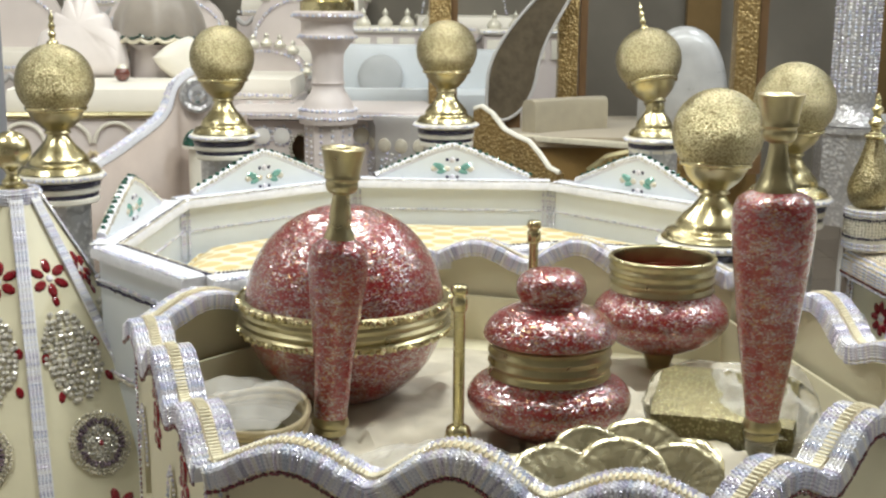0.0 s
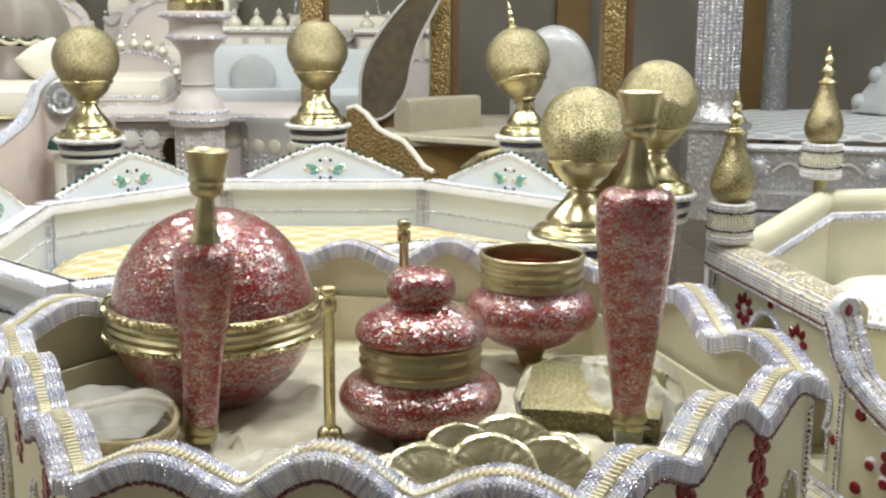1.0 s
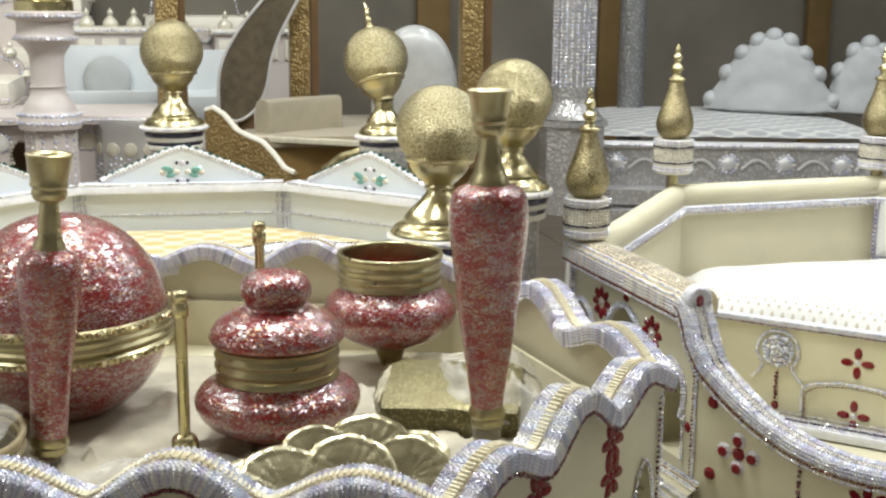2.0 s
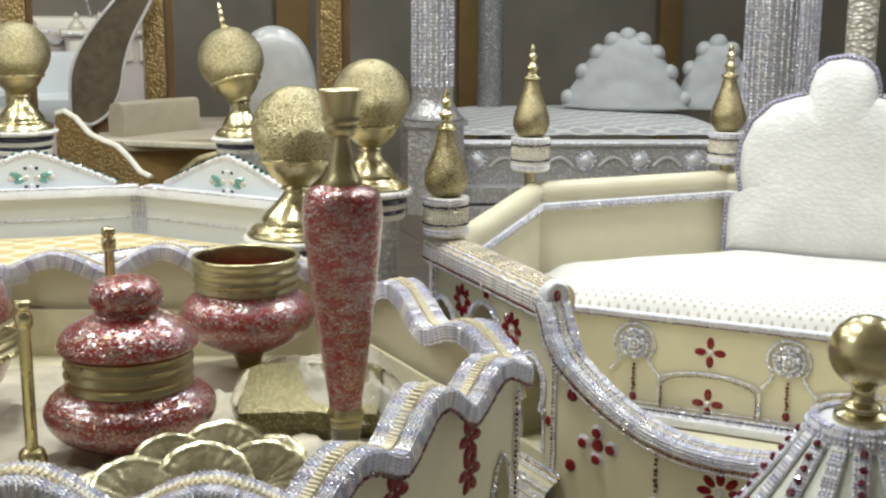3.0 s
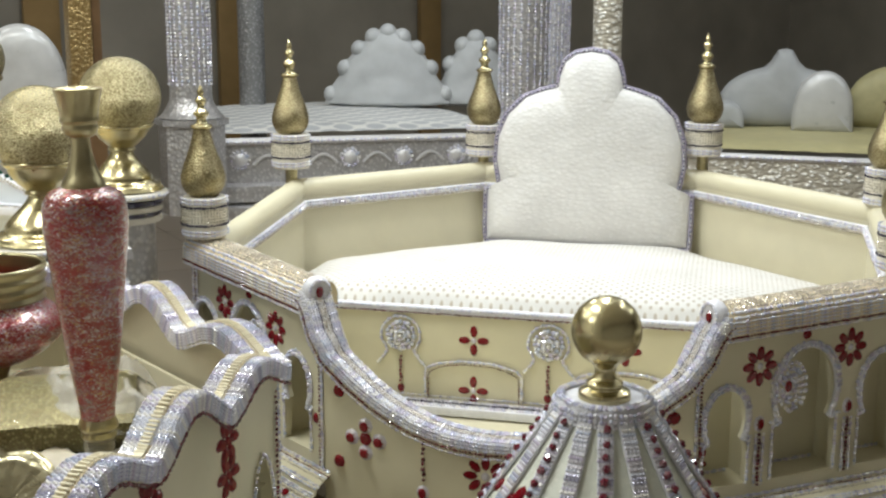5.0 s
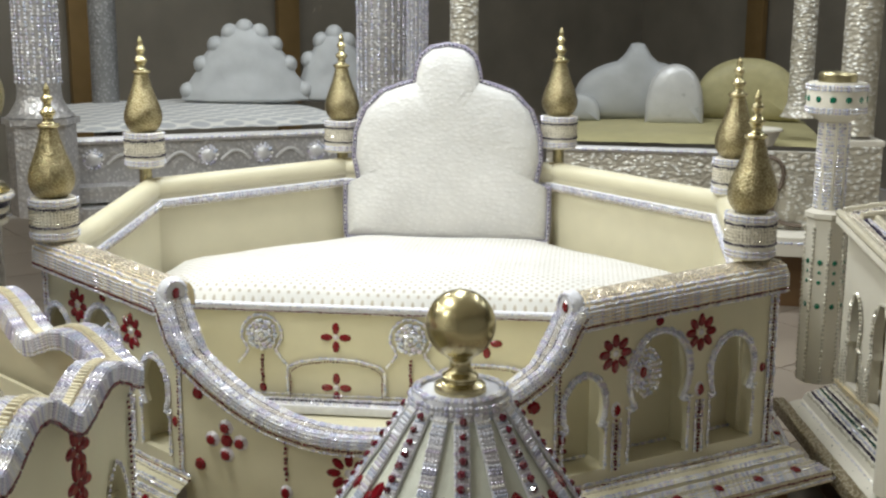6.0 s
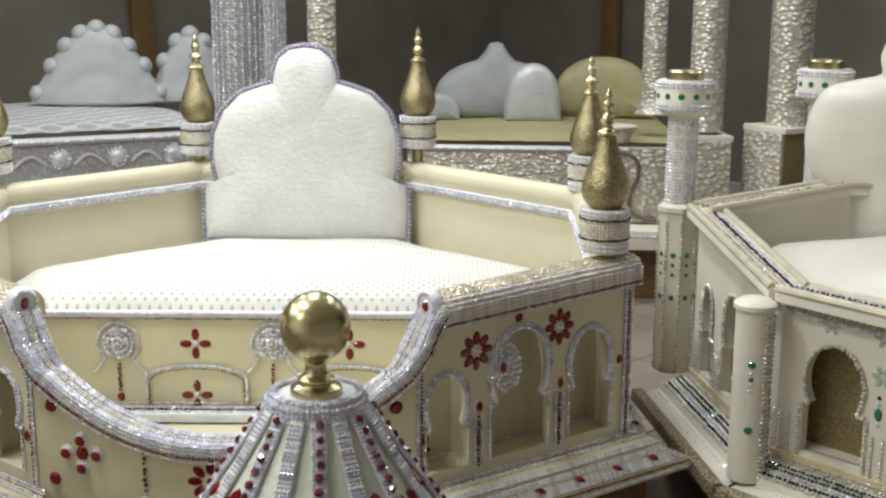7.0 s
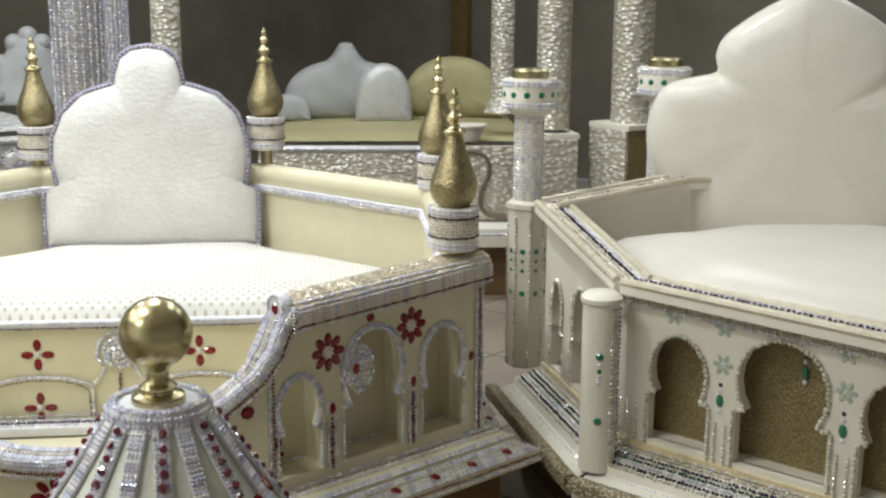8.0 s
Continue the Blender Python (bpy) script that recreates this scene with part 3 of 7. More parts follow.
for cx in (-0.175, 0.175):
    for cz in (0.372, 0.25):
        flower(RED_CUT, seat, mp, cx, cz, 0.022, 4, 0.0145, WHITE_CUT)
    arch = [(cx - 0.115, 0.235), (cx - 0.115, 0.29)] + [(cx + 0.115 * math.cos(radians(a)), 0.29 + 0.032 * math.sin(radians(a))) for a in range(170, 9, -10)] + [(cx + 0.115, 0.29), (cx + 0.115, 0.235)]
    stones("trim", outline_stones(arch, 0.0062, mp, 0.007), 0.0042, STONE, seat)
    stones("trim", outline_stones([(u * 0.94 + cx * 0.06, z - 0.008) for u, z in arch], 0.007, mp, 0.005), 0.0026, STONE_RED, seat)
stones("trim", outline_stones([(-0.56, 0.232), (0.56, 0.232)], 0.006, mp), 0.003, STONE, seat)
ledge = [Vector((-0.56, PANEL_Y - 0.03, 0.205)), Vector((0.56, PANEL_Y - 0.03, 0.205))]
part("ledge", sweep(ledge, slab(0.055, 0.02, 0.006)), BRAID_WHITE, seat, "silver braided ledge below the panel")
for a in (-0.02, -0.012, -0.004, 0.004, 0.012, 0.02):
    stones("trim", row(ledge, 0.0068, a, 0.0205, (0, 1)), 0.0036, STONE if abs(a) > 0.005 else STONE_DARK, seat)
# footwell floor
bm = bmesh.new()
bm.faces.new([bm.verts.new((x, y, 0.20)) for x, y in ((-0.6, PANEL_Y), FL, (-0.2, -0.63), (0.2, -0.63), FR, (0.6, PANEL_Y))])
part("footwell", bm, IVORY, seat)


def front_top(s):
    """Height of the swept front edge, s from -1 to 1."""
    return 0.345 + 0.150 * abs(s) ** 2.2


def front_point(s):
    return Vector((-0.015 + 0.353 * s, -0.605 - 0.06 * (1 - s * s), 0))


# bowed front wall in strips, with its swept top
NS = 24
bm = bmesh.new()
cols = []
for k in range(NS + 1):
    s = -1 + 2 * k / NS
    p = front_point(s)
    cols.append([bm.verts.new((p.x, p.y, 0.0)), bm.verts.new((p.x, p.y, front_top(s) - 0.01)),
                 bm.verts.new((p.x, p.y + 0.025, front_top(s) - 0.01)), bm.verts.new((p.x, p.y + 0.025, 0.0))])
for a, b in zip(cols, cols[1:]):
    for k in range(4):
        bm.faces.new((a[k], b[k], b[(k + 1) % 4], a[(k + 1) % 4]))
bmesh.ops.recalc_face_normals(bm, faces=bm.faces)
part("front_wall", bm, IVORY, seat)
sw = []
for k in range(41):
    s = -1 + 2 * k / 40
    p = front_point(s)
    sw.append(Vector((p.x, p.y + 0.012, front_top(s) - 0.012)))
ext = [(0.006, 0.495), (0.02, 0.515), (0.035, 0.545), (0.05, 0.568), (0.062, 0.578)]
ml, ll = side_frame(A1, FL)
mr, lr = side_frame(FR, A6)
sw = [ml @ Vector((ll - u, 0.012, z)) for u, z in ext[::-1]] + sw[1:-1] + [mr @ Vector((u, 0.012, z)) for u, z in ext]
sw = bezier(sw, 3)
part("front_rail", sweep(sw, slab(0.062, 0.02, 0.006)), BRAID_WHITE, seat, "swept front rail covered in braid")
for a, mat, sz in ((-0.0285, STONE, 0.0033), (-0.022, STONE, 0.0033), (-0.0155, STONE, 0.0033), (-0.0105, STONE_DARK, 0.0022), (-0.006, STONE_PEACH, 0.0026), (-0.001, STONE_GOLD, 0.0026), (0.004, STONE_PEACH, 0.0026),
                   (0.0085, STONE_DARK, 0.0022), (0.0135, STONE, 0.0033), (0.020, STONE, 0.0033), (0.0265, STONE, 0.0033)):
    stones("trim", row(sw, 0.0048, a, 0.0205, (0, 1)), sz * 0.9, mat, seat)
for b, mat in ((0.016, STONE), (0.009, STONE), (0.002, STONE), (-0.005, STONE_RED), (-0.012, STONE)):
    stones("trim", row(sw, 0.0058, 0.0325, b, (1, 0.1)), 0.0031, mat, seat)


def curved_gem(s, z, rx, rz=None, turn=0.0, mesh=RED_CUT, name="gem", lift=0.0):
    p, q = front_point(s - 0.02), front_point(s + 0.02)
    m, length = side_frame(p, q)
    gem(mesh, seat, m, length / 2, z, rx, rz, turn, name, lift)


for s in (-0.74, 0.68):
    for k in range(4):
        a = math.pi / 2 * k
        curved_gem(s + 0.084 * math.cos(a), 0.318 + 0.027 * math.sin(a), 0.0165, 0.0165, 0, WHITE_CUT, "setting")
        curved_gem(s + 0.084 * math.cos(a), 0.3175 + 0.027 * math.sin(a), 0.0115, 0.0115, 0, RED_CUT, "gem", 0.006)
    curved_gem(s, 0.318, 0.014)
for s in (-0.905, 0.9):
    curved_gem(s, 0.405, 0.0135)
    curved_gem(s, 0.262, 0.0135)
for s in (-0.40, 0.29):
    stones("stem", [(front_point(s) + Vector((0, -0.003, front_top(s) - 0.035 - 0.0105 * k)), (0, -1, 0)) for k in range(8)], 0.0045, STONE_RED, seat)
    curved_gem(s, front_top(s) - 0.135, 0.0135, 0.016, 0, WHITE_CUT, "setting")
    curved_gem(s, front_top(s) - 0.135, 0.0095, 0.012, 0, RED_CUT, "gem", 0.006)
for s in (-0.055,):
    for k in range(8):
        a = math.pi / 4 * k
        curved_gem(s + 0.082 * math.cos(a), 0.278 + 0.026 * math.sin(a), 0.0145, 0.0088, a, RED_CUT, "petal")
    curved_gem(s, 0.278, 0.009, None, 0, WHITE_CUT)


def skirt(m, length):
    """The stepped, jewelled skirt that runs out from the foot of a side."""
    sk = bmesh.new()
    a0, a1 = (-0.02, length + 0.02) 
    rows_ = [(0.0, ZB), (-0.05, ZB - 0.012), (-0.055, ZB - 0.022), (-0.105, ZB - 0.036), (-0.11, ZB - 0.06), (-0.06, ZB - 0.065)]
    grid = [[sk.verts.new(m @ Vector((a0 + (a1 - a0) * t + (0.5 * y if t == 0 else -0.5 * y if t == 1 else 0), y, z))) for t in (0, 1)] for y, z in rows_]
    for g, h in zip(grid, grid[1:]):
        sk.faces.new((g[0], g[1], h[1], h[0]))
    bmesh.ops.recalc_face_normals(sk, faces=sk.faces)
    part("skirt", sk, IVORY, seat, "sloping ivory skirt set with gems")
    # added plinth, coloured dark for the shade below the skirt
    part("plinth", box((length, 0.06, ZB - 0.06), m @ pose(length / 2, -0.03, (ZB - 0.06) / 2), 0), WOOD_AND_SHADE, seat, "recessed plinth, dark in place of the shade under the skirt")
    nn = m.to_3x3() @ Vector((0, -0.4, 0.9))
    for y, z, mat, sz in ((-0.004, ZB + 0.002, STONE, 0.004), (-0.018, ZB - 0.004, STONE, 0.004), (-0.026, ZB - 0.006, STONE_GOLD, 0.003), (-0.044, ZB - 0.01, STONE, 0.004), (-0.081, ZB - 0.028, STONE, 0.0036), (-0.09, ZB - 0.031, STONE, 0.0036), (-0.011, ZB - 0.003, STONE_RED, 0.003), (-0.052, ZB - 0.012, STONE, 0.0034), (-0.060, ZB - 0.021, STONE, 0.0034), (-0.066, ZB - 0.023, STONE, 0.0034),
                          (-0.074, ZB - 0.025, STONE_GOLD, 0.003), (-0.098, ZB - 0.032, STONE, 0.0034), (-0.104, ZB - 0.034, STONE, 0.0034), (-0.109, ZB - 0.043, STONE_RED, 0.003), (-0.111, ZB - 0.052, STONE, 0.0034)):
        stones("trim", [(m @ Vector((p.x, y, z)), nn) for p in resample([Vector((a0 + 0.5 * y, 0, 0)), Vector((a1 - 0.5 * y, 0, 0))], 0.0062)], sz, mat, seat)
    for k in range(6):
        g = gem(RED_CUT, seat, m, 0, 0, 0.0085, 0.012)
        g.matrix_basis = m @ pose(0.03 + k * (length - 0.04) / 5, -0.087, ZB - 0.026, 16, 0, 0) @ Matrix.Rotation(0.9, 4, "Z") @ Matrix.Diagonal((0.0085, 0.012, 0.008, 1))


# arm panels with horseshoe niches and a jewelled sill
def arm(p, q, flip, shift):
    m, length = side_frame(p, q)
    face = m.to_3x3() @ Vector((0, -1, 0))
    U = (lambda u: length - u - shift * min(1, u / 0.1)) if flip else (lambda u: u)
    W = (lambda u: length - u) if flip else (lambda u: u)
    zt = (lambda u: 0.553 + 0.022 * (W(u) / length))
    niches = ((0.070, 0.453, 0.050, 0.35), (0.248, 0.518, 0.074, 0.372), (0.433, 0.488, 0.058, 0.37))
    holes = [horseshoe(U(cx), ZB + 0.026, zs, top, hw) for cx, top, hw, zs in niches]
    top = [(W(u), z) for u, z in ((length, 0.577), (0.075, 0.556), (0.055, 0.55), (0.035, 0.53), (0.02, 0.505), (0.0, 0.48))]
    part("arm_panel", plate([(W(0), ZB - 0.03), (W(length), ZB - 0.03)] + top, holes, 0.014, m), IVORY, seat, "ivory arm panel with arched niches")
    part("niche_back", plate([(W(u), z) for u, z in ((0.012, ZB - 0.03), (length - 0.012, ZB - 0.03), (length - 0.012, 0.54), (0.09, 0.54), (0.03, 0.45), (0.012, 0.42))], (), 0.01, m @ pose(0, 0.078, 0)), IVORY, seat)
    part("niche_floor", box((length - 0.03, 0.062, 0.012), m @ pose(length / 2, 0.046, ZB + 0.018), 0), IVORY, seat)
    for u, hh in ((0.012, 0.17), (0.145, 0.29), (0.349, 0.29), (0.503, 0.29)):
        part("niche_wall", box((0.014, 0.064, hh), m @ pose(U(u), 0.046, ZB + 0.024 + hh / 2), 0), IVORY, seat)
    for (cx, ztop, hw, zs), h in zip(niches, holes):
        part("niche_edge", sweep([m @ Vector((u, -0.001, z)) for u, z in h[2:]], ring(0.005, 6), up=face), BRAID_WHITE, seat)
        stones("trim", outline_stones(h[2:], 0.0072, m, 0.006), 0.0046, STONE, seat)
        mid = U(cx)
        stones("trim", outline_stones([(mid + (u - mid) * 1.11, z + 0.006) for u, z in h[2:]], 0.0068, m, 0.003), 0.004, STONE, seat)
        for side in (-1, 1):
            stones("trim", outline_stones([(mid + side * hw, ZB + 0.028), (mid + side * hw, zs)], 0.0072, m), 0.004, STONE, seat)
        stones("trim", [(m @ Vector((mid - hw + 2 * hw * i / 22, 0.066, ZB + 0.028)), face) for i in range(23)], 0.0036, STONE, seat)
    ends = [m @ Vector((u, 0.024, zt(u))) for u in ((-0.006, length - 0.05) if flip else (0.05, length + 0.006))]
    # rounded arm top wrapped in rows of gold and clear beads
    H, HW = 0.05, 0.044
    roll = [(-HW, 0), (-HW, 0.02), (-HW * 0.93, 0.033), (-HW * 0.76, 0.043), (-HW * 0.42, 0.049), (0, H), (HW * 0.42, 0.049), (HW * 0.76, 0.043), (HW * 0.93, 0.033), (HW, 0.02), (HW, 0)]
    part("arm_top", sweep(ends, roll), BRAID_GOLD, seat, "rounded arm top wrapped in gold and silver braid")
    for k, (a, b, fa) in enumerate(((-0.0405, 0.034, -1.4), (-0.034, 0.0425, -0.7), (-0.026, 0.0468, -0.3), (-0.018, 0.0492, -0.1), (-0.009, 0.0502, 0), (0.0, 0.0505, 0), (0.009, 0.0502, 0), (0.018, 0.0492, 0.1), (0.026, 0.0468, 0.3), (0.034, 0.0425, 0.7), (0.0405, 0.034, 1.4))):
        edge = k in (0, 1, 9, 10)
        stones("trim", row(ends, 0.0072, a, b, (fa, 1)), 0.0042 if edge else 0.0039, STONE if edge else (STONE_GOLD if k % 2 else STONE_PEACH), seat)
    for b, mat in ((0.026, STONE), (0.019, STONE), (0.012, STONE), (0.005, STONE), (-0.002, STONE_RED), (-0.008, STONE)):
        stones("trim", row(ends, 0.0058, HW + 0.0005, b, (1, 0.15)), 0.0031, mat, seat)
        stones("trim", row(ends, 0.0058, -HW - 0.0005, b, (-1, 0.15)), 0.0029, mat, seat)
    # scrolled front end with a red stone
    m2 = m @ pose(W(0.045), 0.015, 0.588, 0, 0, 90 if flip else -90)
    part("scroll", lathe([(0, -0.012), (0.026, -0.012), (0.03, -0.006), (0.03, 0.006), (0.026, 0.012), (0, 0.012)], 28, m2 @ pose(0, 0, 0, 90, 0, 0)), BRAID_WHITE, seat, "scrolled end of the arm")
    stones("trim", [(m2 @ Vector((0.024 * math.cos(a), -0.014, 0.024 * math.sin(a))), m2.to_3x3() @ Vector((0, -1, 0))) for a in [2 * math.pi * k / 26 for k in range(26)]], 0.0032, STONE, seat)
    gem(RED_CUT, seat, m2, 0, 0, 0.009, 0.012, 0, "gem", 0.013)
    # upright bead strips at both ends and between the niches
    for u, z1 in ((0.004, 0.475), (length - 0.006, 0.56), (length - 0.022, 0.56)):
        stones("trim", outline_stones([(W(u), ZB), (W(u), z1)], 0.0068, m), 0.0042, STONE, seat)
    stones("trim", outline_stones([(W(0.012), ZB), (W(0.012), 0.48)], 0.0075, m), 0.003, STONE_RED, seat)
    stones("trim", outline_stones([(W(length - 0.014), ZB), (W(length - 0.014), 0.57)], 0.0075, m), 0.0034, STONE_RED, seat)
    for u, z1 in ((0.145, 0.355), (0.35, 0.365)):
        for du in (-0.0085, 0.0085):
            stones("trim", outline_stones([(U(u + du), ZB + 0.02), (U(u + du), z1)], 0.0066, m), 0.0038, STONE, seat)
        stones("stem", outline_stones([(U(u), ZB + 0.02), (U(u), z1)], 0.0082, m), 0.0042, STONE_RED, seat)
        gem(WHITE_CUT, seat, m, U(u), z1 + 0.02, 0.0125, 0.0165, 0, "setting")
        gem(RED_CUT, seat, m, U(u), z1 + 0.02, 0.009, 0.0125, 0, "gem", 0.004)
    flower(RED_CUT, seat, m, U(0.14), 0.487, 0.025, 8, 0.0145, WHITE_CUT)
    flower(RED_CUT, seat, m, U(0.348), 0.502, 0.025, 8, 0.0145, WHITE_CUT)
    gem(RED_CUT, seat, m, U(0.243), 0.538, 0.0105)
    gem(RED_CUT, seat, m, W(length - 0.034), 0.405, 0.008, 0.011)
    gem(RED_CUT, seat, m, U(0.022), 0.335, 0.009, 0.012)
    # brooch hung at the edge of the middle niche, a drop below it
    pts = []
    for k, cnt in enumerate((1, 7, 12, 17, 22)):
        for j in range(cnt):
            a = 2 * math.pi * j / cnt
            pts.append((m @ Vector((U(0.212) + 0.0078 * k * math.cos(a), -0.006, 0.442 + 0.0115 * k * math.sin(a))), face))
    stones("brooch", pts, 0.0055, STONE, seat, 0.5, "oval rhinestone brooch")
    gem(RED_CUT, seat, m, U(0.2), 0.444, 0.0085, 0.012, 0, "gem", 0.01)
    for u, z in ((0.066, 0.285), (0.205, 0.335), (0.40, 0.36)):
        flower(RED_CUT, seat, m, U(u), z, 0.013, 3, 0.0085, WHITE_CUT, math.pi / 2, -0.072)
        stones("stem", [(m @ Vector((U(u), 0.073, z - 0.018 - 0.008 * k)), face) for k in range(4)], 0.0034, STONE_RED, seat)
    skirt(m, length)


arm(A1, FL, True, 0.035)
arm(FR, A6, False, 0.0)
# outer faces of the side walls under the rolls
for p, q in ((S6, S5), (S2, S1)):
    skirt(*side_frame(p, q))
for p, q in ((S6, S5), (S5, S4), (S4, S3), (S3, S2), (S2, S1)):
    m, length = side_frame(p, q)
    part("skirt_wall", plate([(0, 0.0), (length, 0.0), (length, 0.4), (0, 0.4)], (), 0.02, m @ pose(0, -0.004, 0)), IVORY, seat)

for (x, y), z in ((S1, 0.628), (S2, 0.708), (S3, 0.706), (S4, 0.728), (S5, 0.672), ((0.705, -0.285), 0.634)):
    teardrop_finial(SEAT @ pose(x * 1.02, y * 1.02, z), "brass teardrop finial on a collar ringed with rhinestones")


# mattress and back cushion
def pillow_outline(points, steps=5):
    return [(p.x, p.y) for p in smooth_profile(points, steps)]


def mattress(name, outline, z, thick, mat, m, label, category="mattress", dome=0.035):
    bm = bmesh.new()
    n = len(outline)
    c = Vector((sum(p[0] for p in outline) / n, sum(p[1] for p in outline) / n))
    levels = [(1.0, 0.0, 0), (1.0, 0.4, 0), (0.99, 0.62, 0), (0.965, 0.8, 0), (0.92, 0.94, 0.3), (0.85, 1.0, 0.52), (0.72, 1.0, 0.76), (0.55, 1.0, 0.92), (0.3, 1.0, 0.99)]
    rings = []
    for s, h, d in levels:
        rings.append([bm.verts.new((c.x + (p[0] - c.x) * s, c.y + (p[1] - c.y) * s, z + thick * h + dome * d + 0.006 * noise.noise(Vector((p[0] * s * 5, p[1] * s * 5, 3))))) for p in outline])
    top = bm.verts.new((c.x, c.y, z + thick + dome))
    for a, b in zip(rings, rings[1:]):
        for k in range(n):
            bm.faces.new((a[k], a[(k + 1) % n], b[(k + 1) % n], b[k]))
    for k in range(n):
        bm.faces.new((rings[-1][k], rings[-1][(k + 1) % n], top))
    bm.faces.new(rings[0])
    bmesh.ops.recalc_face_normals(bm, faces=bm.faces)
    t = thing(name, m, label, category)
    part("cover", bm, mat, t)
    seam = [Vector((c.x + (p[0] - c.x) * 0.978, c.y + (p[1] - c.y) * 0.978, z + thick * 0.74)) for p in outline]
    part("piping", sweep(seam, ring(0.006, 6), closed=True), mat, t)
    return t


def lerp_line(points, n=8):
    out = []
    for a, b in zip(points, points[1:] + points[:1]):
        out += [(a[0] + (b[0] - a[0]) * k / n, a[1] + (b[1] - a[1]) * k / n) for k in range(n)]
    return out


mattress("mattress", lerp_line([(-0.58, PANEL_Y + 0.014), (0.58, PANEL_Y + 0.014), (0.70, -0.02), (0.70, 0.24), (0.29, 0.63), (-0.29, 0.63), (-0.70, 0.24), (-0.70, -0.02)]), 0.384, 0.066, QUILT, SEAT,
         "white dotted fabric mattress inside the ivory seat", dome=0.056)


def cushion(outline, m, thick, mat, label, piping=None, puff=0.5):
    """A stuffed back cushion: outline in (x, z), rounded towards its rim."""
    bm = bmesh.new()
    n = len(outline)
    c = (sum(p[0] for p in outline) / n, sum(p[1] for p in outline) / n)
    levels = [(1.0, 0.0), (0.985, 0.28), (0.95, 0.5), (0.88, 0.72), (0.75, 0.88), (0.5, 0.97), (0.25, 1.0)]
    fronts = []
    for side in (-1, 1):
        rings = []
        for s, d in levels:
            rings.append([bm.verts.new((c[0] + (x - c[0]) * s, side * d * thick / 2 * (1 - 0.16 * s * s * abs(noise.noise(Vector((k * 0.55, s * 2.0, side))))) + 0.004 * noise.noise(Vector((x * s * 9, z * s * 9, side))), c[1] + (z - c[1]) * s)) for k, (x, z) in enumerate(outline)])
        mid = bm.verts.new((c[0], side * thick / 2, c[1]))
        for a, b in zip(rings, rings[1:]):
            for k in range(n):
                bm.faces.new((a[k], a[(k + 1) % n], b[(k + 1) % n], b[k]))
        for k in range(n):
            bm.faces.new((rings[-1][k], rings[-1][(k + 1) % n], mid))
    bmesh.ops.remove_doubles(bm, verts=bm.verts, dist=0.0008)
    bmesh.ops.recalc_face_normals(bm, faces=bm.faces)
    t = thing("back_cushion", m, label, "cushion")
    part("cover", bm, mat, t)
    if piping:
        path = [Vector((x, -thick * 0.12, z)) for x, z in outline]
        pipe = part("piping", sweep(path, ring(0.0075, 8), up=Vector((0, 1, 0)), closed=True), piping, t, "beaded silver and plum piping")
        stones("beading", row(path + path[:1], 0.008, 0, -0.007, (0, -1), up=Vector((0, 1, 0))), 0.0036, STONE, pipe)
        stones("beading", row(path + path[:1], 0.012, 0, -0.012, (0, -1), up=Vector((0, 1, 0))), 0.0028, STONE_DARK, pipe)
    return t


half = [(0.288, 0.47), (0.290, 0.54), (0.289, 0.622), (0.25, 0.628), (0.264, 0.70), (0.26, 0.77), (0.235, 0.835), (0.185, 0.885), (0.13, 0.905), (0.092, 0.915), (0.088, 0.945), (0.075, 0.985), (0.045, 1.008), (0.0, 1.016)]
right = []
for a, b in zip(half, half[1:]):
    right += [(a[0] + (b[0] - a[0]) * k / 3, a[1] + (b[1] - a[1]) * k / 3) for k in range(3)]
outline = right + [(0.0, 1.016)] + [(-x, z) for x, z in right[::-1]]
outline += [(-0.288 + 0.576 * k / 12, 0.47) for k in range(1, 12)]
cushion(outline, SEAT @ pose(0, 0.575, 0.0, 4 * -1, 0, 0), 0.11, CUSHION, "white embossed fabric back cushion with beaded piping", BRAID_PLUM)


# ---- white seat with green gems ----
def polar(c, r, deg):
    return (c[0] + r * math.cos(radians(deg)), c[1] + r * math.sin(radians(deg)))


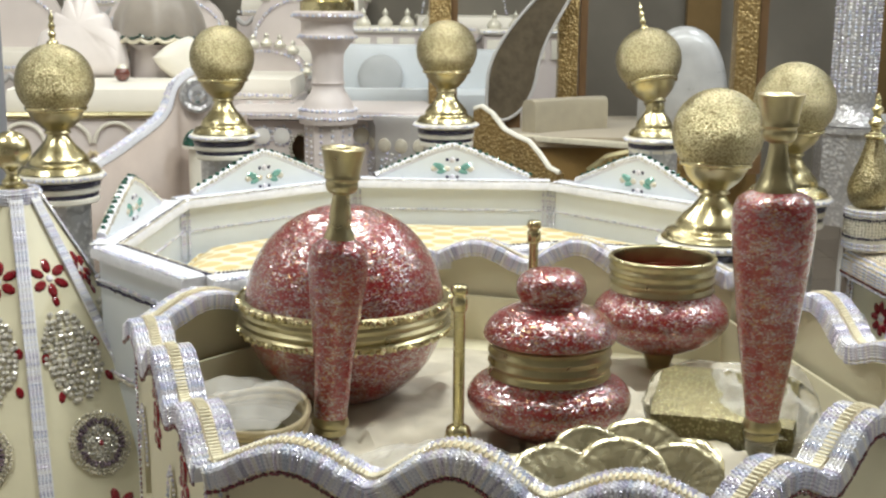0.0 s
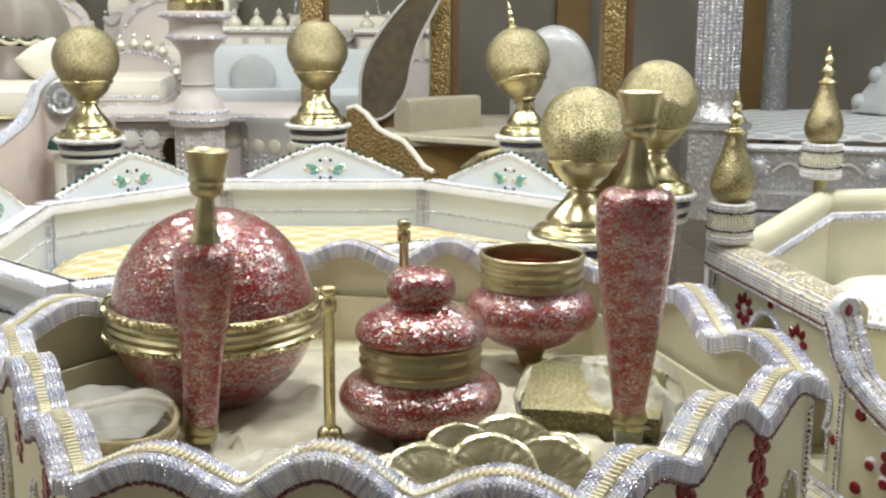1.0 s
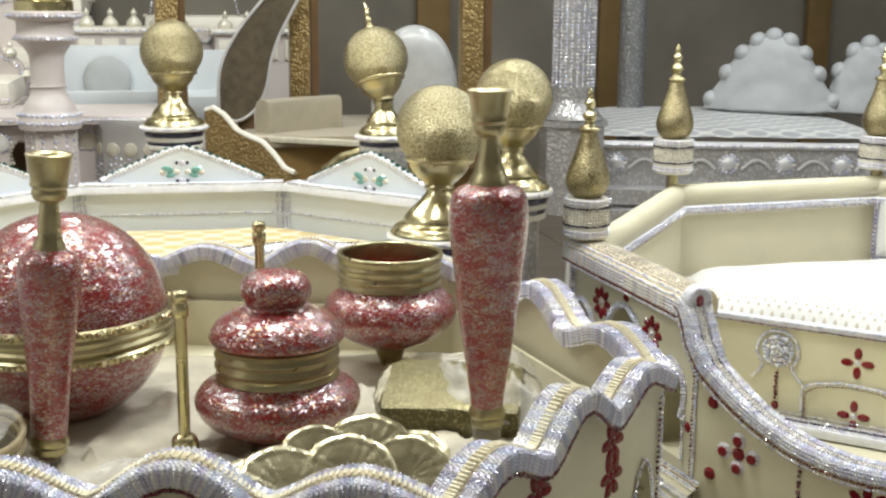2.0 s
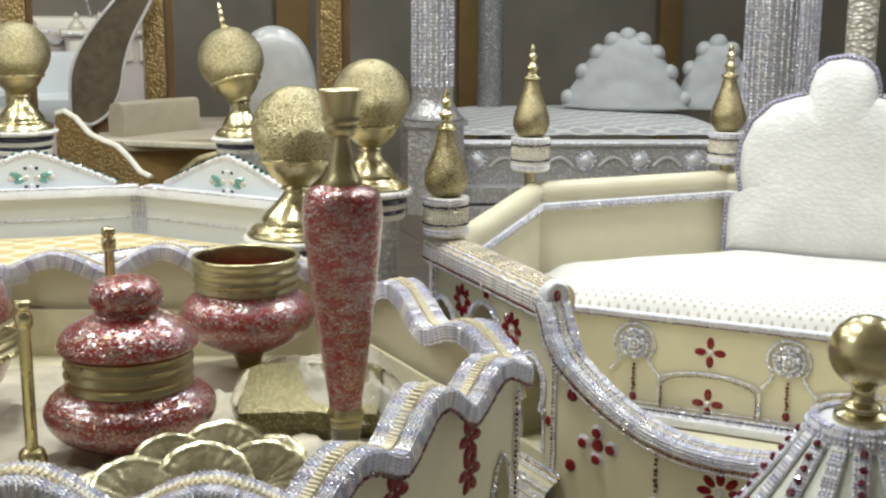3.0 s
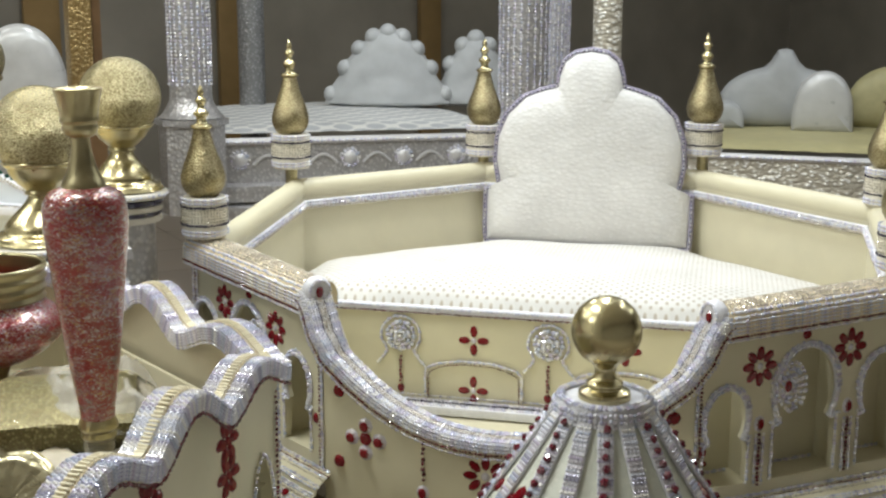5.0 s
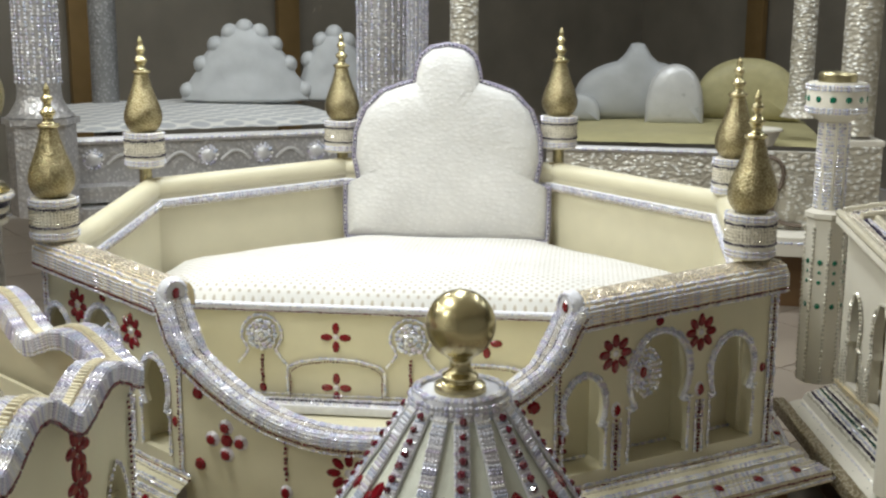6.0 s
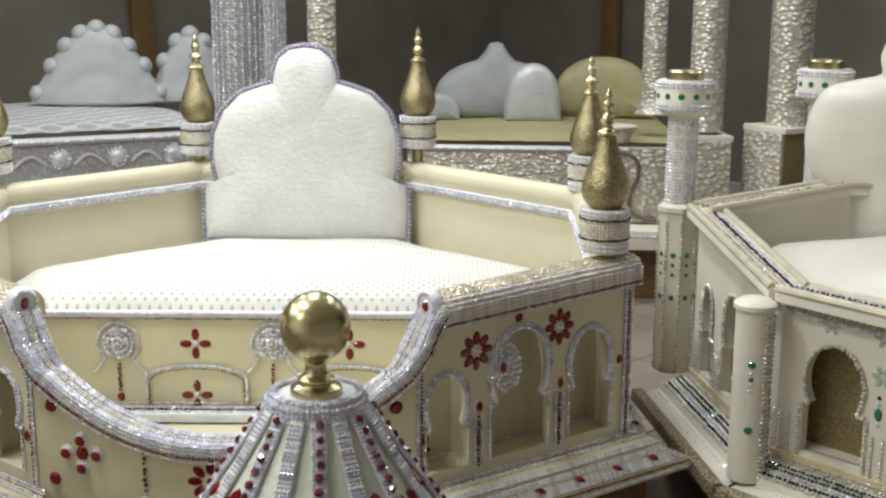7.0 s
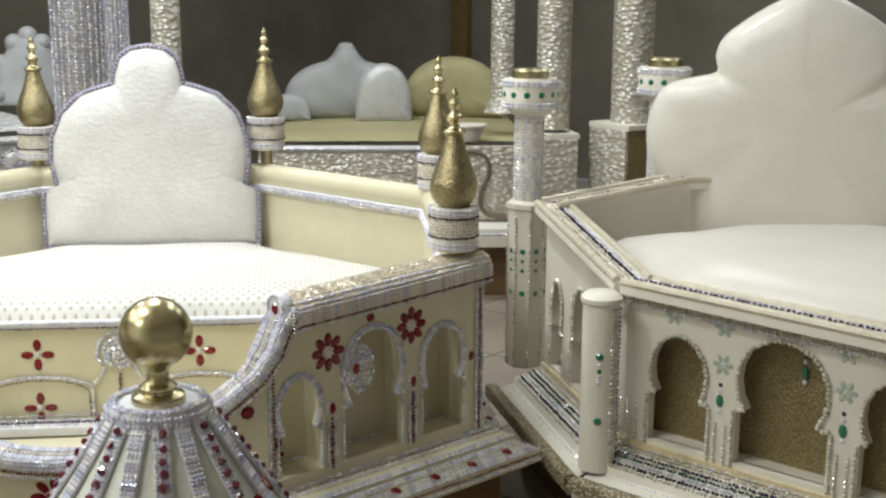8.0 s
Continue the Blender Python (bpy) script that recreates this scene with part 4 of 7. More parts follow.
C1, R1 = (-0.05, 2.62), 0.77
CW, RW = (0.0, 2.57), 0.70
V1 = {k: polar(CW, RW, 88 - 22.5 + 45 * k) for k in range(-4, 4)}
V1[-4], V1[-3] = (-0.42, 2.06), (0.22, 2.38)     # the front is cut back behind the stand
seat_w = thing("bridal_seat", pose(0, 0, 0), "white octagonal bridal seat with green beads and pierced brass globes", "seat")
for k in (-4, -3, -2, -1, 0, 1, 2, 3):
    p, q = V1[k], V1[k + 1 if k < 3 else -4]
    m, length = side_frame(q, p)
    front = k in (3, -4, 2)
    top = 0.645
    part("wall", plate([(0, 0.1), (length, 0.1), (length, top), (0, top)], (), 0.03, m), WHITE_VINYL, seat_w)
    path = [m @ Vector((0.0, 0.015, top)), m @ Vector((length, 0.015, top))]
    part("rail", sweep(path, slab(0.07, 0.02, 0.008)), BRAID_WHITE, seat_w, "white rail edged with silver braid")
    for a, mat in ((-0.03, STONE), (-0.023, STONE), (0.023, STONE_DARK), (0.03, STONE_GOLD)):
        stones("trim", row(path, 0.0075, a, 0.0205, (0, 1)), 0.0036, mat, seat_w)
    stones("trim", row([m @ Vector((0.0, -0.002, top - 0.06)), m @ Vector((length, -0.002, top - 0.06))], 0.008, 0, 0, (0, 1), up=m.to_3x3() @ Vector((0, -1, 0))), 0.0036, STONE, seat_w)
    mo = side_frame(p, q)[0] @ pose(0, -0.034, 0)
    for zz, mat in ((0.60, STONE), (0.59, STONE_DARK), (0.42, STONE), (0.41, STONE_GOLD), (0.2, STONE)):
        stones("trim", outline_stones([(0.0, zz), (length, zz)], 0.0085, mo), 0.0042, mat, seat_w)
    for du in (0.006, 0.018):
        stones("trim", outline_stones([(du, 0.5), (du, top)], 0.008, m), 0.0038, STONE, seat_w)
        stones("trim", outline_stones([(length - du, 0.5), (length - du, top)], 0.008, m), 0.0038, STONE, seat_w)
mattress("mattress", lerp_line([(CW[0] + (V1[k][0] - CW[0]) * 0.95, CW[1] + (V1[k][1] - CW[1]) * 0.95) for k in range(-4, 4)], 6), 0.46, 0.095,
         cell_material("gold_honeycomb_fabric", (0.62, 0.47, 0.2), (0.80, 0.74, 0.56), 15, 0.40, 0.4, 0.1, 0.2, soft=0.06, regular=True), pose(0, 0, 0), "cream and gold honeycomb mattress in the white seat", dome=0.02)


def pediment(k):
    """A low gable plate across a corner of the seat, edged with green and gold beads."""
    a = radians(88 + 45 * k)
    out = Vector((math.cos(a), math.sin(a)))
    along = Vector((-out.y, out.x))
    mid = Vector(CW) + out * (RW * 0.924 + 0.035)
    p, q = mid + along * 0.21, mid - along * 0.21
    m, length = side_frame(p, q)
    hc = length / 2
    gable = [(0, 0.645), (length, 0.645), (length, 0.665), (hc + 0.05, 0.735), (hc, 0.75), (hc - 0.05, 0.735), (0, 0.665)]
    part("pediment", plate(gable, (), 0.02, m), WHITE_VINYL, seat_w, "white gable plate with a green bow of stones")
    up = m.to_3x3() @ Vector((0, -1, 0))
    edge = [m @ Vector((u, 0.008, z + 0.004)) for u, z in gable[2:]]
    part("pediment_edge", sweep(edge, ring(0.011, 8)), BRAID_WHITE, seat_w)
    stones("trim", row(edge, 0.019, 0, 0.011, (0, 1)), 0.0075, STONE_GREEN, seat_w)
    stones("trim", row(edge, 0.0095, 0.011, 0.004, (1, 0.5)), 0.0042, STONE_GOLD, seat_w)
    stones("trim", row(edge, 0.0095, -0.011, 0.004, (-1, 0.5)), 0.0042, STONE_GOLD, seat_w)
    for du, dz, rx, rz in ((-0.034, 0.006, 0.016, 0.009), (0.034, 0.006, 0.016, 0.009), (-0.026, -0.008, 0.014, 0.007), (0.026, -0.008, 0.014, 0.007)):
        gem(TEAL_CUT, seat_w, m, hc + du * 1.1, 0.693 + dz, rx * 1.1, rz * 1.05, 0.3 if du * dz > 0 else -0.3)
    for du in (-0.05, -0.015, 0.015, 0.05):
        gem(mesh_gold, seat_w, m, hc + du, 0.692, 0.01, 0.008)
    for dz in (0.03, -0.03):
        gem(WHITE_CUT, seat_w, m, hc, 0.693 + dz * 0.8, 0.008)
        for s in (-1, 1):
            gem(dark_cut, seat_w, m, hc + 0.014 * s, 0.693 + dz * 0.8, 0.005)


TEAL_CUT = gem_mesh("teal_gem", material("teal_stone", (0.16, 0.36, 0.31), 0.15, 0.2, spec=0.8))
mesh_gold, dark_cut = gem_mesh("gold_gem", STONE_GOLD), gem_mesh("dark_gem", STONE_DARK)
for k in (-2, -1, 0, 1, 2):
    pediment(k)
for k, z, lean, foot, spire in ((2, 0.755, 0, 0.085, True), (1, 0.785, 0, 0.078, False), (0, 0.80, 0, 0.078, False), (-1, 0.795, -15, 0.062, True), (-2, 0.735, 3, 0.08, False), (-3, 0.70, -3, 0.088, False)):
    x, y = polar(C1, R1 + 0.03, 86 + 45 * k)
    x, y = {2: (x - 0.02, y), 1: (x - 0.02, y), -3: (0.515, 2.25)}.get(k, (x, y))
    globe_finial(pose(x, y, z, 0, 0, 30 * k), "pierced brass globe finial on a silver banded post", lean, foot, spire)

# ---- pale seat with green gems ----
seat_p = thing("bridal_seat", pose(0, 0, 0), "pale ivory bridal seat with gilt arches and green gems", "seat")
P = [(2.86, 1.49), (2.50, 1.65), (2.18, 1.215), (2.165, 0.555), (2.44, 0.12), (2.95, 0.20), (3.25, 0.55), (3.22, 1.15)]
PZ = [0.69, 0.65, 0.58, 0.565, 0.6, 0.66, 0.69, 0.69]


CHAMPAGNE = material("champagne_satin", (0.62, 0.57, 0.44), 0.3, 0.15, vary=0.2, scale=60, bump=0.3, bump_scale=200)
BEAD_FIELD = cell_material("gilt_bead_field", (0.66, 0.60, 0.46), (0.26, 0.21, 0.12), 150, 0.34, 0.3, 0.35, 0.9, depth=0.003, soft=0.14)


def pale_side(i, j, arches, sill):
    p, q = P[i], P[j]
    m, length = side_frame(p, q)
    zt = lambda u: PZ[i] + (PZ[j] - PZ[i]) * u / length - 0.02
    holes = [horseshoe(u, 0.256, zs, top, hw) for u, zs, top, hw in arches]
    part("wall", plate([(0, 0.0), (length, 0.0), (length, zt(length)), (0, zt(0))], holes, 0.022, m), PALE, seat_p, "pale vinyl panel with horseshoe arches" if arches else "")
    if arches:
        part("arch_back", plate([(0.02, 0.2), (length - 0.02, 0.2), (length - 0.02, zt(length) - 0.02), (0.02, zt(0) - 0.02)], (), 0.01, m @ pose(0, 0.06, 0)), GOLD_CLOTH, seat_p, "gold glitter cloth behind the arches")
        part("arch_floor", box((length - 0.06, 0.05, 0.012), m @ pose(length / 2, 0.042, 0.25), 0), PALE, seat_p)
    for h in holes:
        stones("trim", outline_stones(h[2:], 0.0096, m, 0.005), 0.0057, PEARL, seat_p)
        for u in (h[0][0] - 0.006, h[1][0] + 0.006):
            stones("trim", outline_stones([(u, 0.235), (u, h[2][1])], 0.0085, m), 0.0046, PEARL, seat_p)
    ends = [m @ Vector((u, 0.01, zt(u))) for u in (0.0, length)]
    part("rail", sweep(ends, slab(0.085, 0.022, 0.008)), PALE, seat_p)
    for a in (-0.038, 0.036):
        path = [e + Vector((0, 0, 0.024)) + (m.to_3x3() @ Vector((0, -a, 0))) for e in ends]
        part("piping", sweep(path, ring(0.009, 8)), CHAMPAGNE, seat_p, "champagne satin piping")
    for a, mat, sz in ((-0.018, STONE, 0.0042), (-0.006, STONE_DARK, 0.0055), (0.006, STONE_PEACH, 0.0042), (0.018, STONE_GOLD, 0.0042)):
        stones("trim", row(ends, sz * 2.1, a, 0.024, (0, 1)), sz, mat, seat_p)
    low = [e - Vector((0, 0, 0.012)) + (m.to_3x3() @ Vector((0, -0.013, 0))) for e in ends]
    stones("trim", row(low, 0.0085, 0, 0, (0, 1), up=m.to_3x3() @ Vector((0, -1, 0))), 0.0046, PEARL, seat_p)
    stones("trim", row([e - Vector((0, 0, 0.011)) for e in low], 0.0085, 0, 0, (0, 1), up=m.to_3x3() @ Vector((0, -1, 0))), 0.0042, STONE, seat_p)
    if arches:
        cuts = [0.02] + [(a[1][0] + b[0][0]) / 2 for a, b in zip(holes, holes[1:])] + [length - 0.02]
        for c in cuts:
            for o, mat, sz in ((-0.011, PEARL, 0.0038), (0.011, PEARL, 0.0038)):
                stones("trim", outline_stones([(c + o, 0.24), (c + o, 0.335)], sz * 2.1, m), sz, mat, seat_p)
        part("base_band", plate([(0.0, 0.232), (length, 0.232), (length, 0.246), (0.0, 0.246)], (), 0.008, m @ pose(0, -0.008, 0)), BRAID_GOLD, seat_p, "gilt braid along the foot of the panel")
        inner = [e - Vector((0, 0, 0.022)) + (m.to_3x3() @ Vector((0, -0.013, 0))) for e in ends]
        for dz, mat in ((0.0, STONE_GOLD),):
            stones("trim", row([e - Vector((0, 0, dz - 0.002)) for e in inner], 0.0085, 0, 0, (0, 1), up=m.to_3x3() @ Vector((0, -1, 0))), 0.0042, mat, seat_p)
    if sill:
        sk = bmesh.new()
        rows_ = [(0.0, 0.229), (-0.07, 0.202), (-0.075, 0.187), (-0.125, 0.17), (-0.13, 0.14), (-0.07, 0.135)]
        grid = [[sk.verts.new(m @ Vector((0.27 * y if t == 0 else length - 0.27 * y, y, z))) for t in (0, 1)] for y, z in rows_]
        for g, h in zip(grid, grid[1:]):
            sk.faces.new((g[0], g[1], h[1], h[0]))
        bmesh.ops.recalc_face_normals(sk, faces=sk.faces)
        part("skirt", sk, PALE, seat_p, "sloping pale skirt set with beads")
        part("skirt_edge", sweep([m @ Vector((0.27 * -0.128, -0.128, 0.155)), m @ Vector((length + 0.27 * 0.128, -0.128, 0.155))], slab(0.03, 0.03, 0.006)), BEAD_FIELD, seat_p, "edge of gilt beads")
        # shade under this skirt is put in as a dark plinth
        part("plinth", box((length, 0.05, 0.13), m @ pose(length / 2, -0.03, 0.065), 0), WOOD_AND_SHADE, seat_p)
        nn = m.to_3x3() @ Vector((0, -0.4, 0.9))
        for y, z, mat, sz in ((-0.006, 0.235, STONE, 0.0045), (-0.016, 0.230, PEARL, 0.0045), (-0.028, 0.224, STONE_DARK, 0.0042), (-0.038, 0.219, STONE_GREEN, 0.0042), (-0.048, 0.215, STONE, 0.0042),
                              (-0.058, 0.210, STONE_DARK, 0.0045), (-0.068, 0.206, PEARL, 0.0045), (-0.082, 0.183, STONE, 0.0045), (-0.095, 0.177, STONE_DARK, 0.0045), (-0.108, 0.172, STONE_GREEN, 0.004), (-0.12, 0.167, PEARL, 0.0045)):
            stones("trim", [(m @ Vector((p.x, y, z)), nn) for p in resample([Vector((0.0, 0, 0)), Vector((length, 0, 0))], sz * 2.1)], sz, mat, seat_p)
    return m, length


OPAL_CUT = gem_mesh("opal_gem", material("opal_stone", (0.62, 0.72, 0.60), 0.1, 0.4, spec=0.9, vary=0.5, scale=300))
pale_side(0, 1, (), False)
m, length = pale_side(1, 2, [(0.10, 0.36, 0.48, 0.042), (0.27, 0.36, 0.50, 0.06), (0.44, 0.36, 0.48, 0.042)], True)
m, length = pale_side(2, 3, [(0.125, 0.362, 0.489, 0.066), (0.348, 0.37, 0.523, 0.094), (0.568, 0.362, 0.489, 0.066)], True)
for u, z in ((0.11, 0.53), (0.222, 0.526), (0.222, 0.45), (0.47, 0.524), (0.47, 0.451), (0.585, 0.524)):
    flower(OPAL_CUT, seat_p, m, u, z, 0.0135, 6, 0.0095, WHITE_CUT)
for u, z in ((0.219, 0.375), (0.469, 0.376), (0.365, 0.452)):
    lift = -0.055 if u == 0.365 else 0.0
    gem(GREEN_CUT, seat_p, m, u, z, 0.009, 0.014, 0, "gem", lift)
    gem(WHITE_CUT, seat_p, m, u, z + 0.021, 0.0055, None, 0, "gem", lift)
    gem(dark_cut, seat_p, m, u, z + 0.033, 0.005, None, 0, "gem", lift)
    gem(WHITE_CUT, seat_p, m, u, z - 0.02, 0.005, None, 0, "gem", lift)
for i in range(3, 7):
    pale_side(i, i + 1, (), False)
pale_side(7, 0, (), False)
# corner pilaster with a rounded shaft
pil = P[2]
part("pilaster", lathe([(0.038, 0.19), (0.038, 0.545), (0.043, 0.547), (0.043, 0.556), (0.03, 0.566), (0, 0.568)], 28, pose(pil[0] - 0.06, pil[1] + 0.025, 0)), PALE, seat_p, "half-round pale corner pilaster")
base = Vector((pil[0] - 0.06, pil[1] + 0.025))
view = (Vector((0.12, 0.0)) - base).normalized()
va = math.atan2(view.y, view.x)
for a, mat, sz, step in ((va + 0.7, PEARL, 0.0045, 0.009), (va + 0.9, STONE_GOLD, 0.0045, 0.009), (va + 1.12, STONE, 0.0042, 0.008), (va + 1.4, STONE_DARK, 0.004, 0.009)):
    d = Vector((math.cos(a), math.sin(a), 0))
    stones("trim", [(Vector((*base, z)) + d * 0.039, d) for z in [0.2 + step * k for k in range(int(0.35 / step))]], sz, mat, seat_p)
for a, z, mesh, r in ((va, 0.438, GREEN_CUT, 0.0085), (va, 0.42, WHITE_CUT, 0.006), (va, 0.408, GREEN_CUT, 0.0055), (va, 0.396, WHITE_CUT, 0.0055), (va, 0.384, WHITE_CUT, 0.0055), (va, 0.302, GREEN_CUT, 0.009)):
    d = Vector((math.cos(a), math.sin(a), 0))
    mm = Matrix.Translation(Vector((*base, z)) + d * 0.0375) @ d.to_track_quat("Z", "Y").to_matrix().to_4x4() @ Matrix.Diagonal((r, r, r * 0.9, 1))
    ob = new("gem", mesh)
    ob.parent = seat_p
    ob.matrix_basis = mm


def tower(x, y, z0, ztop, label):
    t = thing("corner_tower", pose(x, y, 0), label, "post", "towers of the pale seat")
    part("shaft", lathe([(0.05, z0), (0.05, 0.615), (0.056, 0.62), (0.056, 0.632), (0.038, 0.64), (0.038, ztop - 0.085)], 8), PALE, t)
    cap = part("capital", lathe([(0.038, ztop - 0.1), (0.06, ztop - 0.085), (0.07, ztop - 0.08), (0.07, ztop - 0.012), (0.066, ztop - 0.006), (0, ztop - 0.006)], 36), PALE, t)
    part("cap", lathe([(0.046, ztop - 0.008), (0.046, ztop + 0.012), (0.04, ztop + 0.018), (0, ztop + 0.018)], 30), BRASS_DULL, t)
    for z, mat in ((ztop - 0.076, STONE), (ztop - 0.068, STONE), (ztop - 0.022, STONE), (ztop - 0.014, STONE)):
        stones("ring", [((0.071 * math.cos(2 * math.pi * k / 50), 0.071 * math.sin(2 * math.pi * k / 50), z), (math.cos(2 * math.pi * k / 50), math.sin(2 * math.pi * k / 50), 0)) for k in range(50)], 0.0042, mat, cap)
    for k in range(12):
        a = 2 * math.pi * k / 12
        d = Vector((math.cos(a), math.sin(a), 0))
        ob = new("gem", GREEN_CUT)
        ob.parent = cap
        ob.matrix_basis = Matrix.Translation(d * 0.0695 + Vector((0, 0, ztop - 0.045))) @ d.to_track_quat("Z", "Y").to_matrix().to_4x4() @ Matrix.Diagonal((0.0085, 0.0085, 0.006, 1))
    for k in range(8):
        a = 2 * math.pi * (k + 0.5) / 8
        d = Vector((math.cos(a), math.sin(a), 0))
        stones("beading", [(d * 0.036 + Vector((-d.y, d.x, 0)) * o + Vector((0, 0, z)), d) for o in (-0.007, 0, 0.007) for z in [0.645 + 0.0085 * i for i in range(int((ztop - 0.74) / 0.0085))]], 0.0038, STONE, t)
        a2 = 2 * math.pi * k / 8
        d = Vector((math.cos(a2), math.sin(a2), 0))
        stones("beading", [(d * 0.051 + Vector((0, 0, z)), d) for z in [z0 + 0.01 + 0.011 * i for i in range(int((0.6 - z0) / 0.011))]], 0.0048, PEARL, t)
        d = Vector((math.cos(a), math.sin(a), 0))
        for z, r in ((0.51, 0.0075), (0.485, 0.005), (0.46, 0.0055), (0.40, 0.0075)):
            ob = new("gem", GREEN_CUT)
            ob.parent = t
            ob.matrix_basis = Matrix.Translation(d * 0.0465 + Vector((0, 0, z))) @ d.to_track_quat("Z", "Y").to_matrix().to_4x4() @ Matrix.Diagonal((r, r, r * 0.8, 1))
    return t


tower(2.575, 1.765, 0.2, 0.955, "pale octagonal tower with a capital of green gems")
tower(2.97, 1.61, 0.24, 0.975, "pale octagonal tower with a capital of green gems")
mattress("mattress", lerp_line([(P[k][0] * 0.86 + 2.72 * 0.14, P[k][1] * 0.86 + 1.0 * 0.14) for k in range(8)], 6), 0.428, 0.11, SATIN, pose(0, 0, 0), "plain ivory satin mattress in the pale seat", dome=0.085)
half = [(0.30, 0.50), (0.31, 0.56), (0.32, 0.64), (0.375, 0.70), (0.40, 0.78), (0.392, 0.86), (0.355, 0.925), (0.28, 0.95), (0.225, 0.965), (0.23, 1.005), (0.21, 1.055), (0.14, 1.11), (0.06, 1.155), (0.0, 1.18)]
right = [(p.x, p.y) for p in smooth_profile(half, 3)]
outline = right + [(-x, z) for x, z in right[-2::-1]] + [(-0.30 + 0.6 * k / 10, 0.50) for k in range(1, 10)]
cushion(outline, pose(3.01, 1.225, 0.0, 0, 0, -70), 0.16, SATIN, "plump onion-shaped ivory satin back cushion")

# ---- hexagonal scalloped stand with red glass ----
CT = (0.13, 1.645)
stand = thing("scalloped_stand", pose(CT[0], CT[1], 0), "ivory hexagonal display stand with a scalloped rhinestone rim", "display stand")
VT = [Vector((x - CT[0], y - CT[1], 0)) for x, y in ((0.646, 1.418), (0.53, 2.08), (-0.02, 2.25), (-0.456, 1.71), (-0.24, 1.172), (0.27, 1.04))]
RIM = 0.664


def rim_height(t):
    """Three waves to a side, the middle one the highest, the corners low."""
    peak = (0.031, 0.045, 0.031)[min(2, int(t * 3))]
    return RIM + peak * (0.5 - 0.5 * math.cos(2 * math.pi * 3 * t)) ** 0.85


for k in range(6):
    p, q = VT[k], VT[(k + 1) % 6]
    m, length = side_frame(p, q)
    N = 48
    top = [(length * i / N, rim_height(i / N) - 0.008) for i in range(N + 1)]
    arch = []
    for cx in (length * 0.12, length * 0.55, length * 0.88):
        arch.append([(cx - 0.03, 0.42), (cx + 0.03, 0.42), (cx + 0.034, 0.49), (cx + 0.029, 0.525), (cx + 0.018, 0.553), (cx, 0.57), (cx - 0.018, 0.553), (cx - 0.029, 0.525), (cx - 0.034, 0.49)])
    part("side", plate([(0, 0.06), (length, 0.06)] + top[::-1], arch, 0.016, m), IVORY, stand, "ivory side with pointed openings")
    part("lining", plate([(0.02, 0.3), (length - 0.02, 0.3), (length - 0.02, 0.6), (0.02, 0.6)], (), 0.006, m @ pose(0, 0.03, 0)), IVORY, stand)
    path = [m @ Vector((length * i / N, 0.008, rim_height(i / N) - 0.01)) for i in range(N + 1)]
    part("rim", sweep(path, slab(0.052, 0.018, 0.006)), BRAID_WHITE, stand, "scalloped rim braided in silver and pale gold")
    for a in (-0.0245, -0.0205, -0.0165, -0.0125, -0.0085, 0.0085, 0.0125, 0.0165, 0.0205, 0.0245):
        stones("trim", row(path, 0.0042, a, 0.0185, (0, 1)), 0.0023, STONE, stand)
    part("ladder_braid", sweep([p_ + Vector((0, 0, 0.0185)) for p_ in path], slab(0.016, 0.0025, 0.001)), BRAID_OCHRE, stand)
    rungs("ladder", path, 0.0052, 0.0125, 0.021, BRAID_CREAM, stand)
    for b, mat in ((0.015, STONE), (0.011, STONE), (0.007, STONE), (0.003, STONE), (-0.001, STONE), (-0.006, STONE_RED)):
        stones("trim", row(path, 0.0042, 0.0265, b, (1, 0.1)), 0.0023 if mat is STONE else 0.003, mat, stand)
        stones("trim", row(path, 0.0042, -0.0265, b, (-1, 0.1)), 0.0023, STONE, stand)
    for h in arch:
        stones("trim", outline_stones(h[2:], 0.0065, m), 0.0034, STONE, stand)
    for u in (0.012, length - 0.012):
        stones("trim", outline_stones([(u, 0.1), (u, RIM - 0.01)], 0.006, m), 0.0032, STONE, stand)
        stones("trim", outline_stones([(u + (0.008 if u < 0.1 else -0.008), 0.1), (u + (0.008 if u < 0.1 else -0.008), RIM - 0.02)], 0.0075, m), 0.003, STONE_RED, stand)
    for cx in (length * 0.34, length * 0.70):
        for cz in (0.622, 0.578):
            flower(RED_CUT, stand, m, cx, cz, 0.018, 6, 0.0128, RED_CUT)
bm = bmesh.new()
bm.faces.new([bm.verts.new(v * 0.985 + Vector((0, 0, 0.515))) for v in VT])
part("shelf", bm, IVORY, stand, "cloth-lined inner shelf")

# ---- red flaked glass on the stand ----
Z0 = 0.52


CLEAR = material("clear_glass", (0.92, 0.88, 0.76), 0.04, 0.0)
CLEAR.node_tree.nodes["Principled BSDF"].inputs["Transmission Weight"].default_value = 0.9


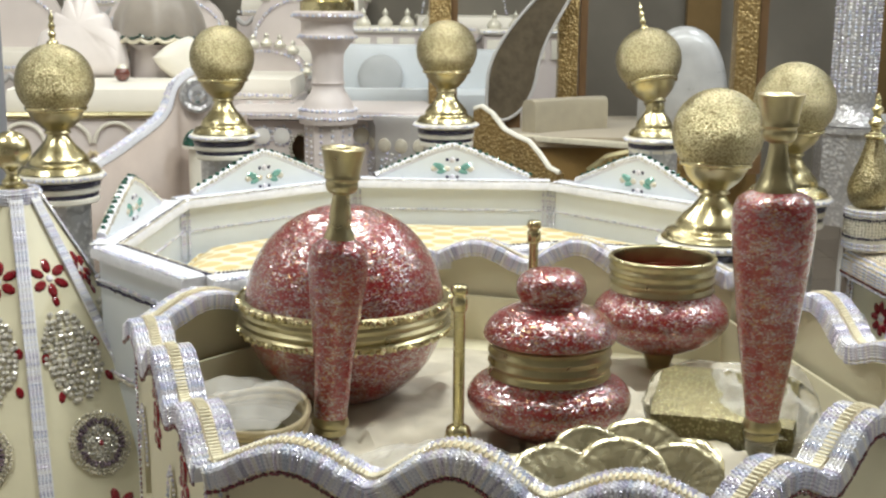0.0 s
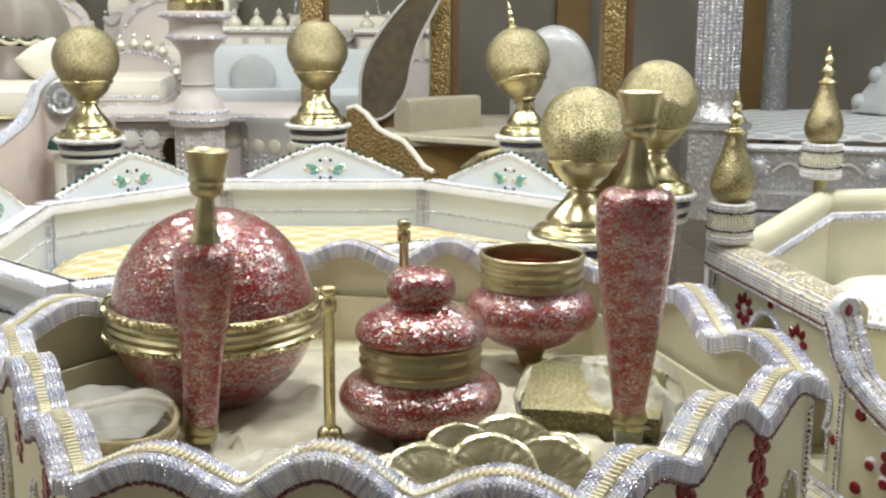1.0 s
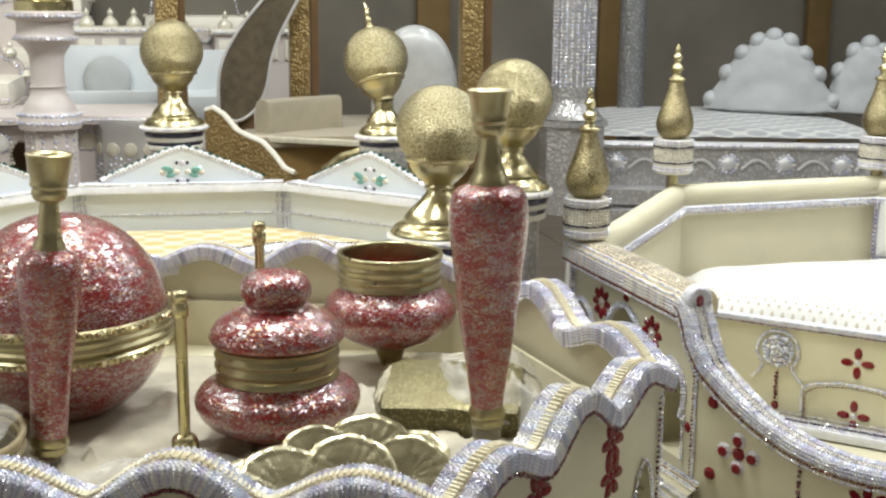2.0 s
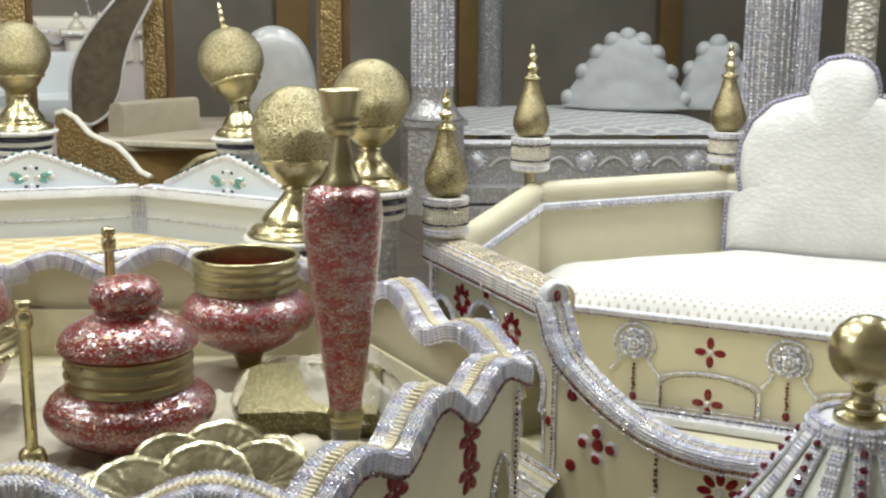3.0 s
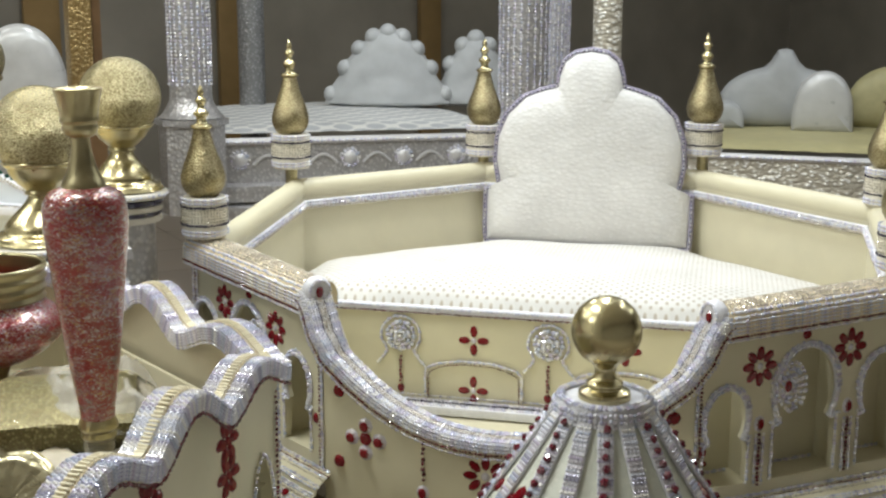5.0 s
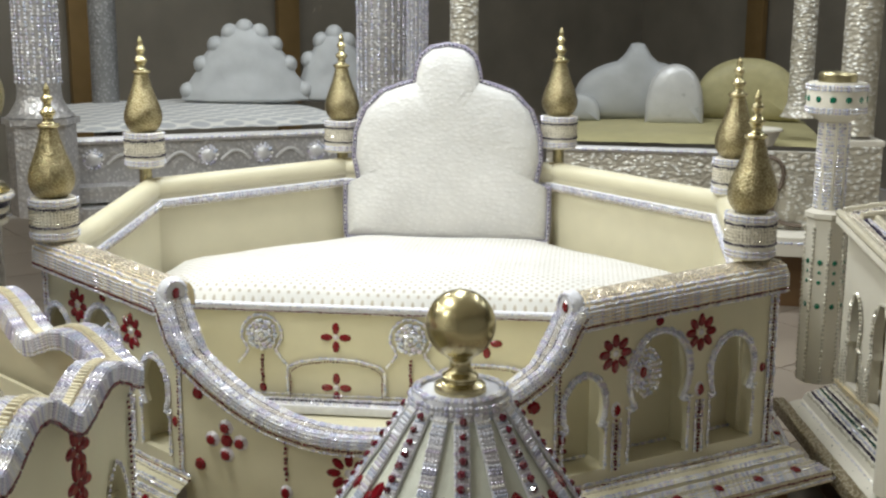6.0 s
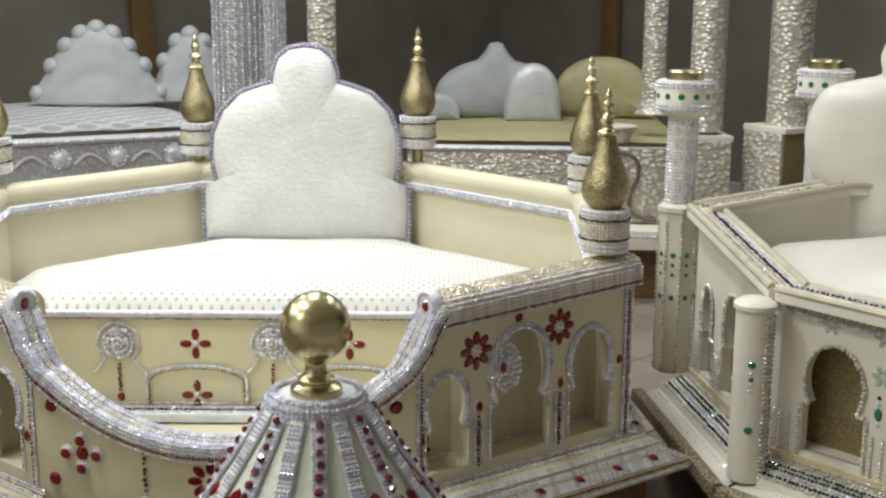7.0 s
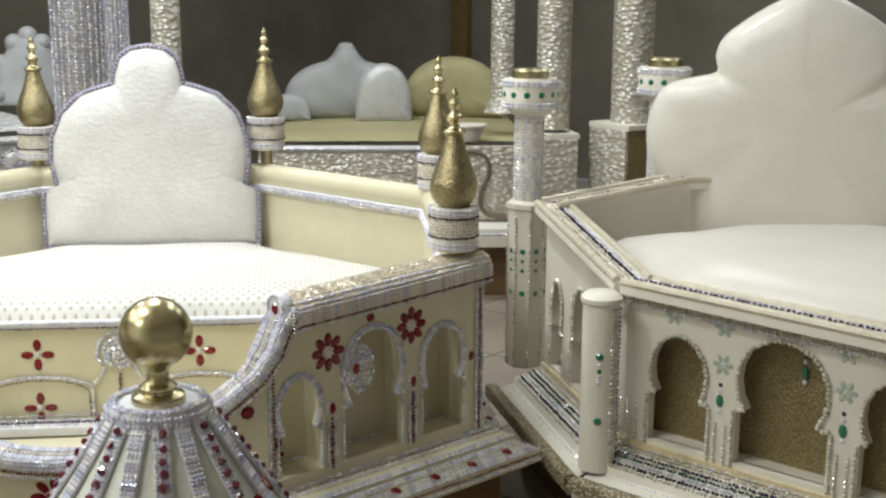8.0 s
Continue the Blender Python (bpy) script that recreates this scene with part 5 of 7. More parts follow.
def candle_vase(m, total, r, label):
    t = thing("candle_vase", m, label, "candle holder", "tall red glass candle holders")
    part("foot", lathe(smooth_profile([(0, 0), (0.045, 0), (0.044, 0.008), (0.02, 0.014), (0.014, 0.022), (0.02, 0.035), (0.024, 0.05 if total < 0.5 else 0.076)], 3), 32), CLEAR, t, "clear glass foot")
    zc = 0.046 if total < 0.5 else 0.066
    part("collar", lathe(smooth_profile([(0.018, zc - 0.016), (0.0235, zc - 0.012), (0.0225, zc - 0.004), (0.026, zc), (0.0245, zc + 0.008), (0.022, zc + 0.014)], 3), 30), BRASS_DULL, t, "brass ring above the foot")
    g0, g1 = 0.05 if total < 0.5 else 0.075, total - 0.125
    part("body", lathe(smooth_profile([(0.022, g0), (0.024, g0 + 0.02), (r * 0.68, g0 + (g1 - g0) * 0.35), (r * 0.93, g0 + (g1 - g0) * 0.72), (r, g0 + (g1 - g0) * 0.87), (r * 0.9, g1 - 0.012), (r * 0.6, g1 - 0.002), (0.02, g1 + 0.002)], 4), 36), RED_GLASS, t, "red glass body with silver flakes")
    part("stem", lathe(smooth_profile([(r * 0.52, g1 - 0.004), (r * 0.5, g1 + 0.004), (r * 0.37, g1 + 0.019), (0.0145, g1 + 0.038), (0.0115, g1 + 0.058), (0.012, g1 + 0.068)], 3), 30), BRASS_DULL, t, "patinated brass collar")
    part("cup", lathe(smooth_profile([(0.012, g1 + 0.062), (0.0195, g1 + 0.066), (0.0225, g1 + 0.074), (0.0215, g1 + 0.08), (0.0245, g1 + 0.084), (0.0235, g1 + 0.09), (0.0265, g1 + 0.108), (0.029, g1 + 0.119), (0.030, g1 + 0.124), (0.025, g1 + 0.1245), (0.018, g1 + 0.116), (0.017, g1 + 0.08), (0, g1 + 0.078)], 3), 32), BRASS_DULL, t, "brass candle cup")
    return t


candle_vase(pose(-0.158, 1.585, Z0, 0, 3.2, 0), 0.435, 0.041, "tall red flaked glass candle holder with a brass cup")
candle_vase(pose(0.433, 1.53, Z0, 0, -0.4, 20), 0.515, 0.054, "tall red flaked glass candle holder with a brass cup")

globe = thing("globe_box", pose(-0.152, 1.80, Z0 + 0.006), "red flaked glass globe box with a gilt band", "box")
RB = 0.157
part("bowl", lathe([(RB * math.cos(radians(a)), RB + RB * math.sin(radians(a))) for a in range(-88, -9, 4)], 48), RED_GLASS, globe)
part("lid", lathe([(RB * 0.985 * math.cos(radians(a)), RB + RB * math.sin(radians(a))) for a in range(0, 91, 4)], 48), RED_GLASS, globe, "domed red glass lid")
band = part("band", lathe([(RB * 0.97, RB - 0.035), (RB + 0.006, RB - 0.034), (RB + 0.009, RB - 0.026), (RB + 0.004, RB - 0.022), (RB + 0.008, RB - 0.014), (RB + 0.004, RB - 0.009), (RB + 0.007, RB - 0.002), (RB + 0.004, RB + 0.003), (RB + 0.008, RB + 0.012), (RB * 0.985, RB + 0.016)], 56), BRASS_DULL, globe, "ribbed gilt band")
for z, r in ((RB + 0.012, RB + 0.008), (RB - 0.03, RB + 0.008)):
    n = 120
    stones("beaded_edge", [((r * math.cos(2 * math.pi * k / n), r * math.sin(2 * math.pi * k / n), z), (math.cos(2 * math.pi * k / n), math.sin(2 * math.pi * k / n), 0.2)) for k in range(n)], 0.0056, BRASS, band, 0.5)

jar = thing("lidded_jar", pose(0.15, 1.60, Z0), "lidded red flaked glass jar with gilt bands", "jar")
part("foot", lathe(smooth_profile([(0, 0), (0.045, 0), (0.043, 0.006), (0.028, 0.016), (0.026, 0.03)], 3), 32), RED_GLASS, jar)
part("body", lathe(smooth_profile([(0.022, 0.026), (0.062, 0.036), (0.102, 0.06), (0.115, 0.085), (0.106, 0.104), (0.086, 0.115), (0.082, 0.122)], 4), 44), RED_GLASS, jar)
part("band", lathe(smooth_profile([(0.08, 0.118), (0.086, 0.121), (0.083, 0.13), (0.0865, 0.137), (0.083, 0.145), (0.0865, 0.152), (0.083, 0.16), (0.087, 0.166), (0.08, 0.17)], 3), 48), BRASS_DULL, jar, "ribbed gilt band")
part("lid", lathe(smooth_profile([(0.08, 0.168), (0.092, 0.172), (0.091, 0.183), (0.078, 0.2), (0.055, 0.212), (0.043, 0.217), (0.042, 0.222), (0.0485, 0.235), (0.046, 0.252), (0.032, 0.264), (0.0, 0.269)], 4), 44), RED_GLASS, jar, "domed red glass lid")

bowl = thing("footed_bowl", pose(0.366, 1.94, Z0), "open footed red flaked glass bowl with a gilt rim", "bowl")
part("foot", lathe(smooth_profile([(0, 0), (0.05, 0), (0.048, 0.006), (0.02, 0.016), (0.022, 0.034), (0.03, 0.05)], 3), 32), BRASS_DULL, bowl, "gilt foot")
part("body", lathe(smooth_profile([(0.016, 0.046), (0.05, 0.056), (0.09, 0.078), (0.113, 0.106), (0.108, 0.132), (0.088, 0.15), (0.083, 0.16)], 4), 44), RED_GLASS, bowl)
part("inside", lathe(smooth_profile([(0, 0.06), (0.05, 0.065), (0.088, 0.085), (0.1, 0.11), (0.095, 0.135), (0.08, 0.158), (0.0795, 0.183)], 4), 40), RED_DEEP, bowl)
part("rim", lathe(smooth_profile([(0.081, 0.156), (0.087, 0.16), (0.084, 0.168), (0.088, 0.176), (0.085, 0.184), (0.089, 0.193), (0.086, 0.2), (0.09, 0.21), (0.087, 0.215), (0.082, 0.213), (0.081, 0.204), (0.08, 0.186), (0.081, 0.18), (0.081, 0.156)], 3), 48), BRASS_DULL, bowl, "ribbed gilt rim")


def brass_rod(x, y, z0, z1, label):
    t = thing("brass_rod", pose(x, y, z0), label, "rod", "brass rods on the stand")
    h = z1 - z0
    part("shaft", lathe([(0, 0), (0.0075, 0), (0.0075, h - 0.02), (0, h - 0.02)], 18), BRASS, t)
    part("cap", lathe(smooth_profile([(0.008, h - 0.035), (0.0105, h - 0.032), (0.0105, h - 0.018), (0.008, h - 0.016), (0.008, h - 0.013), (0.0105, h - 0.011), (0.0105, h - 0.003), (0.007, h), (0, h)], 2), 20), BRASS, t)
    part("socket", lathe(smooth_profile([(0, 0), (0.017, 0), (0.0165, 0.018), (0.013, 0.024), (0.008, 0.026)], 2), 24), BRASS, t)
    return t


brass_rod(0.022, 1.49, 0.575, 0.79, "slim polished brass rod standing on the cloth")
brass_rod(0.142, 1.83, Z0, 0.812, "slim polished brass rod standing on the cloth")


# ---- cones ----
def cone_lid(m, facets, h, r0, r1, label, style):
    t = thing("cone_lid", m, label, "cone lid")
    ribs = 2 * facets if style == "ribbed" else facets
    part("cone", lathe([(r0, 0), (r1, -h)], facets), SHEEN_WHITE if style == "ribbed" else IVORY, t, smooth=False)
    top_ring = part("ring", lathe([(0, 0.012), (r0 * 0.82, 0.012), (r0 * 0.98, 0.014), (r0 * 1.06, 0.006), (r0 * 1.06, -0.012), (r0 * 0.98, -0.02), (r0 * 0.9, -0.02)], 40), BRAID_WHITE, t, "rhinestone-covered ring")
    for z, rr, mat in ((0.008, 1.07, STONE), (0.0015, 1.075, STONE), (-0.005, 1.075, STONE), (-0.0115, 1.06, STONE), (0.015, 0.97, STONE), (0.0155, 0.88, STONE), (-0.019, 1.03, STONE_DARK)):
        n = 64
        stones("trim", [((r0 * rr * math.cos(2 * math.pi * k / n), r0 * rr * math.sin(2 * math.pi * k / n), z), (math.cos(2 * math.pi * k / n), math.sin(2 * math.pi * k / n), 0.3 if abs(rr) > 1 else 3)) for k in range(n)], 0.003, mat, top_ring)
    part("knob_base", lathe(smooth_profile([(0.03, 0.012), (0.029, 0.02), (0.02, 0.024), (0.021, 0.03), (0.014, 0.036), (0.012, 0.046), (0.017, 0.054)], 3), 32), BRASS, t)
    part("knob", lathe([(0.040 * math.cos(radians(a)), 0.09 + 0.040 * math.sin(radians(a))) for a in range(-64, 91, 7)], 40), BRASS, t, "polished brass ball knob")
    if m.translation.z - h > 0.1:
        drop = m.translation.z
        part("drum", lathe([(r1 * 0.86, -drop), (r1 * 0.9, -drop + 0.02), (r1 * 0.9, -h - 0.004), (0, -h - 0.004)], 32), IVORY, t, "plain ivory drum under the lid")
    slope = Vector((h, r1 - r0)).normalized()
    for k in range(facets):
        a = 2 * math.pi * k / facets
        d = Vector((math.cos(a), math.sin(a), 0))
        side = Vector((-d.y, d.x, 0))
        nrm = (d * slope.x + Vector((0, 0, slope.y))).normalized()
        L = math.hypot(h, r1 - r0)
        n = int(L / 0.0048)
        offs = (-0.0066, -0.0022, 0.0022, 0.0066) if style == "ribbed" else (-0.011, -0.0045, 0.002, 0.0085)
        strip = [d * r0 + Vector((0, 0, 0)) , d * r1 + Vector((0, 0, -h))]
        part("rib_braid", sweep([s_ + nrm * 0.0005 for s_ in strip], slab(0.018 if style == "ribbed" else 0.026, 0.003, 0.001), up=nrm), BRAID_WHITE, t)
        red_rib = style == "ribbed" and k % 2 == 0
        for o in offs:
            mat = STONE
            stones("rib", [(d * (r0 + (r1 - r0) * i / n) + side * o + Vector((0, 0, -h * i / n)) + nrm * 0.004, nrm) for i in range(2, n)], 0.0026, mat, t)
        if red_rib:
            stones("rib", [(d * (r0 + (r1 - r0) * i / n) + Vector((0, 0, -h * i / n)) + nrm * 0.007, nrm) for i in range(2, n, 3)], 0.0055, STONE_RED, t)
    # gem flowers on the facets
    for k in range(facets):
        a = 2 * math.pi * (k + 0.5) / facets
        d = Vector((math.cos(a), math.sin(a), 0))
        side = Vector((-d.y, d.x, 0))
        cf = math.cos(math.pi / facets)
        down = Vector((0, 0, -h)) + d * (r1 - r0) * cf
        L = down.length
        down.normalize()
        nrm = side.cross(down)
        nrm = nrm if nrm.dot(d) > 0 else -nrm
        top = d * r0 * cf
        face = Matrix((side, -nrm, -down)).transposed().to_4x4()
        def spot(dist):
            return Matrix.Translation(top + down * dist) @ face
        if style == "ribbed":
            if k % 2:
                gem(RED_CUT, t, spot(0.105), 0.0, 0, 0.009, 0.014)
            for s in (-1, 1):
                gem(RED_CUT, t, spot(0.115), 0.013 * s, 0, 0.008, 0.012, 0.7 * s)
        else:
            flower(RED_CUT, t, spot(0.17), 0, 0, 0.026, 6, 0.016, WHITE_CUT, math.pi / 6)
            gem(RED_CUT, t, spot(0.218), 0, 0, 0.008, 0.012)
            nb = 0
            pts = []
            rng = random.Random(k)
            for i in range(16):
                z = 0.245 + 0.0115 * i
                w = 0.056 * math.sin(math.pi * min(1, (i + 1.5) / 18)) ** 0.7
                for j in range(int(2 * w / 0.0115) + 1):
                    pts.append((spot(z) @ Vector((-w + j * 0.0115 + rng.uniform(-0.003, 0.003), -0.004, 0)), nrm))
            stones("drop_motif", pts, 0.0064, STONE_PALE, t, 0.6, "drop-shaped cluster of rhinestones")
            for du, dz in ((-0.062, 0.325), (0.06, 0.31), (-0.05, 0.405), (0.07, 0.385)):
                gem(RED_CUT, t, spot(dz), du * 0.9, 0, 0.008, 0.013, 0.5 if du > 0 else -0.5)
            n = 46
            stones("medallion", [(spot(0.51) @ Vector((0.0 + r * math.cos(2 * math.pi * i / n), -0.006, r * math.sin(2 * math.pi * i / n))), nrm) for r in (0.052, 0.06) for i in range(n)], 0.0042, STONE_GOLD, t)
            stones("medallion", [(spot(0.51) @ Vector((0.0 + r * math.cos(2 * math.pi * i / 30), -0.006, r * math.sin(2 * math.pi * i / 30))), nrm) for r in (0.045, 0.04) for i in range(30)], 0.0048, STONE_MAUVE, t)
            stones("medallion", [(spot(0.51) @ Vector((0.0 + r * math.cos(2.4 * i), -0.004, r * math.sin(2.4 * i))), nrm) for i in range(60) for r in [0.035 * math.sqrt(i / 60)]], 0.005, STONE_PALE, t, 0.6)
            gem(RED_CUT, t, spot(0.51), 0.0, 0, 0.006, None, 0, "gem", 0.008)
            flower(RED_CUT, t, spot(0.64), 0.0, 0, 0.026, 6, 0.016, WHITE_CUT, math.pi / 6)
    return t


cone_lid(pose(0.885, 1.025, 0.692, 0, 0, 10), 16, 0.36, 0.054, 0.30, "ivory cone lid ribbed with rhinestones and a brass ball knob", "ribbed")
cone_lid(pose(-0.865, 2.37, 0.755, 0, 0, -66 - 22.5 - 22.5), 8, 0.72, 0.05, 0.46, "ivory cone lid with red gem flowers and a brass ball knob", "flowered")

# ---- what else lies on the stand ----
TULLE = material("sheer_tulle", (0.84, 0.81, 0.74), 0.6, vary=0.1, scale=8, sheen=0.4)
TULLE.node_tree.nodes["Principled BSDF"].inputs["Alpha"].default_value = 0.24
LINING = material("pale_gold_lining", (0.50, 0.45, 0.35), 0.5, vary=0.35, scale=14, bump=0.5, bump_scale=30)
GILT_PALE = material("pale_gilt", (0.56, 0.51, 0.34), 0.27, 1.0, vary=0.35, scale=30, bump=0.3, bump_scale=70)
FOIL = material("clear_film", (0.95, 0.94, 0.88), 0.06, 0.0, bump=0.9, bump_scale=45)
for socket, value in (("Transmission Weight", 1.0), ("IOR", 1.12), ("Roughness", 0.06)):
    FOIL.node_tree.nodes["Principled BSDF"].inputs[socket].default_value = value
OLIVE_GOLD = cell_material("olive_gold_glitter", (0.25, 0.22, 0.11), (0.13, 0.11, 0.05), 190, 0.3, 0.4, 0.5, 0.6, depth=0.002)


def drape(name, cx, cy, rx, ry, z, height, seed, mat, label, fold=9.0, n=80):
    """A crumpled sheet of thin cloth lying over what is under it."""
    bm = bmesh.new()
    rng = Vector((seed * 3.7, seed * 1.3, seed))
    rings = []
    for i in range(29):
        r = i / 28
        ringv = []
        for k in range(n):
            a = 2 * math.pi * k / n
            x, y = cx + rx * r * math.cos(a), cy + ry * r * math.sin(a)
            f = noise.noise(Vector((x * fold, y * fold, 0)) + rng) * 0.45 + (0.5 - abs(noise.noise(Vector((x * fold * 2.3, y * fold * 1.2, 5)) + rng))) * 0.5 + (0.4 - abs(noise.noise(Vector((x * fold * 4.5, y * fold * 2.5, 9)) + rng))) * 0.22
            zz = z + height * max(0.0, f + 0.25) * (1 - 0.6 * r ** 3)
            wob = 1 + 0.12 * noise.noise(Vector((math.cos(a) * 2, math.sin(a) * 2, seed)))
            ringv.append(bm.verts.new((cx + (x - cx) * wob, cy + (y - cy) * wob, zz)))
            if r == 0:
                break
        rings.append(ringv)
    for k in range(n):
        bm.faces.new((rings[0][0], rings[1][k], rings[1][(k + 1) % n]))
    for a, b in zip(rings[1:], rings[2:]):
        for k in range(n):
            bm.faces.new((a[k], b[k], b[(k + 1) % n], a[(k + 1) % n]))
    bmesh.ops.recalc_face_normals(bm, faces=bm.faces)
    ob = part(name, bm, mat)
    sol = ob.modifiers.new("thickness", "SOLIDIFY")
    sol.thickness = 0.0012
    return tagged(ob, label, "cloth")


drape("tulle_cloth", 0.13, 1.66, 0.43, 0.45, 0.517, 0.06, 2, LINING, "crumpled pale tulle cloth lining the stand", 10)
drape("tulle_scarf", 0.0, 1.46, 0.13, 0.11, 0.535, 0.07, 5, TULLE, "sheer cream tulle scarf in loose folds", 9)
drape("tulle_scarf", 0.47, 1.68, 0.10, 0.13, 0.53, 0.15, 8, TULLE, "sheer cream tulle scarf bunched behind the vase", 9)
drape("tulle_scarf", -0.275, 1.55, 0.085, 0.12, 0.595, 0.07, 11, TULLE, "sheer cream tulle wrapped over a basket", 8)
basket = thing("gift_basket", pose(-0.268, 1.53, 0.515), "round gold-rimmed gift basket wrapped in tulle", "basket")
for r_, z_ in ((0.088, 0.088), (0.084, 0.079), (0.087, 0.07)):
    part("rim", sweep([Vector((r_ * math.cos(a), r_ * 0.96 * math.sin(a), z_ + 0.006 * math.sin(2 * a))) for a in [2 * math.pi * k / 40 for k in range(40)]], ring(0.0042, 8), closed=True), BRAID_OCHRE, basket, "dull gold cord rim")
part("side", lathe([(0.07, 0.0), (0.084, 0.07), (0.08, 0.068), (0.066, 0.004), (0, 0.004)], 36), LINING, basket)
part("filling", lathe([(0.078, 0.045), (0.066, 0.053), (0.04, 0.056), (0, 0.058)], 30), OLIVE_GOLD, basket, "gold glitter filling")

dish = thing("shell_dish", pose(0.20, 1.30, 0.545, 0, 0, 8), "pale gilt dish of overlapping scallop shells", "dish")


def shell(parent, m, r, mat=GILT_PALE):
    bm = bmesh.new()
    n, rays = 60, 9
    c = bm.verts.new((0, 0, 0.0))
    prev = None
    for j in range(1, rays + 1):
        cur = []
        for k in range(n + 1):
            a = math.pi * (-0.12 + 1.24 * k / n)
            rr = r * j / rays
            rib = 1 + 0.012 * math.cos(a * 9)
            cur.append(bm.verts.new((rr * math.cos(a) * rib, rr * math.sin(a) * rib, 0.10 * r * math.sin(math.pi * 0.5 * (j / rays)) - 0.05 * r * (j / rays) ** 3 + 0.012 * r * abs(math.cos(a * 10)) * (j / rays) + (0.05 * r if j == rays else 0.0))))
        for k in range(n):
            if prev is None:
                bm.faces.new((c, cur[k], cur[k + 1]))
            else:
                bm.faces.new((prev[k], cur[k], cur[k + 1], prev[k + 1]))
        prev = cur
    bmesh.ops.recalc_face_normals(bm, faces=bm.faces)
    bm.transform(m)
    ob = part("shell", bm, mat, parent)
    sol = ob.modifiers.new("thickness", "SOLIDIFY")
    sol.thickness = 0.0025
    lip = [m @ Vector((r * math.cos(a) * (1 + 0.012 * math.cos(a * 9)), r * math.sin(a) * (1 + 0.012 * math.cos(a * 9)), 0.1 * r)) for a in [math.pi * (-0.12 + 1.24 * k / 36) for k in range(37)]]
    part("lip", sweep(lip, ring(0.0019, 6)), BRASS_DULL, ob, "darker rolled lip")
    return ob


part("base", lathe(smooth_profile([(0, 0), (0.06, 0.0), (0.1, 0.012), (0.118, 0.03), (0.114, 0.032), (0.09, 0.018), (0, 0.012)], 3), 36), GILT_PALE, dish)
for x, y, z, tilt, turn, r in ((-0.065, -0.01, 0.05, 38, 12, 0.062), (0.01, 0.0, 0.055, 42, -8, 0.056), (0.075, -0.01, 0.05, 48, -30, 0.054), (-0.01, 0.055, 0.05, 46, 8, 0.055),
                               (0.05, 0.06, 0.052, 44, -14, 0.058), (0.1, 0.04, 0.045, 38, -44, 0.048), (-0.09, 0.035, 0.035, 35, 40, 0.05), (0.03, -0.055, 0.035, 18, -4, 0.06), (0.105, -0.045, 0.03, 20, -60, 0.05)):
    shell(dish, pose(x, y, z, tilt, 0, turn), r)

wrapped = thing("wrapped_box", pose(0.415, 1.66, 0.545, 8, 0, -18), "gold box wrapped in crumpled clear film", "gift box")
part("box", box((0.205, 0.165, 0.046), pose(0, 0, 0.023), 0.02), OLIVE_GOLD, wrapped, "olive gold glitter box")
bm = bmesh.new()
bmesh.ops.create_icosphere(bm, subdivisions=4, radius=1.0)
for v in bm.verts:
    k = 1 + 0.10 * noise.noise(v.co * 2.6 + Vector((3, 1, 7))) + 0.06 * abs(noise.noise(v.co * 6.0))
    v.co = Vector((v.co.x * 0.125 * k, v.co.y * 0.105 * k, 0.03 + max(-0.5, min(0.42, v.co.z)) * 0.055 * k + 0.006 * abs(noise.noise(v.co * 9.0))))
part("film", bm, FOIL, wrapped, "crumpled clear film").visible_shadow = False
disc = thing("brass_saucer", pose(0.06, 1.40, 0.56, -14, 10, 0), "small brass saucer half hidden by the jar", "saucer")
part("plate", lathe(smooth_profile([(0, 0.004), (0.03, 0.004), (0.042, 0.012), (0.045, 0.011), (0.032, 0.0), (0, 0.0)], 2), 30), BRASS, disc)


# ---- columns and thrones at the back of the hall ----
def relief_column(x, y, r, z0, z1, mat, label, pedestal=None, group="silver relief columns", segs=24, flare=True):
    t = thing("column", pose(x, y, 0), label, "column", group)
    if flare:
        part("shaft", lathe([(r, z0 + 0.06), (r, z1)], segs), mat, t)
        part("base", lathe(smooth_profile([(r, z0 + 0.1), (r * 1.05, z0 + 0.06), (r * 1.35, z0 + 0.02), (r * 1.5, z0), (0, z0)], 3), segs), mat, t)
    else:
        part("shaft", lathe([(r, z0), (r, z1)], segs), mat, t)
    n = 22
    rows_ = []
    for k in range(n):
        a = 2 * math.pi * k / n
        d = Vector((math.cos(a), math.sin(a), 0))
        rows_ += [(d * (r + 0.001) + Vector((0, 0, z)), d) for z in [z0 + 0.12 + 0.0125 * i for i in range(int((min(z1, 1.35) - z0 - 0.12) / 0.0125))]]
    if rows_ and mat is SILVER_BAND:
        stones("beading", rows_, 0.0058, STONE, t, 0.4)
    if pedestal:
        pr, pz, pseg, pmat = pedestal
        part("pedestal", lathe([(pr, pz), (pr, z0 - 0.025), (pr * 1.12, z0 - 0.02), (pr * 1.12, z0), (0, z0)], pseg, pose(0, 0, 0, 0, 0, 180 / pseg)), pmat, t, "octagonal silver pedestal")
        part("leg", lathe([(pr * 0.6, 0), (pr * 0.6, 0.02), (0.009, 0.03), (0.009, pz)], 12), SILVER_PLAIN, t)
    return t


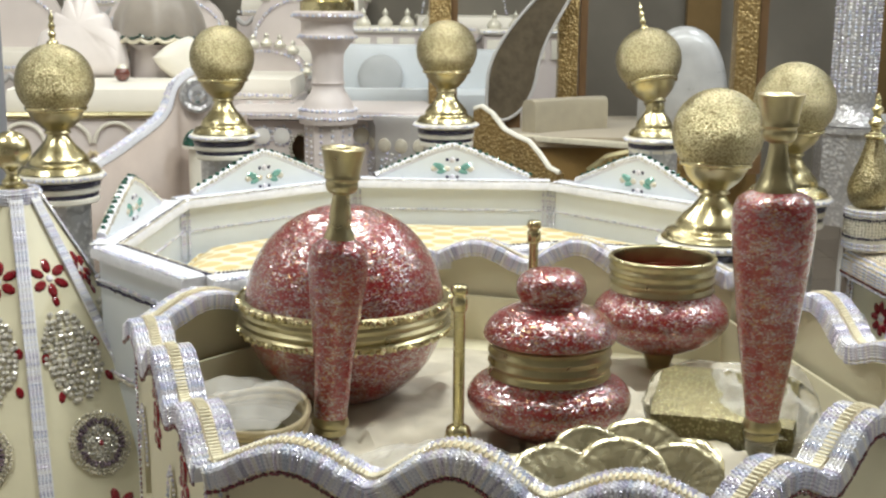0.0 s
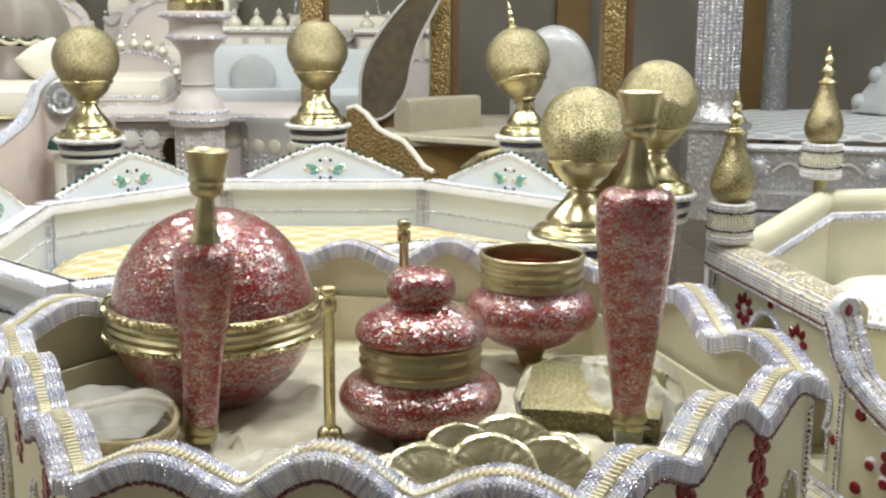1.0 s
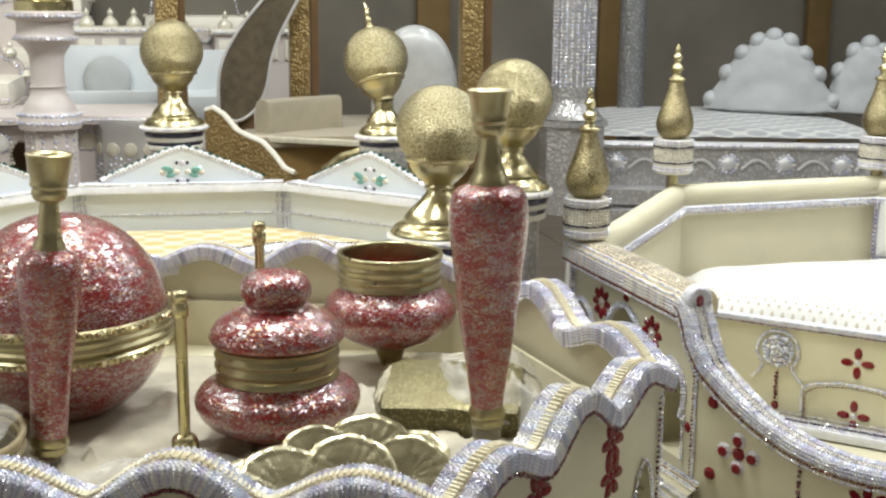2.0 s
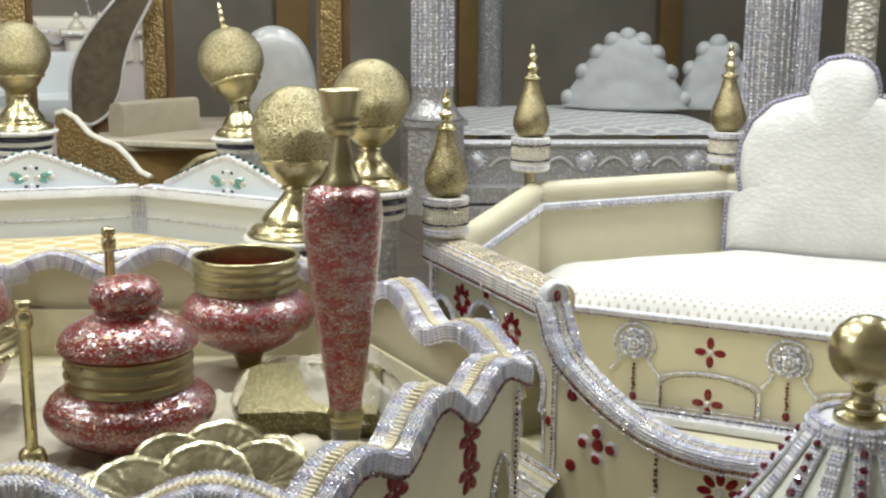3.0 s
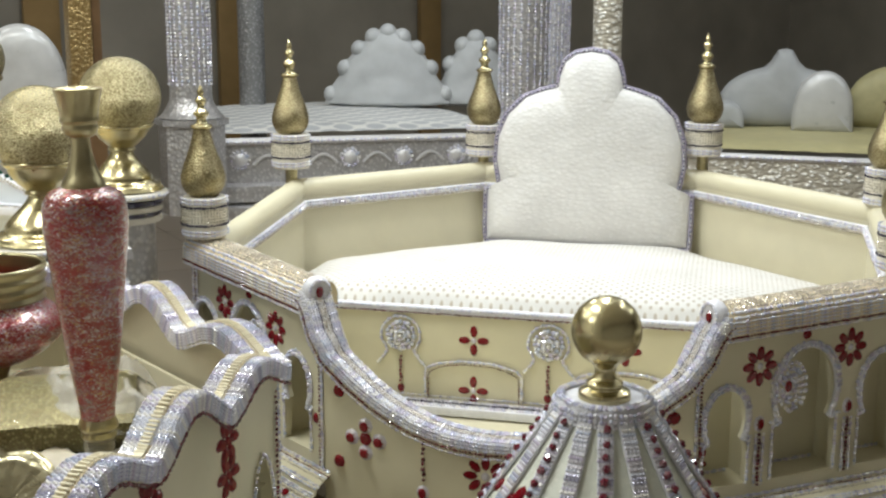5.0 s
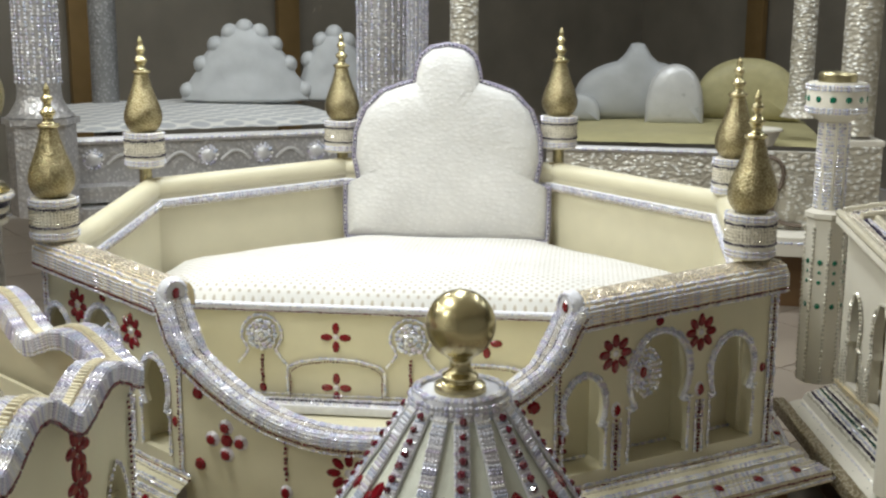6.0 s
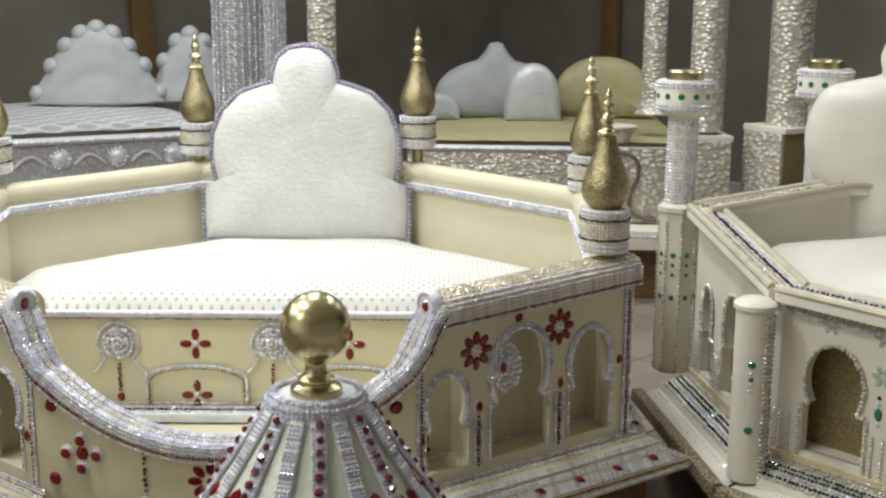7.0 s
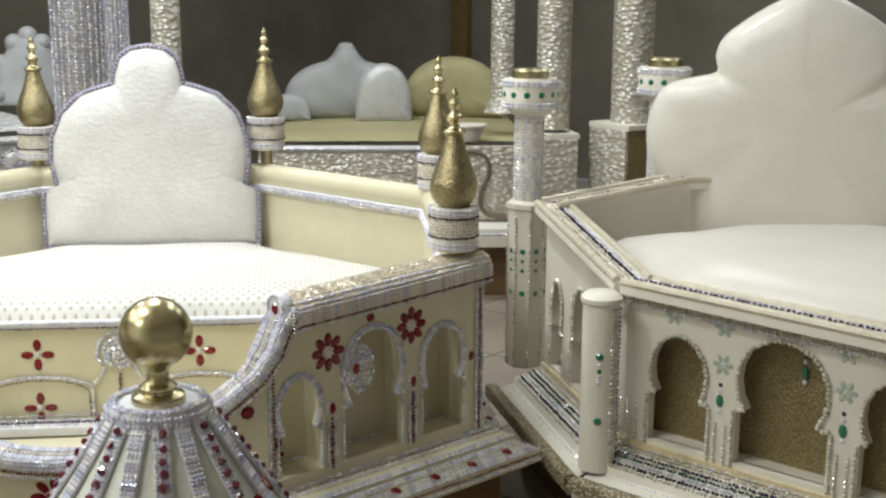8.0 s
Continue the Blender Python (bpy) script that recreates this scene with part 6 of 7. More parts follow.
# darker copy of SILVER_BAND, the back wall's shade put into its colour
SILVER_SHADED = cell_material("shaded_silver", (0.36, 0.36, 0.36), (0.24, 0.24, 0.24), 70, 0.32, 0.34, 0.5, 0.8, depth=0.004)
SILVER_PLAIN = material("silvered_vinyl", (0.62, 0.61, 0.60), 0.42, 0.35, vary=0.1, scale=20)
relief_column(1.392, 4.089, 0.073, 0.735, 2.6, SILVER_BAND, "silver beaded column on an octagonal pedestal", (0.115, 0.40, 8, SILVER_BAND))
relief_column(2.563, 3.75, 0.092, 0.5, 2.6, SILVER_BAND, "silver beaded column behind the ivory seat", None)
relief_column(2.751, 3.495, 0.052, 0.4, 2.6, SILVER_RELIEF, "slim silver relief column behind the ivory seat", None)
relief_column(2.05, 5.235, 0.06, 0.0, 2.6, SILVER_SHADED, "silver column in the shade of the back wall", None)
relief_column(3.058, 4.26, 0.06, 0.5, 2.6, SILVER_BAND, "silver column in the shade of the back wall", None)
relief_column(4.237, 3.138, 0.05, 0.66, 2.6, SILVER_RELIEF, "slim silver relief column on the far throne", None)
relief_column(3.714, 2.498, 0.062, 0.68, 2.6, SILVER_RELIEF, "silver relief column with a panelled foot", None, flare=False)
relief_column(3.868, 2.262, 0.073, 0.70, 2.6, SILVER_RELIEF, "silver relief column on a square pedestal", None, flare=False)


def square_pedestal(x, y, w, z0, z1, turn, label):
    t = thing("pedestal", pose(x, y, 0, 0, 0, turn), label, "pedestal", "square pedestals")
    part("core", box((w, w, z1 - z0), pose(0, 0, (z0 + z1) / 2), 0.004), GOLD_CLOTH, t, "gilt sides")
    part("panel", box((w * 0.96, 0.014, z1 - z0 - 0.02), pose(0, -w / 2 - 0.004, (z0 + z1) / 2), 0.004), SILVER_RELIEF, t, "white relief panel")
    part("top", box((w * 1.06, w * 1.06, 0.02), pose(0, 0, z1), 0.004), PALE, t)
    part("foot", box((w * 0.9, w * 0.9, z0), pose(0, 0, z0 / 2), 0), WOOD_AND_SHADE, t)
    return t


square_pedestal(3.868, 2.262, 0.2, 0.30, 0.70, -105, "square pedestal with white relief and gilt sides")
square_pedestal(3.70, 2.50, 0.17, 0.30, 0.66, -40, "square pedestal with silver relief sides")


def bench(name, m, w, depth, z, mat_top, mat_front, label, front_h=0.2, swirls=True, dome=0.02):
    """A throne's seat: mattress, edge and panelled front, the front along local x."""
    t = thing(name, m, label, "throne")
    part("frame", box((w, depth, z - front_h), pose(0, depth / 2 + 0.03, (z - front_h) / 2), 0.004), WOOD_AND_SHADE, t)
    part("front", box((w, 0.03, front_h), pose(0, 0.015, z - front_h / 2 - 0.02), 0.004), mat_front, t, "front panel in relief")
    part("edge", sweep([Vector((-w / 2, 0.0, z - 0.03)), Vector((w / 2, 0.0, z - 0.03))], ring(0.014, 8)), SILVER_PLAIN, t)
    stones("beading", row([(-w / 2, -0.014, z - 0.03), (w / 2, -0.014, z - 0.03)], 0.014, 0, 0, (0, 1), up=Vector((0, -1, 0.4))), 0.0065, STONE, t, 0.4)
    bm = bmesh.new()
    nx, ny = 20, 10
    vs = [[bm.verts.new((-w / 2 + w * i / nx, 0.01 + depth * j / ny, z + dome * math.sin(math.pi * i / nx) ** 0.5 * (1 if 0 < j else 0) + 0.004 * noise.noise(Vector((i * 0.7, j * 0.7, w))))) for i in range(nx + 1)] for j in range(ny + 1)]
    for j in range(ny):
        for i in range(nx):
            bm.faces.new((vs[j][i], vs[j][i + 1], vs[j + 1][i + 1], vs[j + 1][i]))
    part("mattress", bm, mat_top, t)
    if swirls:
        k = 0
        x = -w / 2 + 0.09
        while x < w / 2 - 0.05:
            n = 14
            for rr in (0.034, 0.022):
                stones("rosette", [(Vector((x + rr * math.cos(2 * math.pi * i / n), -0.005, z - 0.1 + rr * math.sin(2 * math.pi * i / n))), (0, -1, 0)) for i in range(n)], 0.007, STONE, t, 0.5)
            part("boss", lathe([(0.03, 0), (0.024, 0.008), (0.012, 0.014), (0, 0.015)], 16, pose(x, 0.0, z - 0.1, 90, 0, 0)), SILVER_PLAIN, t)
            arcp = [Vector((x + 0.05 + 0.11 * i / 10, -0.004, z - 0.12 + 0.035 * math.sin(math.pi * i / 10))) for i in range(11)]
            part("swag", sweep(arcp, ring(0.006, 6), up=Vector((0, -1, 0))), SILVER_PLAIN, t)
            x += 0.21
            k += 1
    return t


OGEE = cell_material("ogee_damask", (0.36, 0.37, 0.38), (0.62, 0.61, 0.57), 11, 0.38, 0.5, 0.0, 0.2, soft=0.08, regular=True)
OLIVE = material("olive_damask", (0.42, 0.38, 0.2), 0.55, vary=0.2, scale=25, bump=0.2)
GREY_SATIN = material("grey_satin", (0.42, 0.43, 0.43), 0.5, vary=0.2, scale=9, bump=0.45, bump_scale=16)
WHITE_SATIN = material("silver_white_satin", (0.56, 0.56, 0.55), 0.3, 0.15, vary=0.2, scale=14, bump=0.4, bump_scale=24)


def scallop(w, h, lobes, base=0.0):
    """Outline of a cushion whose top runs in rounded lobes, highest in the middle."""
    pts = [(w / 2, base), (w / 2 * 1.02, base + h * 0.2)]
    n = 60
    for k in range(n + 1):
        s = 1 - 2 * k / n
        env = base + h * (0.38 + 0.62 * (1 - abs(s) ** 1.3))
        env -= 0.06 * (1 - abs(math.sin(math.pi * lobes * (s + 1) / 2)) ** 0.6)
        pts.append((s * w / 2, env))
    pts += [(-w / 2 * 1.02, base + h * 0.2), (-w / 2, base)]
    pts += [(-w / 2 + w * k / 8, base) for k in range(1, 8)]
    return pts


def dome(w, h, knob, base=0.0):
    pts = [(w / 2, base)]
    for k in range(0, 31):
        a = math.pi * k / 30
        x = math.cos(a)
        z = h * math.sin(a) ** 0.62 * (1 - knob) + (h * knob * math.exp(-(x / 0.2) ** 4))
        pts.append((x * w / 2, base + max(z, 0.002)))
    pts += [(-w / 2 + w * k / 8, base) for k in range(1, 8)]
    return pts


# silver throne with the cloud-shaped cushion
sx, sy = 2.571 - 1.56, 3.981 - 4.243
ang = math.degrees(math.atan2(sy, sx))
bench("silver_throne", pose(2.07, 4.11, 0, 0, 0, ang), 1.12, 1.1, 0.655, OGEE, SILVER_BAND, "silver relief throne with an ogee damask mattress")
for k, (dz, dy) in enumerate(((0.44, -0.05), (0.37, -0.1))):
    st = part("throne_step", box((1.15 + 0.1 * k, 0.25, 0.06), pose(0, dy + 0.08, dz), 0.01), SILVER_BAND)
    st.matrix_basis = pose(2.07, 4.11, 0, 0, 0, ang)
    tagged(st, "silver banded step along the foot of the throne", "step", "steps of the silver throne")
    part("riser", box((1.1 + 0.1 * k, 0.2, dz - 0.03), pose(0, dy + 0.1, (dz - 0.03) / 2), 0), SILVER_BAND, st)
def cloud_cushion(m, w, h, base, lobes, label):
    t = thing("back_cushion", m, label, "cushion")
    bm = bmesh.new()
    bmesh.ops.create_icosphere(bm, subdivisions=5, radius=1.0)
    for v in bm.verts:
        up = (v.co.z + 1) / 2
        flat = max(1e-4, math.sqrt(max(0.0, 1 - v.co.z ** 2)))
        half = (1 - up) ** 0.52 * min(1.0, (up / 0.06 + 0.001) ** 0.5)
        k = 1 + 0.05 * noise.noise(v.co * 2.6 + Vector((w, 2, 1)))
        v.co = Vector((v.co.x / flat * w * 0.48 * half * k, v.co.y / flat * 0.1 * half ** 0.6 * k, base + h * 0.92 * up))
    part("body", bm, GREY_SATIN, t)
    for k in range(lobes):
        s = -0.9 + 1.8 * k / (lobes - 1)
        x, z = w * 0.46 * s, base + h * 0.88 * (1 - abs(s) ** 1.92)
        r = 0.042 - 0.006 * abs(s)
        bm = bmesh.new()
        bmesh.ops.create_uvsphere(bm, u_segments=20, v_segments=14, radius=1.0)
        bm.transform(Matrix.Translation((x, 0.0, max(z, base + r))) @ Matrix.Diagonal((r, 0.045, r * 1.05, 1)))
        part("lobe", bm, GREY_SATIN, t)
    return t


cloud_cushion(pose(2.57, 4.88, 0, 0, 0, -27), 0.62, 0.38, 0.665, 9, "cloud-shaped grey satin back cushion with round lobes")
cloud_cushion(pose(2.95, 4.74, 0, 0, 0, -32), 0.42, 0.35, 0.665, 7, "smaller cloud-shaped grey satin cushion in the shade")

# far throne with the olive mattress
bench("olive_throne", pose(3.80, 3.36, 0, 0, 0, -47), 1.15, 1.1, 0.555, OLIVE, SILVER_RELIEF, "white relief throne with an olive mattress", swirls=False)
cushion(dome(0.62, 0.37, 0.22, 0.565), pose(4.28, 4.13, 0, 0, 0, -45), 0.16, GREY_SATIN, "grey satin dome cushion with a rounded tip")
cushion(dome(0.27, 0.28, 0.0, 0.565), pose(4.27, 3.87, 0, 0, 0, -48), 0.1, WHITE_SATIN, "round white satin cushion leaning on a dome cushion")
cushion(dome(0.2, 0.13, 0.0, 0.565), pose(4.02, 4.25, 0, 0, 0, -45), 0.1, GREY_SATIN, "small grey satin cushion")
cushion(dome(0.5, 0.30, 0.0, 0.565), pose(4.70, 3.80, 0, 0, 0, -50), 0.16, OLIVE, "low olive dome cushion in the shade")
pot = thing("planter", pose(4.0, 3.12, 0.56), "small white footed bowl on the throne", "bowl")
part("bowl", lathe(smooth_profile([(0, 0), (0.035, 0), (0.05, 0.03), (0.062, 0.055), (0.07, 0.06), (0.07, 0.07), (0.055, 0.07), (0, 0.06)], 3), 28), PALE, pot)
# wing of the far throne's front, its edge a curling dark moulding
orn = thing("throne_wing", pose(3.66, 2.90, 0.0, 0, 0, -47), "white relief wing with a dark curling edge on a pale step", "throne wing")
part("panel", box((0.34, 0.04, 0.29), pose(0.1, 0.06, 0.435), 0.006), SILVER_RELIEF, orn)
path = bezier([(-0.03, 0.03, 0.565), (0.07, 0.03, 0.56), (0.115, 0.03, 0.53), (0.12, 0.03, 0.47), (0.095, 0.03, 0.41), (0.09, 0.03, 0.35), (0.13, 0.03, 0.31), (0.2, 0.03, 0.30)], 6)
part("scroll", sweep(path, ring(0.008, 8), up=Vector((0, -1, 0))), material("umber_trim", (0.17, 0.13, 0.10), 0.45, vary=0.2), orn, "dark curling moulding")
part("step", box((0.5, 0.22, 0.075), pose(0.1, 0.0, 0.245), 0.01), PALE, orn)
stones("beading", row([(-0.15, -0.111, 0.26), (0.35, -0.111, 0.26)], 0.012, 0, 0, (0, 1), up=Vector((0, -1, 0.3))), 0.006, STONE, orn, 0.4)
# dark box stands for the shaded gap under the step
part("plinth", box((0.4, 0.14, 0.207), pose(0.1, 0.04, 0.1035), 0.004), WOOD_AND_SHADE, orn)

# gilded throne
WOOD_GILT = material("gilt_brown_wood", (0.27, 0.17, 0.06), 0.35, 0.3, vary=0.3, scale=16, bump=0.2)
gold = thing("gilded_throne", pose(0.63, 4.35, 0, 0, 0, 0), "gilded carved throne with beige upholstery", "throne")
part("base", box((0.9, 0.84, 0.63), pose(0.05, 0.34, 0.315), 0.01), WOOD_GILT, gold, "gilt brown wooden base")
part("seat_edge", sweep([Vector((-0.36, -0.06, 0.655)), Vector((0.05, -0.16, 0.638)), Vector((0.4, -0.12, 0.64))], slab(0.05, 0.018)), CHAMPAGNE, gold)
part("seat", mesh_seat := box((0.86, 0.8, 0.04), pose(0.05, 0.3, 0.65), 0.015), material("beige_velvet", (0.35, 0.29, 0.20), 0.7, vary=0.15, scale=20, sheen=0.4), gold, "beige velvet seat")
roll = []
for k in range(15):
    a = math.pi * (0.52 - 0.62 * k / 14)
    roll.append(Vector((-0.02 + 0.30 * -math.cos(a * 0.9) * 0 + (-0.30 + 0.30 * k / 14), 0.03 + 0.10 * math.sin(math.pi * k / 28) + 0.10 * k / 14, 0.665)))
part("arm_roll", sweep(roll, [(-0.035, 0), (-0.035, 0.1), (-0.028, 0.118), (-0.012, 0.125), (0.012, 0.125), (0.028, 0.118), (0.035, 0.1), (0.035, 0)]), material("beige_satin", (0.40, 0.35, 0.25), 0.35, vary=0.15, scale=20, sheen=0.3), gold, "curved beige arm cushion")
for x, y, z0 in ((0.405, -0.176, 0.6), (-0.155, 0.326, 0.6)):
    part("post", box((0.078, 0.078, 2.0), pose(x, y, z0 + 1.0), 0.012), GOLD_RELIEF, gold, "carved gilt post")
    part("post_foot", box((0.13, 0.12, 0.14), pose(x, y, z0 + 0.03), 0.008), WOOD_AND_SHADE, gold)
    part("post_edge", box((0.03, 0.06, 2.0), pose(x + 0.06, y + 0.02, z0 + 1.0), 0.004), WOOD_AND_SHADE, gold)
gilt_post = thing("gilt_post", pose(-0.02, 4.68, 0, 0, 0, 4), "tall carved gilt post standing behind the finials", "post")
part("shaft", box((0.085, 0.07, 2.6), pose(0, 0, 1.3), 0.012), GOLD_RELIEF, gilt_post)
part("edge", box((0.025, 0.06, 2.6), pose(0.056, 0.01, 1.3), 0.004), WOOD_AND_SHADE, gilt_post, "dark wooden edge")
part("foot", box((0.13, 0.1, 0.72), pose(0.0, 0.0, 0.36), 0.008), WOOD_AND_SHADE, gilt_post)
# carved scroll side with pale piping
sc = [(0.0, 0.30), (0.0, 0.775), (0.03, 0.785), (0.07, 0.765), (0.12, 0.715), (0.17, 0.695), (0.22, 0.68), (0.26, 0.645), (0.30, 0.60), (0.34, 0.585), (0.34, 0.30)]
msc, _ = side_frame((-0.53, -0.26), (-0.2, -0.5))
part("carved_side", plate(sc, (), 0.04, msc), GOLD_RELIEF, gold, "carved gilt side scroll")
part("side_piping", sweep([msc @ Vector((u, 0.01, z + 0.004)) for u, z in sc[1:-1]], ring(0.011, 8)), PALE, gold)
sc2 = [(0.0, 0.3), (0.0, 0.6), (0.06, 0.645), (0.16, 0.67), (0.3, 0.68), (0.3, 0.3)]
msc2, _ = side_frame((-0.16, -0.5), (0.14, -0.52))
part("carved_side", plate(sc2, (), 0.04, msc2), GOLD_RELIEF, gold)
part("side_piping", sweep([msc2 @ Vector((u, 0.01, z + 0.004)) for u, z in sc2[1:-1]], ring(0.011, 8)), BRASS_DULL, gold)
cushion(dome(0.36, 0.41, 0.0, 0.64), pose(0.965, 4.86, 0, 0, 0, -10), 0.12, WHITE_SATIN, "white satin dome back cushion of the gilded throne")

# ---- white and rose seats crowded at the far side ----
ROSE = material("rose_white_vinyl", (0.66, 0.59, 0.56), 0.4, vary=0.08, scale=9, bump=0.1)
ROSE_BROWN = material("rosy_brown_vinyl", (0.42, 0.34, 0.29), 0.45, vary=0.15, scale=14, bump=0.15)
ROSE_SATIN = material("rose_white_satin", (0.80, 0.73, 0.70), 0.4, vary=0.12, scale=10, bump=0.3, bump_scale=20, sheen=0.3)
GREY_BROWN = material("grey_brown_satin", (0.30, 0.26, 0.22), 0.4, vary=0.25, scale=12, bump=0.2, sheen=0.3)
BROWN_GLASS = material("brown_glass", (0.12, 0.03, 0.02), 0.08, spec=0.8, coat=0.5)
CRYSTAL = material("cut_crystal", (0.72, 0.74, 0.80), 0.05, 0.85)
CREAM = material("cream_quilt", (0.86, 0.81, 0.71), 0.5, vary=0.08, scale=8, bump=0.25, bump_scale=12)
bal = thing("turned_pillar", pose(-0.405, 4.18, 0), "white turned pillar with silver mouldings and a gold ring", "pillar")
part("shaft", lathe(smooth_profile([(0.085, 0.50), (0.085, 0.72)], 2), 6), ROSE, bal, "six-sided foot")
part("flare", lathe(smooth_profile([(0.10, 0.72), (0.104, 0.745), (0.098, 0.765), (0.09, 0.775), (0.08, 0.80), (0.06, 0.83), (0.055, 0.85), (0.06, 0.86), (0.055, 0.87), (0.055, 0.94), (0.062, 0.97), (0.09, 1.005), (0.1, 1.01), (0.1, 1.025), (0.092, 1.03), (0.092, 1.07), (0.115, 1.08), (0.12, 1.10), (0.1, 1.105)], 3), 36), ROSE, bal)
part("gold_ring", lathe([(0.09, 1.10), (0.094, 1.105), (0.094, 1.135), (0.085, 1.14), (0.085, 1.6), (0, 1.6)], 32), BRASS, bal)
part("foot", lathe([(0.07, 0), (0.07, 0.5)], 6), ROSE, bal)
for z, r in ((0.742, 0.104), (0.768, 0.1), (1.018, 0.1), (1.09, 0.12)):
    stones("beading", [((r * math.cos(2 * math.pi * k / 40), r * math.sin(2 * math.pi * k / 40), z), (math.cos(2 * math.pi * k / 40), math.sin(2 * math.pi * k / 40), 0.2)) for k in range(40)], 0.0075, STONE, bal, 0.4)
for k in range(6):
    a = 2 * math.pi * (k + 0.5) / 6
    d = Vector((math.cos(a), math.sin(a), 0))
    stones("beading", [(d * 0.075 + Vector((-d.y, d.x, 0)) * o + Vector((0, 0, 0.52 + 0.02 * i)), d) for i in range(10) for o in (-0.02, 0.02)], 0.0065, STONE, bal, 0.4)

table = thing("low_table", pose(-0.42, 4.32, 0), "rose white low table with arches, rosettes and beads", "table")
tp, tl = side_frame((-0.30, 0.0), (0.30, 0.06))
holes = [horseshoe(u, 0.46, 0.58, 0.66, 0.04) for u in (0.20, 0.33)]
part("front", plate([(0, 0.1), (tl, 0.1), (tl, 0.71), (0, 0.71)], holes, 0.03, tp), ROSE, table)
part("top", box((0.74, 0.5, 0.03), pose(0.0, 0.22, 0.733), 0.008), ROSE, table)
part("back", box((0.6, 0.02, 0.6), pose(0.0, 0.2, 0.4), 0), WOOD_AND_SHADE, table)
stones("beading", row([(-0.37, -0.03, 0.735), (0.37, -0.03, 0.735)], 0.014, 0, 0, (0, 1), up=Vector((0, -1, 0.3))), 0.0068, STONE, table, 0.4)
for u in (0.06, 0.13, 0.42, 0.5):
    n = 14
    part("rosette", lathe([(0.03, 0), (0.03, 0.006), (0.02, 0.01), (0, 0.011)], 20, tp @ pose(u, 0, 0.655, 90, 0, 0)), STONE_GOLD if u > 0.3 else STONE, table)
    stones("beading", [(tp @ Vector((u + 0.034 * math.cos(2 * math.pi * i / n), -0.003, 0.655 + 0.034 * math.sin(2 * math.pi * i / n))), (0, -1, 0)) for i in range(n)], 0.007, STONE, table, 0.4)
for h in holes:
    stones("beading", outline_stones(h[2:], 0.015, tp), 0.007, PEARL, table, 0.3)
table2 = thing("beaded_table", pose(-0.12, 4.42, 0), "silver and white beaded side table", "table")
part("body", lathe([(0.17, 0.42), (0.18, 0.44), (0.18, 0.70), (0.19, 0.715), (0.19, 0.735), (0, 0.738)], 8), SILVER_PLAIN, table2)
part("foot", lathe([(0.15, 0), (0.15, 0.42)], 8), WOOD_AND_SHADE, table2)
for k in range(8):
    a = 2 * math.pi * (k + 0.5) / 8
    d = Vector((math.cos(a), math.sin(a), 0))
    s = Vector((-d.y, d.x, 0))
    for o in (-0.033, 0.033):
        part("rosette", lathe([(0.026, 0), (0.024, 0.005), (0.014, 0.009), (0, 0.01)], 18, Matrix.Translation(d * 0.166 + s * o + Vector((0, 0, 0.63))) @ d.to_track_quat("Z", "Y").to_matrix().to_4x4()), STONE_GOLD, table2)
    stones("beading", [(d * 0.168 + s * (0.06 * math.cos(2.4 * i) * math.sqrt(i / 30)) + Vector((0, 0, 0.55 + 0.06 * math.sin(2.4 * i) * math.sqrt(i / 30))), d) for i in range(30)], 0.006, STONE, table2, 0.5)

# cream bed seat with a curved jewelled arm
bed = thing("cream_seat", pose(-1.22, 4.16, 0, 0, 0, 8), "cream quilted seat with a scalloped skirt", "seat")
part("skirt", box((0.62, 0.6, 0.56), pose(0, 0.3, 0.45), 0.02), ROSE, bed)
part("mattress", box((0.6, 0.58, 0.10), pose(0, 0.3, 0.785), 0.035), CREAM, bed, "thick cream mattress")
part("piping", sweep([Vector((-0.31, -0.005, 0.742)), Vector((0.31, -0.005, 0.742))], ring(0.012, 8)), BRASS_DULL, bed)
for k in range(4):
    x = -0.24 + 0.155 * k
    pts = [Vector((x + 0.07 * math.cos(math.pi * i / 12), -0.006, 0.645 + 0.07 * math.sin(math.pi * i / 12))) for i in range(13)]
    part("arc", sweep(pts, ring(0.007, 6), up=Vector((0, -1, 0))), PALE, bed)
    pts = [Vector((x - 0.075 + 0.15 * i / 14, -0.008, 0.615 - 0.03 * abs(math.sin(math.pi * i / 7)))) for i in range(15)]
    part("scallop_edge", sweep(pts, ring(0.008, 6), up=Vector((0, -1, 0))), BRAID_GOLD, bed)
arm_t = thing("jewelled_arm", pose(0, 0, 0), "curved white arm with silver beads and a crystal boss", "armrest")
path = bezier([(-0.80, 4.07, 0.885), (-0.85, 4.06, 0.89), (-0.90, 4.03, 0.85), (-0.925, 4.0, 0.78), (-0.95, 3.95, 0.735), (-1.0, 3.88, 0.69), (-1.07, 3.77, 0.635), (-1.16, 3.65, 0.58)], 6)
part("band", sweep(path, slab(0.036, 0.022, 0.008)), BRAID_WHITE, arm_t, "narrow silver band along the arm")
for a in (-0.012, 0.0, 0.012):
    stones("beading", row(path, 0.011, a, 0.023, (0, 1)), 0.0055, STONE, arm_t, 0.4)
bm = bmesh.new()
lowz = [bm.verts.new((p.x, p.y + 0.01, 0.1)) for p in path]
upz = [bm.verts.new((p.x, p.y + 0.01, p.z)) for p in path]
for k in range(len(path) - 1):
    bm.faces.new((lowz[k], lowz[k + 1], upz[k + 1], upz[k]))
side_ob = part("side", bm, ROSE_BROWN, arm_t, "rosy brown side")
sol = side_ob.modifiers.new("thickness", "SOLIDIFY")
sol.thickness = 0.03
